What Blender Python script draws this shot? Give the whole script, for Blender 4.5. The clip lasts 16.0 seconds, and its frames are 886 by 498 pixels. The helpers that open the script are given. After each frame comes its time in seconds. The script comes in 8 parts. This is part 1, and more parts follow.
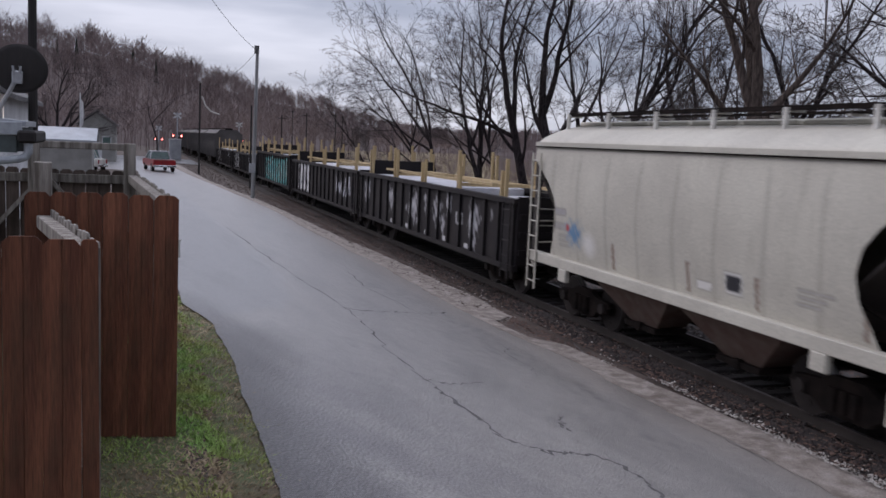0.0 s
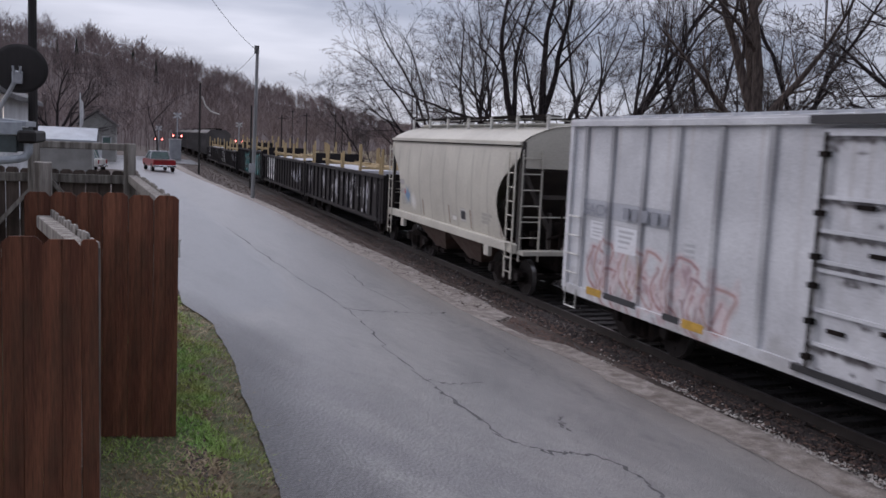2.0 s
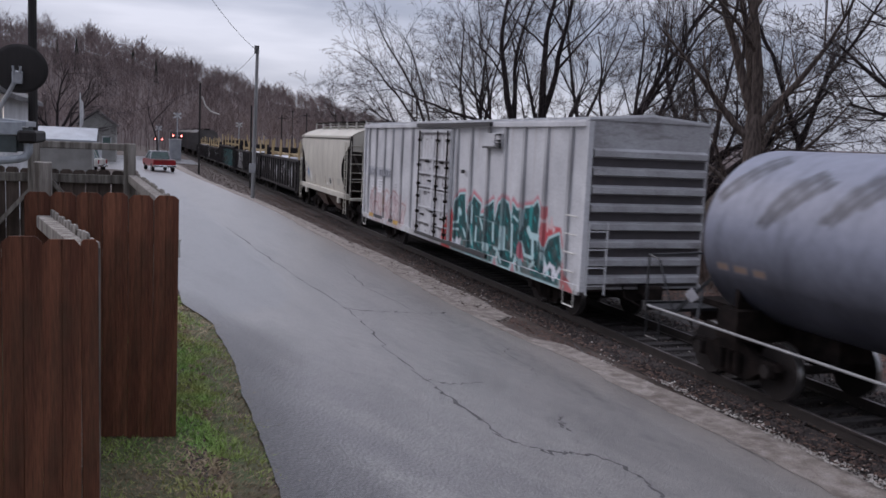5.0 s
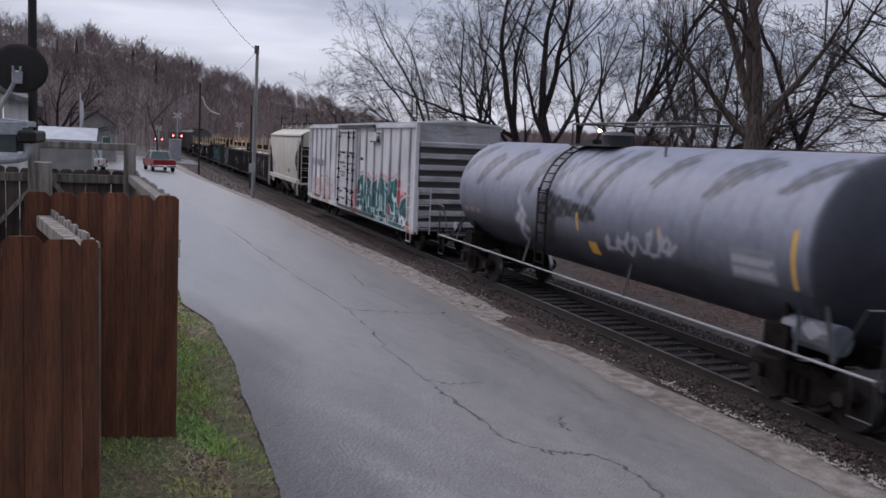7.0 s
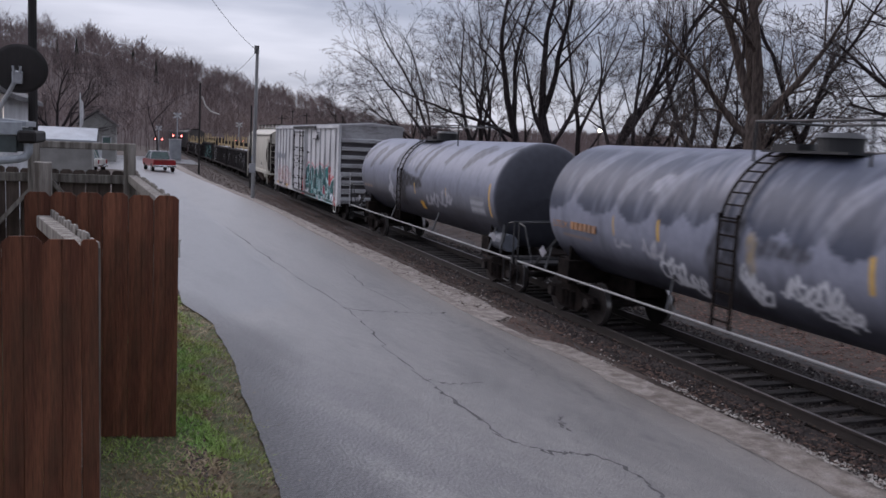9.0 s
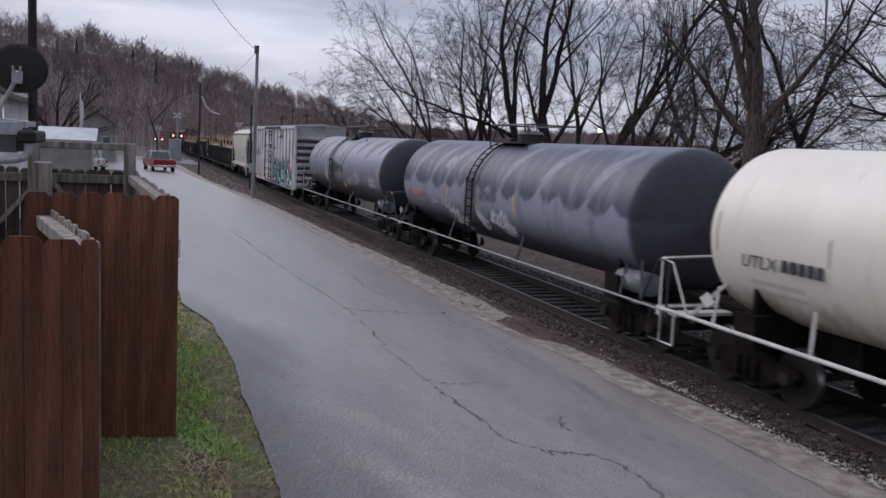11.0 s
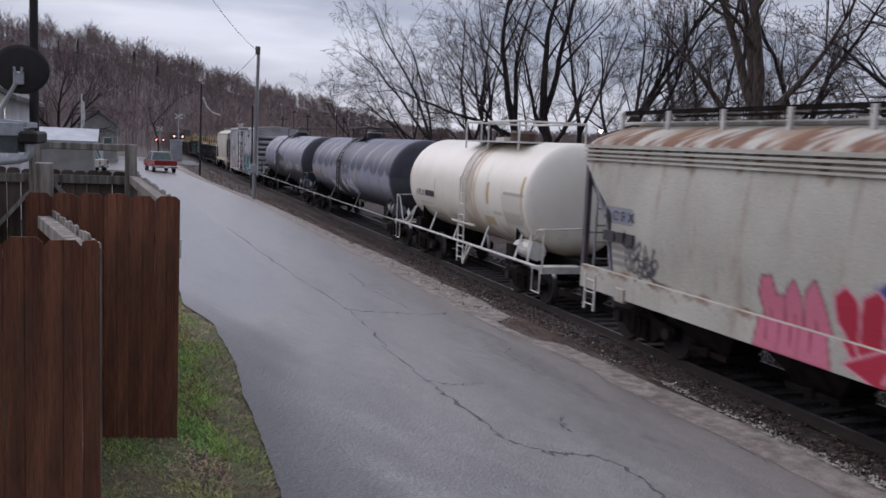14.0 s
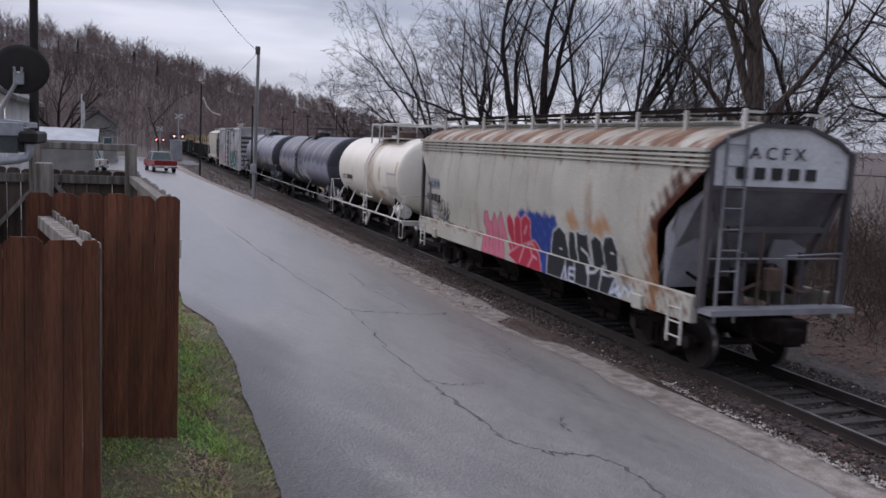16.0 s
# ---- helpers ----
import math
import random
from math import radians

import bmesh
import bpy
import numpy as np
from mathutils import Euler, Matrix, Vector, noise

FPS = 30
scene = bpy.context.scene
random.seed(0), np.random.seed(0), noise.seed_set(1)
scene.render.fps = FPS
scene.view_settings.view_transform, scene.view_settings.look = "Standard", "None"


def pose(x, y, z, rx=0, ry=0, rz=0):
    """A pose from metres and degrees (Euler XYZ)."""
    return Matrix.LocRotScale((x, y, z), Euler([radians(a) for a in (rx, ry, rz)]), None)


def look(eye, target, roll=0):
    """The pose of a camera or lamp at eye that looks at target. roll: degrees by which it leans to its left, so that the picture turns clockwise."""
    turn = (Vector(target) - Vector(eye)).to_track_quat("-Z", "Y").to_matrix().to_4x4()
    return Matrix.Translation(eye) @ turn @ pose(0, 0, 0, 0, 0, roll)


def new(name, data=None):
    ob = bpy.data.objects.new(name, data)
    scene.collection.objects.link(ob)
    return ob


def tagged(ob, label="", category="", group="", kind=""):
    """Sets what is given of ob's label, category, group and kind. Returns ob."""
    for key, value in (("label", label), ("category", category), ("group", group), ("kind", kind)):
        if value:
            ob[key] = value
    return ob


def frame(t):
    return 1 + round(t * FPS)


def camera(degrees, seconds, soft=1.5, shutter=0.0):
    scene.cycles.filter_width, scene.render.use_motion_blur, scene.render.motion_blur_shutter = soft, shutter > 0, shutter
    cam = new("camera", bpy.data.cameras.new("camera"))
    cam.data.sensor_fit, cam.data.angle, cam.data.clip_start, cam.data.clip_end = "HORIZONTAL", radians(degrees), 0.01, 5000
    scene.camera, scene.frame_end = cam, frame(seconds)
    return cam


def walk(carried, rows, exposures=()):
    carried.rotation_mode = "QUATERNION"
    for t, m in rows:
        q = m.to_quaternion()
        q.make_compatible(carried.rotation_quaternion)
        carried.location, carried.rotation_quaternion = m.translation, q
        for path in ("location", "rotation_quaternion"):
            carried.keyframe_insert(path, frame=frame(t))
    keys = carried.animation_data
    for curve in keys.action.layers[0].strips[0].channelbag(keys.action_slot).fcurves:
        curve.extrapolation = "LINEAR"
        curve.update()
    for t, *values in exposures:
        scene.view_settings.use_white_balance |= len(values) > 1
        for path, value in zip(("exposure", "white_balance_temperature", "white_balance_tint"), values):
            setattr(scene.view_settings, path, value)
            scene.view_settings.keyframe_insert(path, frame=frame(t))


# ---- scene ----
EYE = Vector((0, 0, 3.804))
HEAD, DIP, LEAN = radians(19.70), radians(6.78), 2.59


def aim(yaw, dip):
    d = Vector((math.sin(HEAD + yaw) * math.cos(DIP + dip), math.cos(HEAD + yaw) * math.cos(DIP + dip), -math.sin(DIP + dip)))
    return look(EYE, EYE + d, LEAN)


cam = camera(53.31, 16.0, 1.6, 0.5)
a0, a1 = aim(0, 0), aim(-0.0012, -0.0008)
walk(cam, [(0, a0), (6, a0), (11.9, a0), (12.4, a1), (16, a1)], exposures=[(0, 0.0, 6500, 20), (16, 0.0, 6500, 20)])

# ---- sky and light: overcast dusk, brighter low in the west ----
SUN_AZ, SUN_EL = radians(-30), radians(32)
world = bpy.data.worlds.new("world")
scene.world = world
world.use_nodes = True
wn, wl = world.node_tree.nodes, world.node_tree.links
wn.clear()
w_out, w_bg, w_bg2, w_add = wn.new("ShaderNodeOutputWorld"), wn.new("ShaderNodeBackground"), wn.new("ShaderNodeBackground"), wn.new("ShaderNodeAddShader")
w_sky = wn.new("ShaderNodeTexSky")
w_sky.sky_type, w_sky.sun_disc, w_sky.sun_elevation, w_sky.sun_rotation = "NISHITA", False, SUN_EL, SUN_AZ
wl.new(w_sky.outputs[0], w_bg.inputs[0])
w_bg.inputs[1].default_value = 0.012
# cloud layers stretched along the horizon
w_co, w_map, w_no, w_no2, w_ramp = wn.new("ShaderNodeTexCoord"), wn.new("ShaderNodeMapping"), wn.new("ShaderNodeTexNoise"), wn.new("ShaderNodeTexNoise"), wn.new("ShaderNodeValToRGB")
w_map.inputs["Scale"].default_value = (1.6, 1.6, 9.0)
w_map.inputs["Location"].default_value = (0.7, 0.2, 0.15)
wl.new(w_co.outputs["Generated"], w_map.inputs[0])
wl.new(w_map.outputs[0], w_no.inputs[0])
w_no.inputs["Scale"].default_value, w_no.inputs["Detail"].default_value, w_no.inputs["Roughness"].default_value = 1.7, 6, 0.5
wl.new(w_no.outputs[0], w_ramp.inputs[0])
w_ramp.color_ramp.elements[0].position, w_ramp.color_ramp.elements[1].position = 0.36, 0.64
w_ramp.color_ramp.elements[0].color = (0.335, 0.39, 0.485, 1)
w_ramp.color_ramp.elements[1].color = (0.69, 0.75, 0.84, 1)
wl.new(w_ramp.outputs[0], w_bg2.inputs[0])
# an overcast sky grows about three times brighter from the horizon to the zenith
w_sep, w_up = wn.new("ShaderNodeSeparateXYZ"), wn.new("ShaderNodeMapRange")
wl.new(w_co.outputs["Generated"], w_sep.inputs[0])
wl.new(w_sep.outputs["Z"], w_up.inputs[0])
w_up.inputs[1].default_value, w_up.inputs[2].default_value = 0.18, 1.0
w_up.inputs[3].default_value, w_up.inputs[4].default_value = 0.87, 2.6
# after sunset the cloud is brighter over the western half than over the eastern
w_dot, w_side, w_mul = wn.new("ShaderNodeVectorMath"), wn.new("ShaderNodeMapRange"), wn.new("ShaderNodeMath")
w_dot.operation, w_mul.operation = "DOT_PRODUCT", "MULTIPLY"
wl.new(w_co.outputs["Generated"], w_dot.inputs[0])
w_dot.inputs[1].default_value = (-0.45, 0.89, 0.0)
wl.new(w_dot.outputs["Value"], w_side.inputs[0])
w_side.inputs[1].default_value, w_side.inputs[2].default_value = -0.8, 0.8
w_side.inputs[3].default_value, w_side.inputs[4].default_value = 0.58, 1.05
wl.new(w_up.outputs[0], w_mul.inputs[0])
wl.new(w_side.outputs[0], w_mul.inputs[1])
wl.new(w_mul.outputs[0], w_bg2.inputs[1])
wl.new(w_bg.outputs[0], w_add.inputs[0])
wl.new(w_bg2.outputs[0], w_add.inputs[1])
wl.new(w_add.outputs[0], w_out.inputs[0])

sun = new("sun", bpy.data.lights.new("sun", "SUN"))
sun.data.energy, sun.data.angle, sun.data.color = 1.0, radians(40), (1.0, 0.95, 0.92)
sun.matrix_world = look((0, 0, 50), Vector((0, 0, 50)) - Vector((math.sin(SUN_AZ) * math.cos(SUN_EL), math.cos(SUN_AZ) * math.cos(SUN_EL), math.sin(SUN_EL))))


# ---- materials ----
def mat(name, col, rough=0.6, metal=0.0, col2=None, scale=2.0, fine=40.0, bump=0.15, grain=(1, 1, 1), dirt=None, dirt_at=(0.55, 0.75), dirt_scale=1.2, dirt_grain=(1, 1, 1), paint=False, each=0.0, spec=0.5, emit=0.0, knots=False, mottle=0.25):
    """Paint or stuff with two scales of variation, optional dirt, streaks, and a painted layer kept on the mesh."""
    m = bpy.data.materials.new(name)
    m.use_nodes = True
    n, l = m.node_tree.nodes, m.node_tree.links
    b = n["Principled BSDF"]
    b.inputs["Roughness"].default_value, b.inputs["Metallic"].default_value = rough, metal
    b.inputs["Specular IOR Level"].default_value = spec
    co, mp = n.new("ShaderNodeTexCoord"), n.new("ShaderNodeMapping")
    mp.inputs["Scale"].default_value = grain
    l.new(co.outputs["Object"], mp.inputs[0])
    n1, n2 = n.new("ShaderNodeTexNoise"), n.new("ShaderNodeTexNoise")
    n1.inputs["Scale"].default_value, n1.inputs["Detail"].default_value = scale, 5
    n2.inputs["Scale"].default_value, n2.inputs["Detail"].default_value = fine, 4
    l.new(mp.outputs[0], n1.inputs[0])
    l.new(mp.outputs[0], n2.inputs[0])
    col2 = col2 or tuple(c * 0.72 for c in col)

    def mix(fac, a, c):
        x = n.new("ShaderNodeMix")
        x.data_type = "RGBA"
        for k, v in ((0, fac), (6, a), (7, c)):
            if isinstance(v, (tuple, float, int)):
                x.inputs[k].default_value = (*v, 1) if isinstance(v, tuple) else v
            else:
                l.new(v, x.inputs[k])
        return x.outputs[2]

    def ramp(src, lo, hi):
        r = n.new("ShaderNodeMapRange")
        l.new(src, r.inputs[0])
        r.inputs[1].default_value, r.inputs[2].default_value = lo, hi
        return r.outputs[0]

    c = mix(ramp(n1.outputs[0], 0.35, 0.65), col2, col)
    c = mix(ramp(n2.outputs[0], 0.3, 0.7), mix(mottle, c, (0.0, 0.0, 0.0)), c)
    if knots:
        # cathedral grain: wavering bands along the board
        mk, wv = n.new("ShaderNodeMapping"), n.new("ShaderNodeTexWave")
        mk.inputs["Scale"].default_value = (1, 1, 0.13)
        l.new(co.outputs["Object"], mk.inputs[0])
        info0, addv = n.new("ShaderNodeObjectInfo"), n.new("ShaderNodeVectorMath")
        addv.operation = "MULTIPLY_ADD"
        l.new(info0.outputs["Random"], addv.inputs[0])
        addv.inputs[1].default_value = (7, 3, 11)
        l.new(mk.outputs[0], addv.inputs[2])
        l.new(addv.outputs[0], wv.inputs[0])
        wv.inputs["Scale"].default_value, wv.inputs["Distortion"].default_value, wv.inputs["Detail"].default_value, wv.inputs["Detail Scale"].default_value = 1.7, 16.0, 3.0, 0.9
        c = mix(ramp(wv.outputs["Fac"], 0.15, 0.95), mix(0.20, c, (0.02, 0.01, 0.006)), c)
    if each:
        info = n.new("ShaderNodeObjectInfo")
        hs = n.new("ShaderNodeHueSaturation")
        l.new(c, hs.inputs["Color"])
        r = n.new("ShaderNodeMapRange")
        l.new(info.outputs["Random"], r.inputs[0])
        r.inputs[3].default_value, r.inputs[4].default_value = 1 - each, 1 + each
        l.new(r.outputs[0], hs.inputs["Value"])
        c = hs.outputs[0]
    if dirt:
        mp2, n3 = n.new("ShaderNodeMapping"), n.new("ShaderNodeTexNoise")
        mp2.inputs["Scale"].default_value = dirt_grain
        l.new(co.outputs["Object"], mp2.inputs[0])
        l.new(mp2.outputs[0], n3.inputs[0])
        n3.inputs["Scale"].default_value, n3.inputs["Detail"].default_value, n3.inputs["Roughness"].default_value = dirt_scale, 6, 0.65
        c = mix(ramp(n3.outputs[0], *dirt_at), c, dirt)
    if paint:
        at = n.new("ShaderNodeAttribute")
        at.attribute_name = "paint"
        c = mix(at.outputs["Alpha"], c, mix(ramp(n2.outputs[0], 0.3, 0.7), mix(mottle * 0.7, at.outputs["Color"], (0.0, 0.0, 0.0)), at.outputs["Color"]))
    l.new(c, b.inputs["Base Color"])
    if bump:
        bp = n.new("ShaderNodeBump")
        bp.inputs["Strength"].default_value, bp.inputs["Distance"].default_value = bump, 0.02
        l.new(n2.outputs[0], bp.inputs["Height"])
        l.new(bp.outputs[0], b.inputs["Normal"])
    if emit:
        b.inputs["Emission Color"].default_value, b.inputs["Emission Strength"].default_value = (*col, 1), emit
    return m


M = dict(
    road=mat("asphalt", (0.385, 0.366, 0.346), 0.31, spec=0.52, mottle=0.62, col2=(0.31, 0.293, 0.28), scale=5.0, fine=34, bump=0.7, dirt=(0.235, 0.225, 0.216), dirt_at=(0.50, 0.78), dirt_scale=7.0, paint=True),
    soil=mat("soil", (0.110, 0.083, 0.068), 0.95, col2=(0.055, 0.039, 0.032), scale=2.2, fine=14, bump=0.6),
    gravel=mat("gravel", (0.42, 0.37, 0.33), 0.9, col2=(0.24, 0.20, 0.17), scale=4, fine=45, bump=1.0, mottle=0.5, dirt=(0.135, 0.108, 0.092), dirt_at=(0.50, 0.68), dirt_scale=3.0),
    pebble=mat("pale_pebble", (0.60, 0.56, 0.51), 0.9, col2=(0.17, 0.15, 0.13), scale=9, fine=60, bump=0.2),
    ballast=mat("ballast", (0.050, 0.038, 0.034), 0.95, col2=(0.018, 0.014, 0.013), scale=7, fine=38, bump=1.0),
    stone=mat("ballast_stone", (0.055, 0.043, 0.039), 0.95, col2=(0.024, 0.018, 0.017), scale=20, fine=90),
    tie=mat("creosoted_tie", (0.072, 0.062, 0.058), 0.9, col2=(0.025, 0.020, 0.019), scale=3, fine=25, grain=(0.5, 6, 6), bump=0.5, each=0.35),
    rail=mat("rail_side", (0.032, 0.023, 0.019), 0.8, metal=0.0, scale=4, fine=60),
    railtop=mat("rail_head", (0.22, 0.20, 0.20), 0.4, metal=0.9, scale=4, fine=60, bump=0.02),
    cream=mat("cream_car_paint", (0.57, 0.54, 0.46), 0.6, spec=0.25, col2=(0.48, 0.45, 0.385), scale=0.8, fine=30, bump=0.006, dirt=(0.33, 0.30, 0.25), dirt_at=(0.55, 0.95), dirt_scale=1.5, dirt_grain=(1, 3.0, 0.35), paint=True),
    greyhop=mat("grey_hopper_paint", (0.54, 0.52, 0.455), 0.7, spec=0.06, col2=(0.43, 0.405, 0.35), scale=0.7, fine=30, bump=0.01, dirt=(0.24, 0.14, 0.085), dirt_at=(0.58, 0.86), dirt_scale=1.1, dirt_grain=(1, 2.0, 0.5), paint=True),
    boxp=mat("white_box_paint", (0.66, 0.66, 0.665), 0.7, spec=0.15, col2=(0.52, 0.52, 0.53), scale=0.9, fine=30, bump=0.006, dirt=(0.30, 0.28, 0.27), dirt_at=(0.58, 0.95), dirt_scale=1.6, dirt_grain=(1, 4.0, 0.3), paint=True),
    # dark base, left bare low on the barrels as their painted shade
    tankb=mat("shaded_tank_base", (0.060, 0.063, 0.080), 0.42, col2=(0.035, 0.037, 0.048), scale=0.8, fine=5, bump=0.01, spec=0.18, paint=True),
    tankw=mat("white_tank_paint", (0.70, 0.665, 0.575), 0.42, col2=(0.655, 0.615, 0.52), scale=0.6, fine=3, bump=0.0, mottle=0.04, dirt=(0.42, 0.35, 0.25), dirt_at=(0.6, 0.95), dirt_scale=1.3, dirt_grain=(1, 3, 0.4), paint=True),
    whitep=mat("white_steel", (0.66, 0.64, 0.59), 0.5, scale=3, fine=40, bump=0.05, dirt=(0.3, 0.24, 0.18), dirt_at=(0.6, 0.9), dirt_scale=5),
    gondp=mat("dark_gondola_paint", (0.014, 0.012, 0.014), 0.65, col2=(0.024, 0.02, 0.02), scale=1.2, fine=30, bump=0.1, spec=0.15, dirt=(0.022, 0.017, 0.017), dirt_at=(0.6, 1.0), dirt_scale=2, dirt_grain=(1, 2, 0.5), paint=True),
    under=mat("dark_running_gear", (0.010, 0.0085, 0.008), 0.9, metal=0.0, spec=0.05, col2=(0.024, 0.018, 0.016), scale=4, fine=40),
    rusty=mat("rust", (0.11, 0.078, 0.06), 0.85, col2=(0.08, 0.04, 0.03), scale=4, fine=40, bump=0.3),
    wheel=mat("wheel_steel", (0.03, 0.024, 0.022), 0.7, metal=0.0, spec=0.2, scale=5, fine=50),
    tread=mat("worn_tread", (0.45, 0.44, 0.43), 0.3, metal=0.9, scale=5, fine=50, bump=0.02),
    blackp=mat("black_steel", (0.02, 0.02, 0.022), 0.5, scale=4, fine=50),
    lumber=mat("wrapped_sheet", (0.62, 0.62, 0.65), 0.5, col2=(0.40, 0.40, 0.43), scale=1.0, fine=20),
    stake=mat("yellow_stake_wood", (0.52, 0.39, 0.20), 0.75, col2=(0.40, 0.29, 0.15), scale=2, fine=30, grain=(6, 6, 0.6)),
    cedar=mat("red_brown_board", (0.275, 0.110, 0.062), 0.8, spec=0.2, knots=True, col2=(0.140, 0.053, 0.033), scale=1.8, fine=22, grain=(5, 5, 0.35), bump=0.6, mottle=0.45, dirt=(0.060, 0.038, 0.024), dirt_at=(0.47, 0.70), dirt_scale=1.3, dirt_grain=(4.5, 4.5, 0.7), each=0.30),
    gateboard=mat("dark_old_board", (0.125, 0.098, 0.082), 0.9, spec=0.2, col2=(0.06, 0.045, 0.038), scale=3, fine=30, grain=(6, 6, 0.5), bump=0.4, each=0.3),
    grey=mat("weathered_board", (0.30, 0.275, 0.245), 0.9, spec=0.2, col2=(0.11, 0.095, 0.08), scale=3, fine=30, grain=(6, 6, 0.5), bump=0.4, each=0.2),
    palebark=mat("pale_bark", (0.15, 0.118, 0.102), 0.95, spec=0.1, col2=(0.06, 0.046, 0.040), scale=5, fine=18, grain=(3, 3, 0.6), bump=0.8),
    bark=mat("bark", (0.052, 0.042, 0.042), 0.95, spec=0.1, col2=(0.018, 0.014, 0.015), scale=5, fine=18, grain=(3, 3, 0.6), bump=0.7),
    twig=mat("twig", (0.062, 0.047, 0.045), 0.9, scale=3, fine=18, bump=0),
    hill=mat("wooded_hillside", (0.12, 0.088, 0.081), 0.95, col2=(0.085, 0.062, 0.058), scale=0.04, fine=0.6, bump=0),
    hilltree=mat("far_bare_trees", (0.225, 0.168, 0.160), 0.95, col2=(0.155, 0.114, 0.110), scale=0.03, fine=0.3, bump=0),
    pine=mat("far_pine", (0.022, 0.032, 0.024), 0.95, scale=0.3, fine=2, bump=0),
    straw=mat("dry_field", (0.30, 0.24, 0.13), 0.95, col2=(0.20, 0.16, 0.09), scale=0.2, fine=3, bump=0.3),
    grass=mat("grass_blades", (0.26, 0.46, 0.11), 0.8, col2=(0.36, 0.36, 0.12), scale=1.4, fine=9, bump=0),
    leaf=mat("fallen_leaves", (0.17, 0.105, 0.080), 0.95, col2=(0.050, 0.028, 0.023), scale=9, fine=30, bump=0.2),
    rustleaf=mat("rusty_leaves", (0.26, 0.15, 0.115), 0.95, col2=(0.09, 0.048, 0.038), scale=9, fine=30, bump=0.2),
    polew=mat("galvanised_pole", (0.32, 0.32, 0.32), 0.55, metal=0.3, scale=2, fine=30, grain=(4, 4, 0.5)),
    polet=mat("tarred_pole", (0.022, 0.018, 0.017), 0.85, scale=3, fine=30, grain=(6, 6, 0.5)),
    white=mat("white_siding", (0.70, 0.71, 0.72), 0.6, scale=1, fine=20),
    siding=mat("pale_siding", (0.34, 0.33, 0.31), 0.7, scale=1, fine=20),
    roof=mat("grey_roof", (0.14, 0.135, 0.135), 0.8, scale=1.5, fine=25, bump=0.3),
    metalroof=mat("pale_metal_roof", (0.40, 0.43, 0.46), 0.45, scale=1, fine=20),
    red=mat("red_truck_paint", (0.30, 0.014, 0.018), 0.3, scale=2, fine=40, bump=0.01),
    glassd=mat("dark_glass", (0.10, 0.16, 0.15), 0.08, scale=2, fine=10, bump=0),
    chrome=mat("chrome", (0.6, 0.6, 0.6), 0.2, metal=1.0, bump=0.02),
    tyre=mat("tyre_rubber", (0.02, 0.02, 0.02), 0.85, scale=6, fine=60),
    silver=mat("silver_cabinet", (0.45, 0.46, 0.48), 0.4, metal=0.4, scale=1, fine=30, bump=0.02),
    ink=mat("black_lettering", (0.03, 0.03, 0.035), 0.6, bump=0),
    greyink=mat("grey_patch", (0.30, 0.31, 0.34), 0.6, bump=0),
    yellow=mat("yellow_mark", (0.62, 0.36, 0.05), 0.5, scale=6, bump=0.02),
    redlamp=mat("red_signal_lamp", (1.0, 0.22, 0.18), 0.4, emit=7.0, bump=0),
    lamp=mat("lamp_glow", (1.0, 0.86, 0.66), 0.4, emit=14.0, bump=0),
    signw=mat("white_sign", (0.7, 0.7, 0.7), 0.5, bump=0.02),
    crack=mat("crack_filler", (0.120, 0.114, 0.112), 0.7, scale=8, bump=0.1),
)


# ---- mesh helpers ----
PAINTED = {"road", "cream", "greyhop", "boxp", "tankb", "tankw", "gondp"}

SPLIT = {"rung", "door_stop", "slope_sheet", "eave_rail", "saddle", "tread", "bracket", "door_track", "sill_mark", "number_bar", "grab_iron", "end_brace", "hatch", "strut", "stub_sill", "spring", "bearing_cap", "side_rail", "running_board", "chord", "placard", "side_sill", "top_chord", "fascia", "door_panel", "post", "lettering"}


def islands(bm):
    """The separate pieces of a mesh, each as a mesh of its own."""
    seen, out = set(), []
    for v in bm.verts:
        if v in seen:
            continue
        stack, group = [v], []
        seen.add(v)
        while stack:
            a = stack.pop()
            group.append(a)
            for e in a.link_edges:
                b = e.other_vert(a)
                if b not in seen:
                    seen.add(b)
                    stack.append(b)
        piece = bmesh.new()
        made = {a: piece.verts.new(a.co) for a in group}
        for f in {f for a in group for f in a.link_faces}:
            piece.faces.new([made[a] for a in f.verts])
        out.append(piece)
    bm.free()
    return out


def part(name, bm, material, parent=None, label="", smooth=False):
    if name in SPLIT:
        return [one_part(name, b, material, parent, label, smooth) for b in islands(bm)][0]
    return one_part(name, bm, material, parent, label, smooth)


def one_part(name, bm, material, parent=None, label="", smooth=False):
    me = bpy.data.meshes.new(name)
    bm.to_mesh(me)
    bm.free()
    me.materials.append(M[material])
    if smooth:
        me.shade_smooth()
    if material in PAINTED:
        me.color_attributes.new("paint", "FLOAT_COLOR", "POINT").data.foreach_set("color", np.zeros(len(me.vertices) * 4, dtype=np.float32))
    ob = new(name, me)
    if parent:
        ob.parent = parent
    if label:
        ob["label"] = label
    return ob


def raw(name, verts, faces, material, parent=None, label="", smooth=False, paint=None):
    me = bpy.data.meshes.new(name)
    me.from_pydata(verts.tolist() if hasattr(verts, "tolist") else verts, [], faces.tolist() if hasattr(faces, "tolist") else faces)
    me.materials.append(M[material])
    if smooth:
        me.shade_smooth()
    if paint is not None:
        at = me.color_attributes.new("paint", "FLOAT_COLOR", "POINT")
        at.data.foreach_set("color", np.asarray(paint, dtype=np.float32).ravel())
    ob = new(name, me)
    if parent:
        ob.parent = parent
    if label:
        ob["label"] = label
    return ob


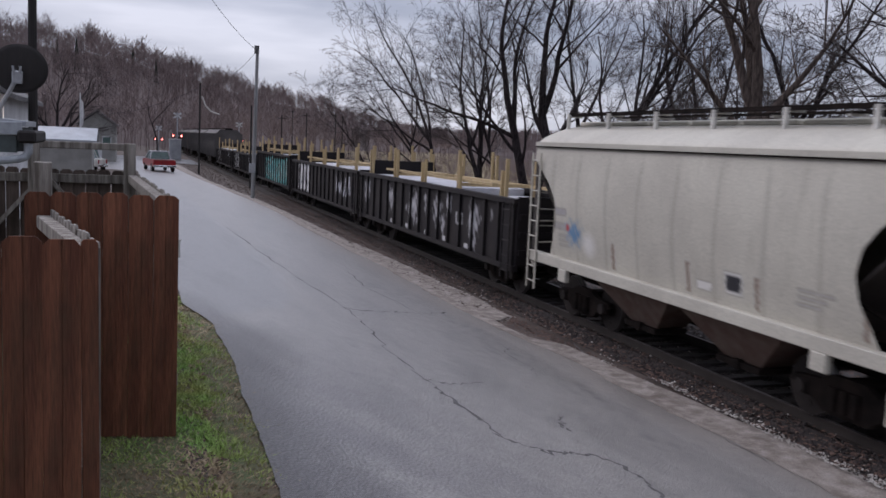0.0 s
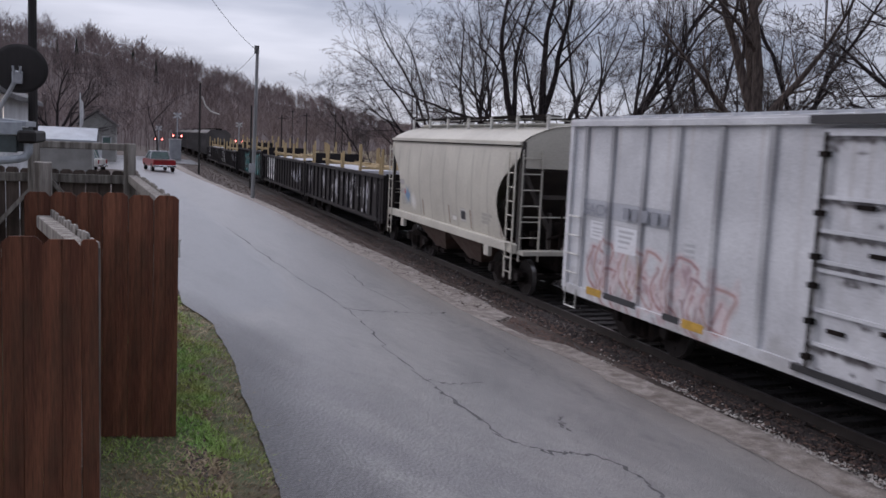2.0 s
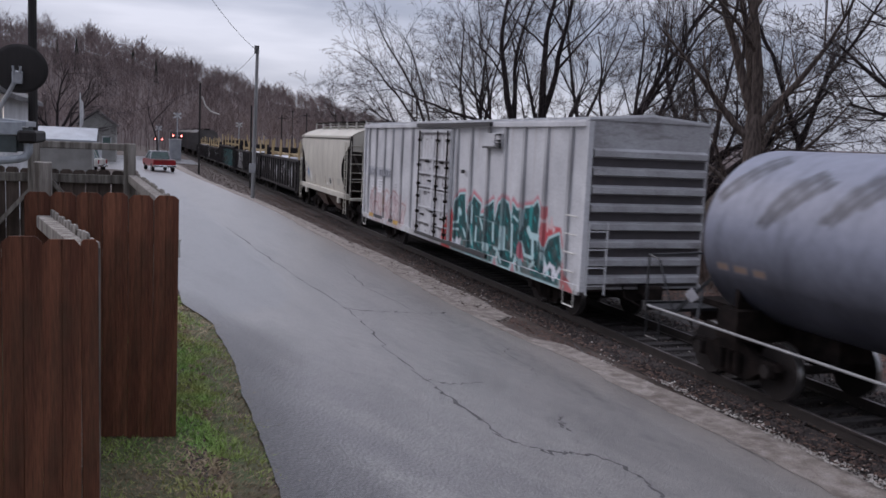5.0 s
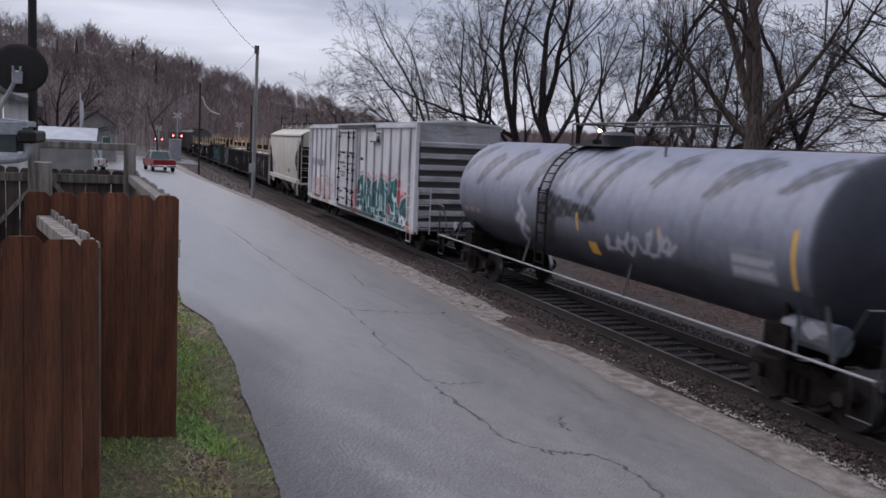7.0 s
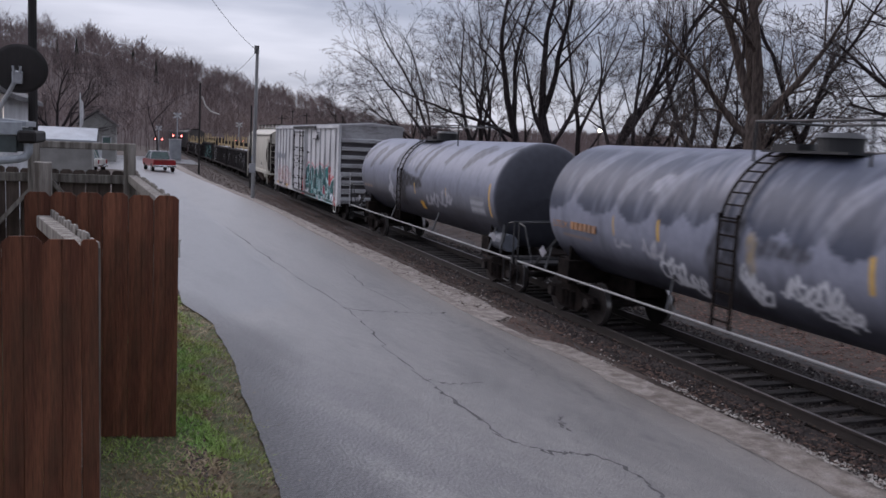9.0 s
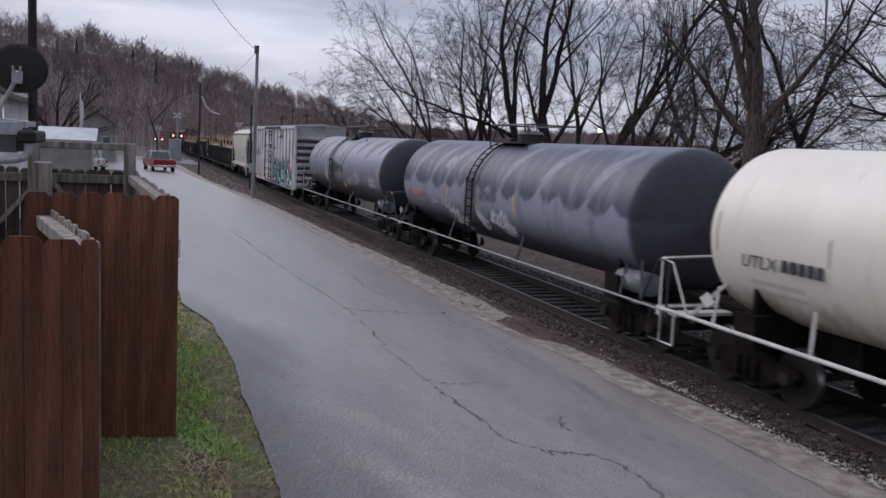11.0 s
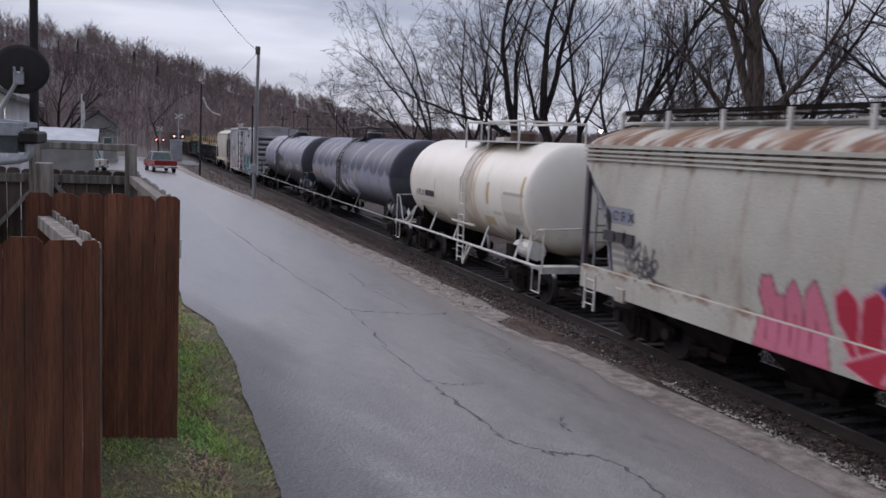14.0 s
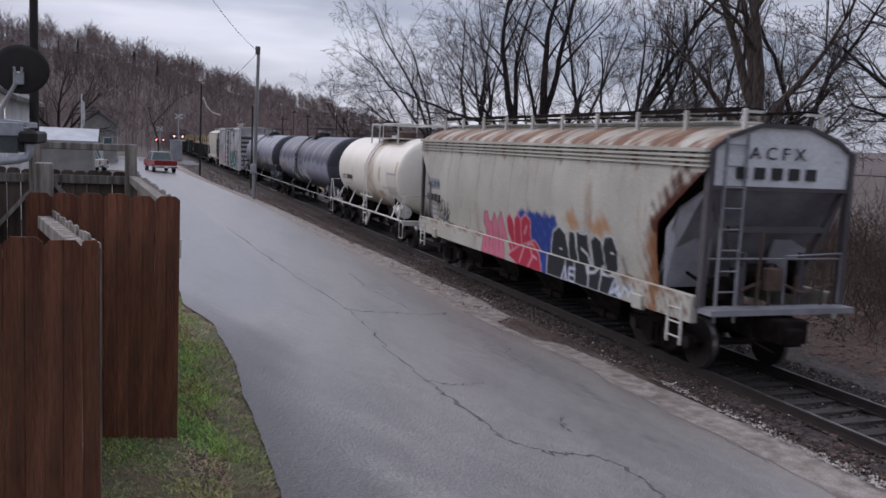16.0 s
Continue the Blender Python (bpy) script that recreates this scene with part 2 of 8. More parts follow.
def empty(name, m=None):
    ob = new(name)
    ob.empty_display_size = 0.2
    if m is not None:
        ob.matrix_basis = m
    return ob


def box(bm, x0, x1, y0, y1, z0, z1, bev=0.0):
    vs = [bm.verts.new((x, y, z)) for x in (x0, x1) for y in (y0, y1) for z in (z0, z1)]
    fs = [bm.faces.new([vs[i] for i in f]) for f in ((0, 1, 3, 2), (4, 6, 7, 5), (0, 4, 5, 1), (2, 3, 7, 6), (0, 2, 6, 4), (1, 5, 7, 3))]
    if bev:
        es = list({e for f in fs for e in f.edges})
        bmesh.ops.bevel(bm, geom=es, offset=bev, segments=1, affect="EDGES", profile=0.5)
    return vs


def bar(bm, p, q, w, h=None, up=(0, 0, 1)):
    """A square bar from p to q, w wide and h deep."""
    p, q = Vector(p), Vector(q)
    h = h or w
    d = (q - p).normalized()
    up = Vector(up)
    if abs(d.dot(up)) > 0.99:
        up = Vector((1, 0, 0))
    s = d.cross(up).normalized()
    u = s.cross(d)
    ring = [[bm.verts.new(c + s * a * w / 2 + u * b * h / 2) for a, b in ((-1, -1), (1, -1), (1, 1), (-1, 1))] for c in (p, q)]
    bm.faces.new(ring[0][::-1])
    bm.faces.new(ring[1])
    for i in range(4):
        j = (i + 1) % 4
        bm.faces.new((ring[0][i], ring[0][j], ring[1][j], ring[1][i]))


def rod(bm, pts, r, n=8, r2=None):
    """A round bar along points."""
    pts = [Vector(p) for p in pts]
    rings = []
    ref = None
    for i, p in enumerate(pts):
        d = (pts[min(i + 1, len(pts) - 1)] - pts[max(i - 1, 0)]).normalized()
        a = Vector((0, 0, 1)) if abs(d.z) < 0.9 else Vector((1, 0, 0))
        s = d.cross(a).normalized()
        if ref is not None and s.dot(ref) < 0:
            s = -s
        ref = s
        u = s.cross(d)
        rr = r if r2 is None else r + (r2 - r) * i / (len(pts) - 1)
        rings.append([bm.verts.new(p + (s * math.cos(k * 2 * math.pi / n) + u * math.sin(k * 2 * math.pi / n)) * rr) for k in range(n)])
    for a, b in zip(rings, rings[1:]):
        for i in range(n):
            j = (i + 1) % n
            bm.faces.new((a[i], b[i], b[j], a[j]))
    bm.faces.new(rings[0])
    bm.faces.new(rings[-1][::-1])


def plate(bm, pts, t):
    """A flat plate: the outline pts, thickened by the vector t."""
    t = Vector(t)
    a = [bm.verts.new(p) for p in pts]
    b = [bm.verts.new(Vector(p) + t) for p in pts]
    bm.faces.new(a[::-1])
    bm.faces.new(b)
    for i in range(len(a)):
        j = (i + 1) % len(a)
        bm.faces.new((a[i], a[j], b[j], b[i]))


def B():
    return bmesh.new()


def boxes(*specs, bev=0.0):
    bm = B()
    for s in specs:
        box(bm, *s, bev=bev)
    return bm


def interp(x, xs, ys):
    return float(np.interp(x, xs, ys))


def sheet(nu, nv):
    """Quads of a grid with nu by nv points."""
    i = np.arange(nu * nv).reshape(nu, nv)
    return np.stack([i[:-1, :-1], i[1:, :-1], i[1:, 1:], i[:-1, 1:]], -1).reshape(-1, 4)
# ---- ground, road, track ----
TRACK = 10.53


def ground_z(x, y):
    """Height of the ground: a bank that falls from the yard to the track."""
    x, y = np.asarray(x, float), np.asarray(y, float)
    t = np.clip((y - 8) / 52, 0, 1)
    t = t * t * (3 - 2 * t)
    zl, zr = 1.45 * (1 - t) + 0.35 * t, -0.12 * (1 - t) + 0.05 * t
    k = np.clip((x - 0.6) / 6.6, 0, 1)
    z = zl * (1 - k) + zr * k
    d = np.abs(x - TRACK)
    bed = np.clip((2.6 - d) / 0.9, 0, 1)
    z = np.where(x > 7.2, z - np.clip((x - 7.2) / 1.0, 0, 1) * 0.12 * np.clip(1 - (y - 40) / 40, 0, 1), z)
    z = z * (1 - bed) + (-0.235) * bed
    right = np.clip((x - 13.2) / 6.0, 0, 1)
    z = np.where(x > 13.1, -0.25 + right * (0.75 - np.clip((y - 25) / 40, 0, 1) * 1.1), z)
    z = z + np.where(x > 13.1, 0.06 * np.sin(x * 1.3 + y * 0.7) * np.clip(x - 13.1, 0, 1), 0)
    return z


def gz(x, y):
    return float(ground_z(x, y))


def ground():
    xs = np.unique(np.concatenate([np.linspace(-3000, -60, 14), np.linspace(-60, -4, 20), np.arange(-4, 24, 0.25), np.linspace(24, 80, 30), np.linspace(80, 3000, 14)]))
    ys = np.unique(np.concatenate([np.linspace(-400, -5, 12), np.arange(-5, 40, 0.4), np.linspace(40, 160, 60), np.linspace(160, 4500, 20)]))
    gx, gy = np.meshgrid(xs, ys, indexing="ij")
    v = np.stack([gx, gy, ground_z(gx, gy)], -1).reshape(-1, 3)
    ob = raw("ground", v, sheet(len(xs), len(ys)), "soil", smooth=True)
    tagged(ob, "dark bare soil ground with dead leaves and weeds", "ground", kind="structure")


EDGE_Y = [-10, 5.8, 8, 11.6, 12.6, 16, 35, 60, 80, 84, 100, 125]
EDGE_L = [0.95, 0.99, 1.03, 1.05, 0.75, 0.6, 0.8, 0.9, 0.6, -6, -8, -8]
RIGHT_Y = [-10, 7.9, 10.9, 13.8, 15.6, 16.4, 18.3, 26, 37, 52, 72, 90, 125]
RIGHT_X = [8.15, 8.1, 8.05, 8.0, 7.9, 7.75, 7.55, 7.45, 7.1, 6.6, 5.4, 4.3, 4.3]
# outer edge of the gravel and trodden dirt beside the asphalt, with a washed-out notch
VERGE_Y = [-10, 8.7, 9.7, 10.9, 12.3, 13.8, 15.9, 16.3, 16.7, 17.6, 18.3, 18.9, 21.2, 24, 28.6, 37, 52, 72, 125]
VERGE_X = [8.9, 8.86, 8.9, 8.84, 8.77, 8.6, 8.54, 8.3, 7.9, 7.85, 7.85, 8.5, 8.68, 8.56, 8.5, 7.9, 7.1, 5.8, 4.6]


def strip(name, ys, left, right, n, lift, material, **kw):
    v = []
    for y, a, b in zip(ys, left, right):
        for k in range(n):
            x = a + (b - a) * k / (n - 1)
            v.append((x, y, gz(x, y) + lift))
    return raw(name, v, sheet(len(ys), n), material, smooth=True, **kw)


def road():
    rng = random.Random(4)
    ys = list(np.arange(-10, 3, 0.5)) + list(np.arange(3, 30, 0.12)) + list(np.arange(30, 40, 0.25)) + list(np.arange(40, 126, 1.0))
    wob = [rng.uniform(-1, 1) for _ in ys]
    wob = np.convolve(wob, np.ones(9) / 5, "same")
    left = [interp(y, EDGE_Y, EDGE_L) + 0.05 * w for y, w in zip(ys, wob)]
    right = [interp(y, RIGHT_Y, RIGHT_X) + 0.14 * w for y, w in zip(ys, wob[::-1])]
    n = 96
    k = np.linspace(0, 1, n)
    gx = np.array(left)[:, None] * (1 - k) + np.array(right)[:, None] * k
    gy = np.array(ys)[:, None] + 0 * gx
    # where water lies, old overlay, dust and patches colour the asphalt
    wav = np.sin(gx * 1.9 + gy * 0.7) * np.sin(gy * 0.43) + 0.5 * np.sin(gx * 4.3 - gy * 1.1) + 0.35 * np.sin(gx * 8.3 + gy * 2.9)
    col = np.zeros(gx.shape + (4,))

    def lay(mask, rgb):
        m = np.clip(mask, 0, 1)[..., None]
        old = col[..., 3:]
        out = m + old * (1 - m)
        col[..., :3] = (np.array(rgb) * m + col[..., :3] * old * (1 - m)) / np.maximum(out, 1e-6)
        col[..., 3:] = out

    seam = np.interp(gy, [9, 12, 14, 18, 24, 40, 60, 125], [0.2, 1.0, 2.3, 3.0, 3.1, 3.0, 2.8, 2.0]) + 0.08 * np.sin(gy * 1.7) + 0.05 * np.sin(gy * 4.9)
    lay(np.clip((seam - gx) / 0.14, 0, 1) * 0.55, (0.25, 0.25, 0.255))
    lay(np.clip(1 - np.abs(gx - seam) / 0.13, 0, 1) * 0.5 * (gy > 14), (0.33, 0.33, 0.33))
    lay(np.clip((gx - np.array(right)[:, None] + 1.1 + 0.2 * wav) / 0.8, 0, 1) * 0.5, (0.36, 0.315, 0.275))
    lay(np.clip(wav * 0.45 - 0.15, 0, 0.3), (0.16, 0.155, 0.15))
    blot = np.sin(gx * 2.7 + gy * 1.3) * np.sin(gy * 2.1 - gx) + 0.5 * np.sin(gx * 6.1 + gy * 3.7) + 0.4 * np.sin(gx * 19 + 2 * np.sin(gy * 9)) * np.sin(gy * 16)
    # darker blotched tone over the near left of the lane
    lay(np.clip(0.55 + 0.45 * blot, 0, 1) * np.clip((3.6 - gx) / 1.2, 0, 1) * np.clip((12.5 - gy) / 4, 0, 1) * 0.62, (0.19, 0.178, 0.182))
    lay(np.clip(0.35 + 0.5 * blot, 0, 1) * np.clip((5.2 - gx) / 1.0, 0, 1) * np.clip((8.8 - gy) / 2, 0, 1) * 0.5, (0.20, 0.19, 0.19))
    # alligator-cracked, crumbling patches and a greyer old lane
    crumb = np.sin(gx * 11 + 3 * np.sin(gy * 2.1)) * np.sin(gy * 7.5 + 2 * np.sin(gx * 3.3))
    for cx, cy, rx, ry in ((5.2, 9.7, 0.45, 0.7), (4.7, 11.0, 0.5, 0.5), (6.4, 14.5, 1.1, 2.0), (6.7, 17.0, 0.8, 1.6), (6.9, 12.0, 0.7, 1.5), (3.2, 12.3, 0.3, 0.6), (5.9, 20.5, 0.9, 2.0), (6.5, 9.6, 0.5, 0.8)):
        lay(np.clip(1.2 - np.hypot((gx - cx) / rx, (gy - cy) / ry), 0, 1) * np.clip(crumb * 1.3 + 0.1, 0, 1) * 0.75, (0.14, 0.135, 0.13))
    for a in np.linspace(0.25, 0.9, 6):
        lay(np.clip(1 - np.abs(gx - (1.2 + a * 6.0 + 0.12 * np.sin(gy * 0.9 + a * 9))) / 0.25, 0, 1) * 0.16, (0.22, 0.215, 0.21))
    # darker band along the grass edge, fading out by 14 m
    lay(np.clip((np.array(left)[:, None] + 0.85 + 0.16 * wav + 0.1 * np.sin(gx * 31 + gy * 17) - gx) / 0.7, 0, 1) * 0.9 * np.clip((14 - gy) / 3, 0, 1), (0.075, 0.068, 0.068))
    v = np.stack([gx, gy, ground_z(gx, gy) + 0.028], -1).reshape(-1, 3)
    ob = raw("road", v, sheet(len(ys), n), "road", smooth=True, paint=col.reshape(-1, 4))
    tagged(ob, "worn grey asphalt lane with cracks and damp sheen", "road", kind="structure")
    # gravel verge between asphalt and ballast
    ob = strip("gravel_verge", ys, [r - 0.10 for r in right], [max(interp(y, VERGE_Y, VERGE_X), r) + 0.07 * w for y, r, w in zip(ys, right, wob)], 10, 0.034, "gravel")
    tagged(ob, "pale loose gravel verge along the asphalt edge", "gravel", kind="structure")


def cracks():
    lines = [
        ([(3.82, 15.76), (4.72, 16.44), (5.79, 17.36), (6.97, 18.65)], 0.07),
        ([(3.82, 15.76), (3.76, 13.7), (3.55, 12.1), (3.64, 10.57)], 0.06),
        ([(3.64, 10.57), (3.68, 9.51), (3.73, 8.99), (3.74, 8.39), (3.88, 8.16), (4.16, 8.04), (4.5, 8.18), (4.86, 8.30), (5.04, 8.01), (5.07, 7.61), (4.97, 7.2), (4.95, 6.4)], 0.085),
        ([(3.64, 10.57), (4.01, 10.60), (4.77, 11.25)], 0.04),
        ([(5.01, 9.13), (5.03, 9.47), (5.33, 9.98)], 0.06),
        ([(8.7, 16.1), (8.5, 14.7), (8.15, 11.8), (7.98, 9.86), (8.0, 9.0)], 0.04),
        ([(3.82, 15.76), (3.5, 19.0), (3.3, 24.0), (3.1, 32.0)], 0.06),
        ([(5.8, 17.4), (5.3, 20.0), (5.6, 23.5)], 0.04),
        ([(6.2, 12.6), (6.5, 13.4), (6.4, 14.3), (6.9, 15.2)], 0.035),
    ]
    rng = random.Random(8)
    for pts, w in lines:
        fine = []
        for (a, b), (c, d) in zip(pts, pts[1:]):
            for k in range(8):
                fine.append((a + (c - a) * k / 8 + rng.uniform(-0.05, 0.05), b + (d - b) * k / 8 + rng.uniform(-0.07, 0.07)))
        v = []
        for i, (x, y) in enumerate(fine):
            x2, y2 = fine[min(i + 1, len(fine) - 1)]
            x1, y1 = fine[max(i - 1, 0)]
            nx, ny = -(y2 - y1), x2 - x1
            m = math.hypot(nx, ny) or 1
            ww = 0.95 * w * rng.uniform(0.15, 1.0) ** 1.5 / 2
            for s in (-1, 1):
                px, py = x + s * nx / m * ww, y + s * ny / m * ww
                v.append((px, py, gz(px, py) + 0.032))
        ob = raw("crack", np.array(v), sheet(len(fine), 2), "crack")
        tagged(ob, "dark irregular crack in the asphalt", "crack", kind="structure")


def track():
    rng = random.Random(5)
    # ballast bed
    ys = list(np.arange(-12, 60, 0.5)) + list(np.arange(60, 420, 5))
    v = []
    prof = [(-1.78, -0.34), (-1.62, -0.215), (-1.3, -0.162), (-0.98, -0.158), (-0.82, -0.2), (-0.6, -0.235), (0, -0.225), (0.6, -0.235), (0.82, -0.2), (0.98, -0.158), (1.3, -0.162), (1.75, -0.20), (2.6, -0.32)]
    for y in ys:
        for dx, z in prof:
            v.append((TRACK + dx + (rng.uniform(-0.15, 0.15) if abs(dx) > 2 else 0), y, z + rng.uniform(-0.012, 0.012)))
    ob = raw("ballast", np.array(v), sheet(len(ys), len(prof)), "ballast")
    tagged(ob, "dark dirty ballast bed under the rails", "ballast", kind="structure")
    # rails
    for side in (-1, 1):
        rail = empty("rail")
        tagged(rail, "rusty steel rail with a worn bright head", "rail", "rails of the track", "structure")
        x = TRACK + side * 0.755
        part("rail_web", boxes((x - 0.075, x + 0.075, -12, 420, -0.175, -0.155), (x - 0.012, x + 0.012, -12, 420, -0.156, -0.04), (x - 0.036, x + 0.036, -12, 420, -0.041, -0.006)), "rail", rail)
        part("rail_head", boxes((x - 0.030, x + 0.030, -12, 420, -0.0065, 0.0), bev=0.004), "railtop", rail)
    ties = empty("ties", pose(TRACK, 0, 0))
    tagged(ties, "old creosoted wooden ties, split and uneven", "railway ties", kind="structure")
    shapes = []
    for k in range(6):
        bm = boxes((-1.28, 1.28, -0.115, 0.115, -0.36, -0.172), bev=0.012)
        for vv in bm.verts:
            vv.co += Vector((rng.uniform(-0.03, 0.03), rng.uniform(-0.012, 0.012), rng.uniform(-0.01, 0.004)))
        me = bpy.data.meshes.new("tie")
        bm.to_mesh(me)
        bm.free()
        me.materials.append(M["tie"])
        shapes.append(me)
    for i in range(290):
        ob = new("tie", shapes[rng.randrange(6)])
        ob.parent = ties
        ob.matrix_basis = pose(rng.uniform(-0.07, 0.07), -10 + i * 0.525 + rng.uniform(-0.03, 0.03), rng.uniform(-0.012, 0.0), 0, 0, rng.uniform(-1.5, 1.5))


def scatter(name, n, area, size, material, seed, flat=0.5, skip=None, label="", cat=""):
    """Loose stones or leaves on the ground, as one mass."""
    rng = np.random.default_rng(seed)
    x0, x1, y0, y1 = area
    x, y = rng.uniform(x0, x1, n), y0 + (y1 - y0) * rng.uniform(0, 1, n) ** 1.5
    if skip is not None:
        keep = ~skip(x, y)
        x, y = x[keep], y[keep]
    n = len(x)
    z = ground_z(x, y)
    d = np.abs(x - TRACK)
    z = np.where(d < 1.8, np.where(d < 0.72, -0.225, -0.165), z)
    base = np.array([[1, 0, 0], [0, 1, 0], [-1, 0, 0], [0, -1, 0], [0, 0, 1], [0, 0, -1]], float)
    s = size * rng.uniform(0.5, 1.4, (n, 1, 1))
    v = base[None] * s * np.array([1, 1, flat]) * rng.uniform(0.6, 1.3, (n, 6, 1))
    a = rng.uniform(0, 6.28, n)
    ca, sa = np.cos(a)[:, None], np.sin(a)[:, None]
    v = np.stack([v[..., 0] * ca - v[..., 1] * sa, v[..., 0] * sa + v[..., 1] * ca, v[..., 2] + v[..., 0] * rng.uniform(-0.4, 0.4, (n, 1))], -1)
    v += np.stack([x, y, z + size * flat * 0.5], -1)[:, None]
    f = np.array([[0, 1, 4], [1, 2, 4], [2, 3, 4], [3, 0, 4], [1, 0, 5], [2, 1, 5], [3, 2, 5], [0, 3, 5]])
    faces = (f[None] + (np.arange(n) * 6)[:, None, None]).reshape(-1, 3)
    ob = raw(name, v.reshape(-1, 3), faces, material)
    tagged(ob, label, cat, kind="stuff")
    return ob


def far_gravel():
    ys = list(np.arange(-5, 60, 1.0))
    ob = strip("gravel_path", ys, [12.6 + 0.1 * math.sin(y * 2) for y in ys], [13.5 + 0.25 * math.sin(y * 1.3) for y in ys], 6, 0.012, "fargravel")
    tagged(ob, "grey gravel path beyond the rails", "gravel", kind="structure")


M["fargravel"] = mat("grey_gravel", (0.10, 0.09, 0.084), 0.95, col2=(0.048, 0.04, 0.037), scale=6, fine=40, bump=0.9)
ground()
far_gravel()
road()
cracks()
track()
# ---- the train ----
SPEED, SLOW = 5.811, -0.0333


def run(t):
    """How far the train has rolled along the track, from its place at 8 s."""
    return SPEED * (t - 8) + 0.5 * SLOW * (t - 8) ** 2


CARS, WHEELS = [], []
WHEEL_R = 0.457


def railcar(name, s, label, category):
    ob = empty(name, pose(TRACK, s + run(0), 0))
    tagged(ob, label, category)
    CARS.append((ob, s))
    return ob


def disc(bm, x0, x1, r, n=28, r2=None):
    rod(bm, [(x0, 0, 0), (x1, 0, 0)], r, n, r2)


def truck(car, y, turning=True):
    """A two-axle bogie with cast side frames, springs and rolling wheel sets."""
    for side in (-1, 1):
        x = side * 0.98
        bm = B()
        out = [(-1.15, 0.52), (-1.08, 0.62), (-0.55, 0.66), (-0.3, 0.78), (0.3, 0.78), (0.55, 0.66), (1.08, 0.62), (1.15, 0.52), (0.72, 0.40), (0.42, 0.20), (-0.42, 0.20), (-0.72, 0.40)]
        plate(bm, [(x - 0.06, y + a, b) for a, b in out], (0.12, 0, 0))
        for k in (-1, 1):
            box(bm, x - 0.09, x + 0.09, y + k * 0.88 - 0.16, y + k * 0.88 + 0.16, 0.36, 0.62, bev=0.03)
        frame_ob = part("side_frame", bm, "under", car)
        bm = B()
        for k in (-0.2, 0, 0.2):
            rod(bm, [(x - side * -0.085, y + k, 0.28), (x - side * -0.085, y + k, 0.62)], 0.075, 10)
        part("spring", bm, "under", frame_ob)
        bm = B()
        for k in (-1, 1):
            rod(bm, [(x + side * 0.09, y + k * 0.88, 0.47), (x + side * 0.125, y + k * 0.88, 0.47)], 0.11, 12)
        part("bearing_cap", bm, "wheel", frame_ob)
    part("bolster", boxes((-0.98, 0.98, y - 0.2, y + 0.2, 0.45, 0.72), bev=0.03), "under", car)
    for k in (-1, 1):
        bm = B()
        disc(bm, -0.95, 0.95, 0.075, 10)
        for side in (-1, 1):
            disc(bm, side * 0.70, side * 0.72, WHEEL_R + 0.025, 32)
            disc(bm, side * 0.72, side * 0.835, WHEEL_R, 32)
            disc(bm, side * 0.836, side * 0.86, 0.17, 12)
            for h in range(5):
                a = h * 2 * math.pi / 5
                rod(bm, [(side * 0.83, 0.29 * math.cos(a), 0.29 * math.sin(a)), (side * 0.845, 0.29 * math.cos(a), 0.29 * math.sin(a))], 0.05, 8)
        w = part("wheel_set", bm, "wheel", car)
        bm = B()
        for side in (-1, 1):
            disc(bm, side * 0.725, side * 0.832, WHEEL_R + 0.002, 32)
        part("tread", bm, "tread", w, "bright worn steel tread")
        w.matrix_basis = pose(0, y + k * 0.88, WHEEL_R)
        if turning:
            WHEELS.append((w, y + k * 0.88))


def couplers(car, half):
    for k in (-1, 1):
        bm = B()
        bar(bm, (0, k * (half - 0.5), 0.85), (0, k * (half + 0.40), 0.85), 0.16, 0.2)
        box(bm, -0.17, 0.17, k * (half + 0.5) - 0.16, k * (half + 0.5) + 0.16, 0.68, 1.0, bev=0.04)
        rod(bm, [(-0.45, k * half, 0.95), (-0.5, k * (half + 0.2), 0.7), (-0.25, k * (half + 0.45), 0.55)], 0.022, 6)
        part("coupler", bm, "under", car)


def ladder(bm, x, y0, y1, z0, z1, rungs, r=0.016, stile=True):
    """A ladder in a plane of constant x."""
    if stile:
        for y in (y0, y1):
            bar(bm, (x, y, z0), (x, y, z1), 0.05, 0.03)
    for i in range(rungs):
        z = z0 + (z1 - z0) * (i + 0.5) / rungs
        rod(bm, [(x, y0, z), (x, y1, z)], r, 6)


def ladder_x(bm, y, x0, x1, z0, z1, rungs, r=0.016, stile=True):
    if stile:
        for x in (x0, x1):
            bar(bm, (x, y, z0), (x, y, z1), 0.05, 0.03)
    for i in range(rungs):
        z = z0 + (z1 - z0) * (i + 0.5) / rungs
        rod(bm, [(x0, y, z), (x1, y, z)], r, 6)


def stirrup(bm, x, y, w, z0, z1, r=0.02):
    rod(bm, [(x, y - w / 2, z1), (x, y - w / 2, z0), (x, y + w / 2, z0), (x, y + w / 2, z1)], r, 6)


# --- painted layers: sprayed colours by place on the side (u along the car as read, v height) ---
def near_line(u, v, pts):
    d = np.full(u.shape, 1e9)
    for (a, b), (c, e) in zip(pts, pts[1:]):
        du, dv = c - a, e - b
        k = np.clip(((u - a) * du + (v - b) * dv) / (du * du + dv * dv + 1e-9), 0, 1)
        d = np.minimum(d, np.hypot(u - a - k * du, v - b - k * dv))
    return d


def fuzz(u, v, s=1.0, seed=0.0):
    return (np.sin(u * 3.1 * s + seed) * np.sin(v * 4.3 * s + seed * 1.7) + 0.6 * np.sin(u * 7.7 * s + v * 5.1 * s + seed * 2.3) + 0.4 * np.sin(u * 17 * s - v * 13 * s + seed)) / 2


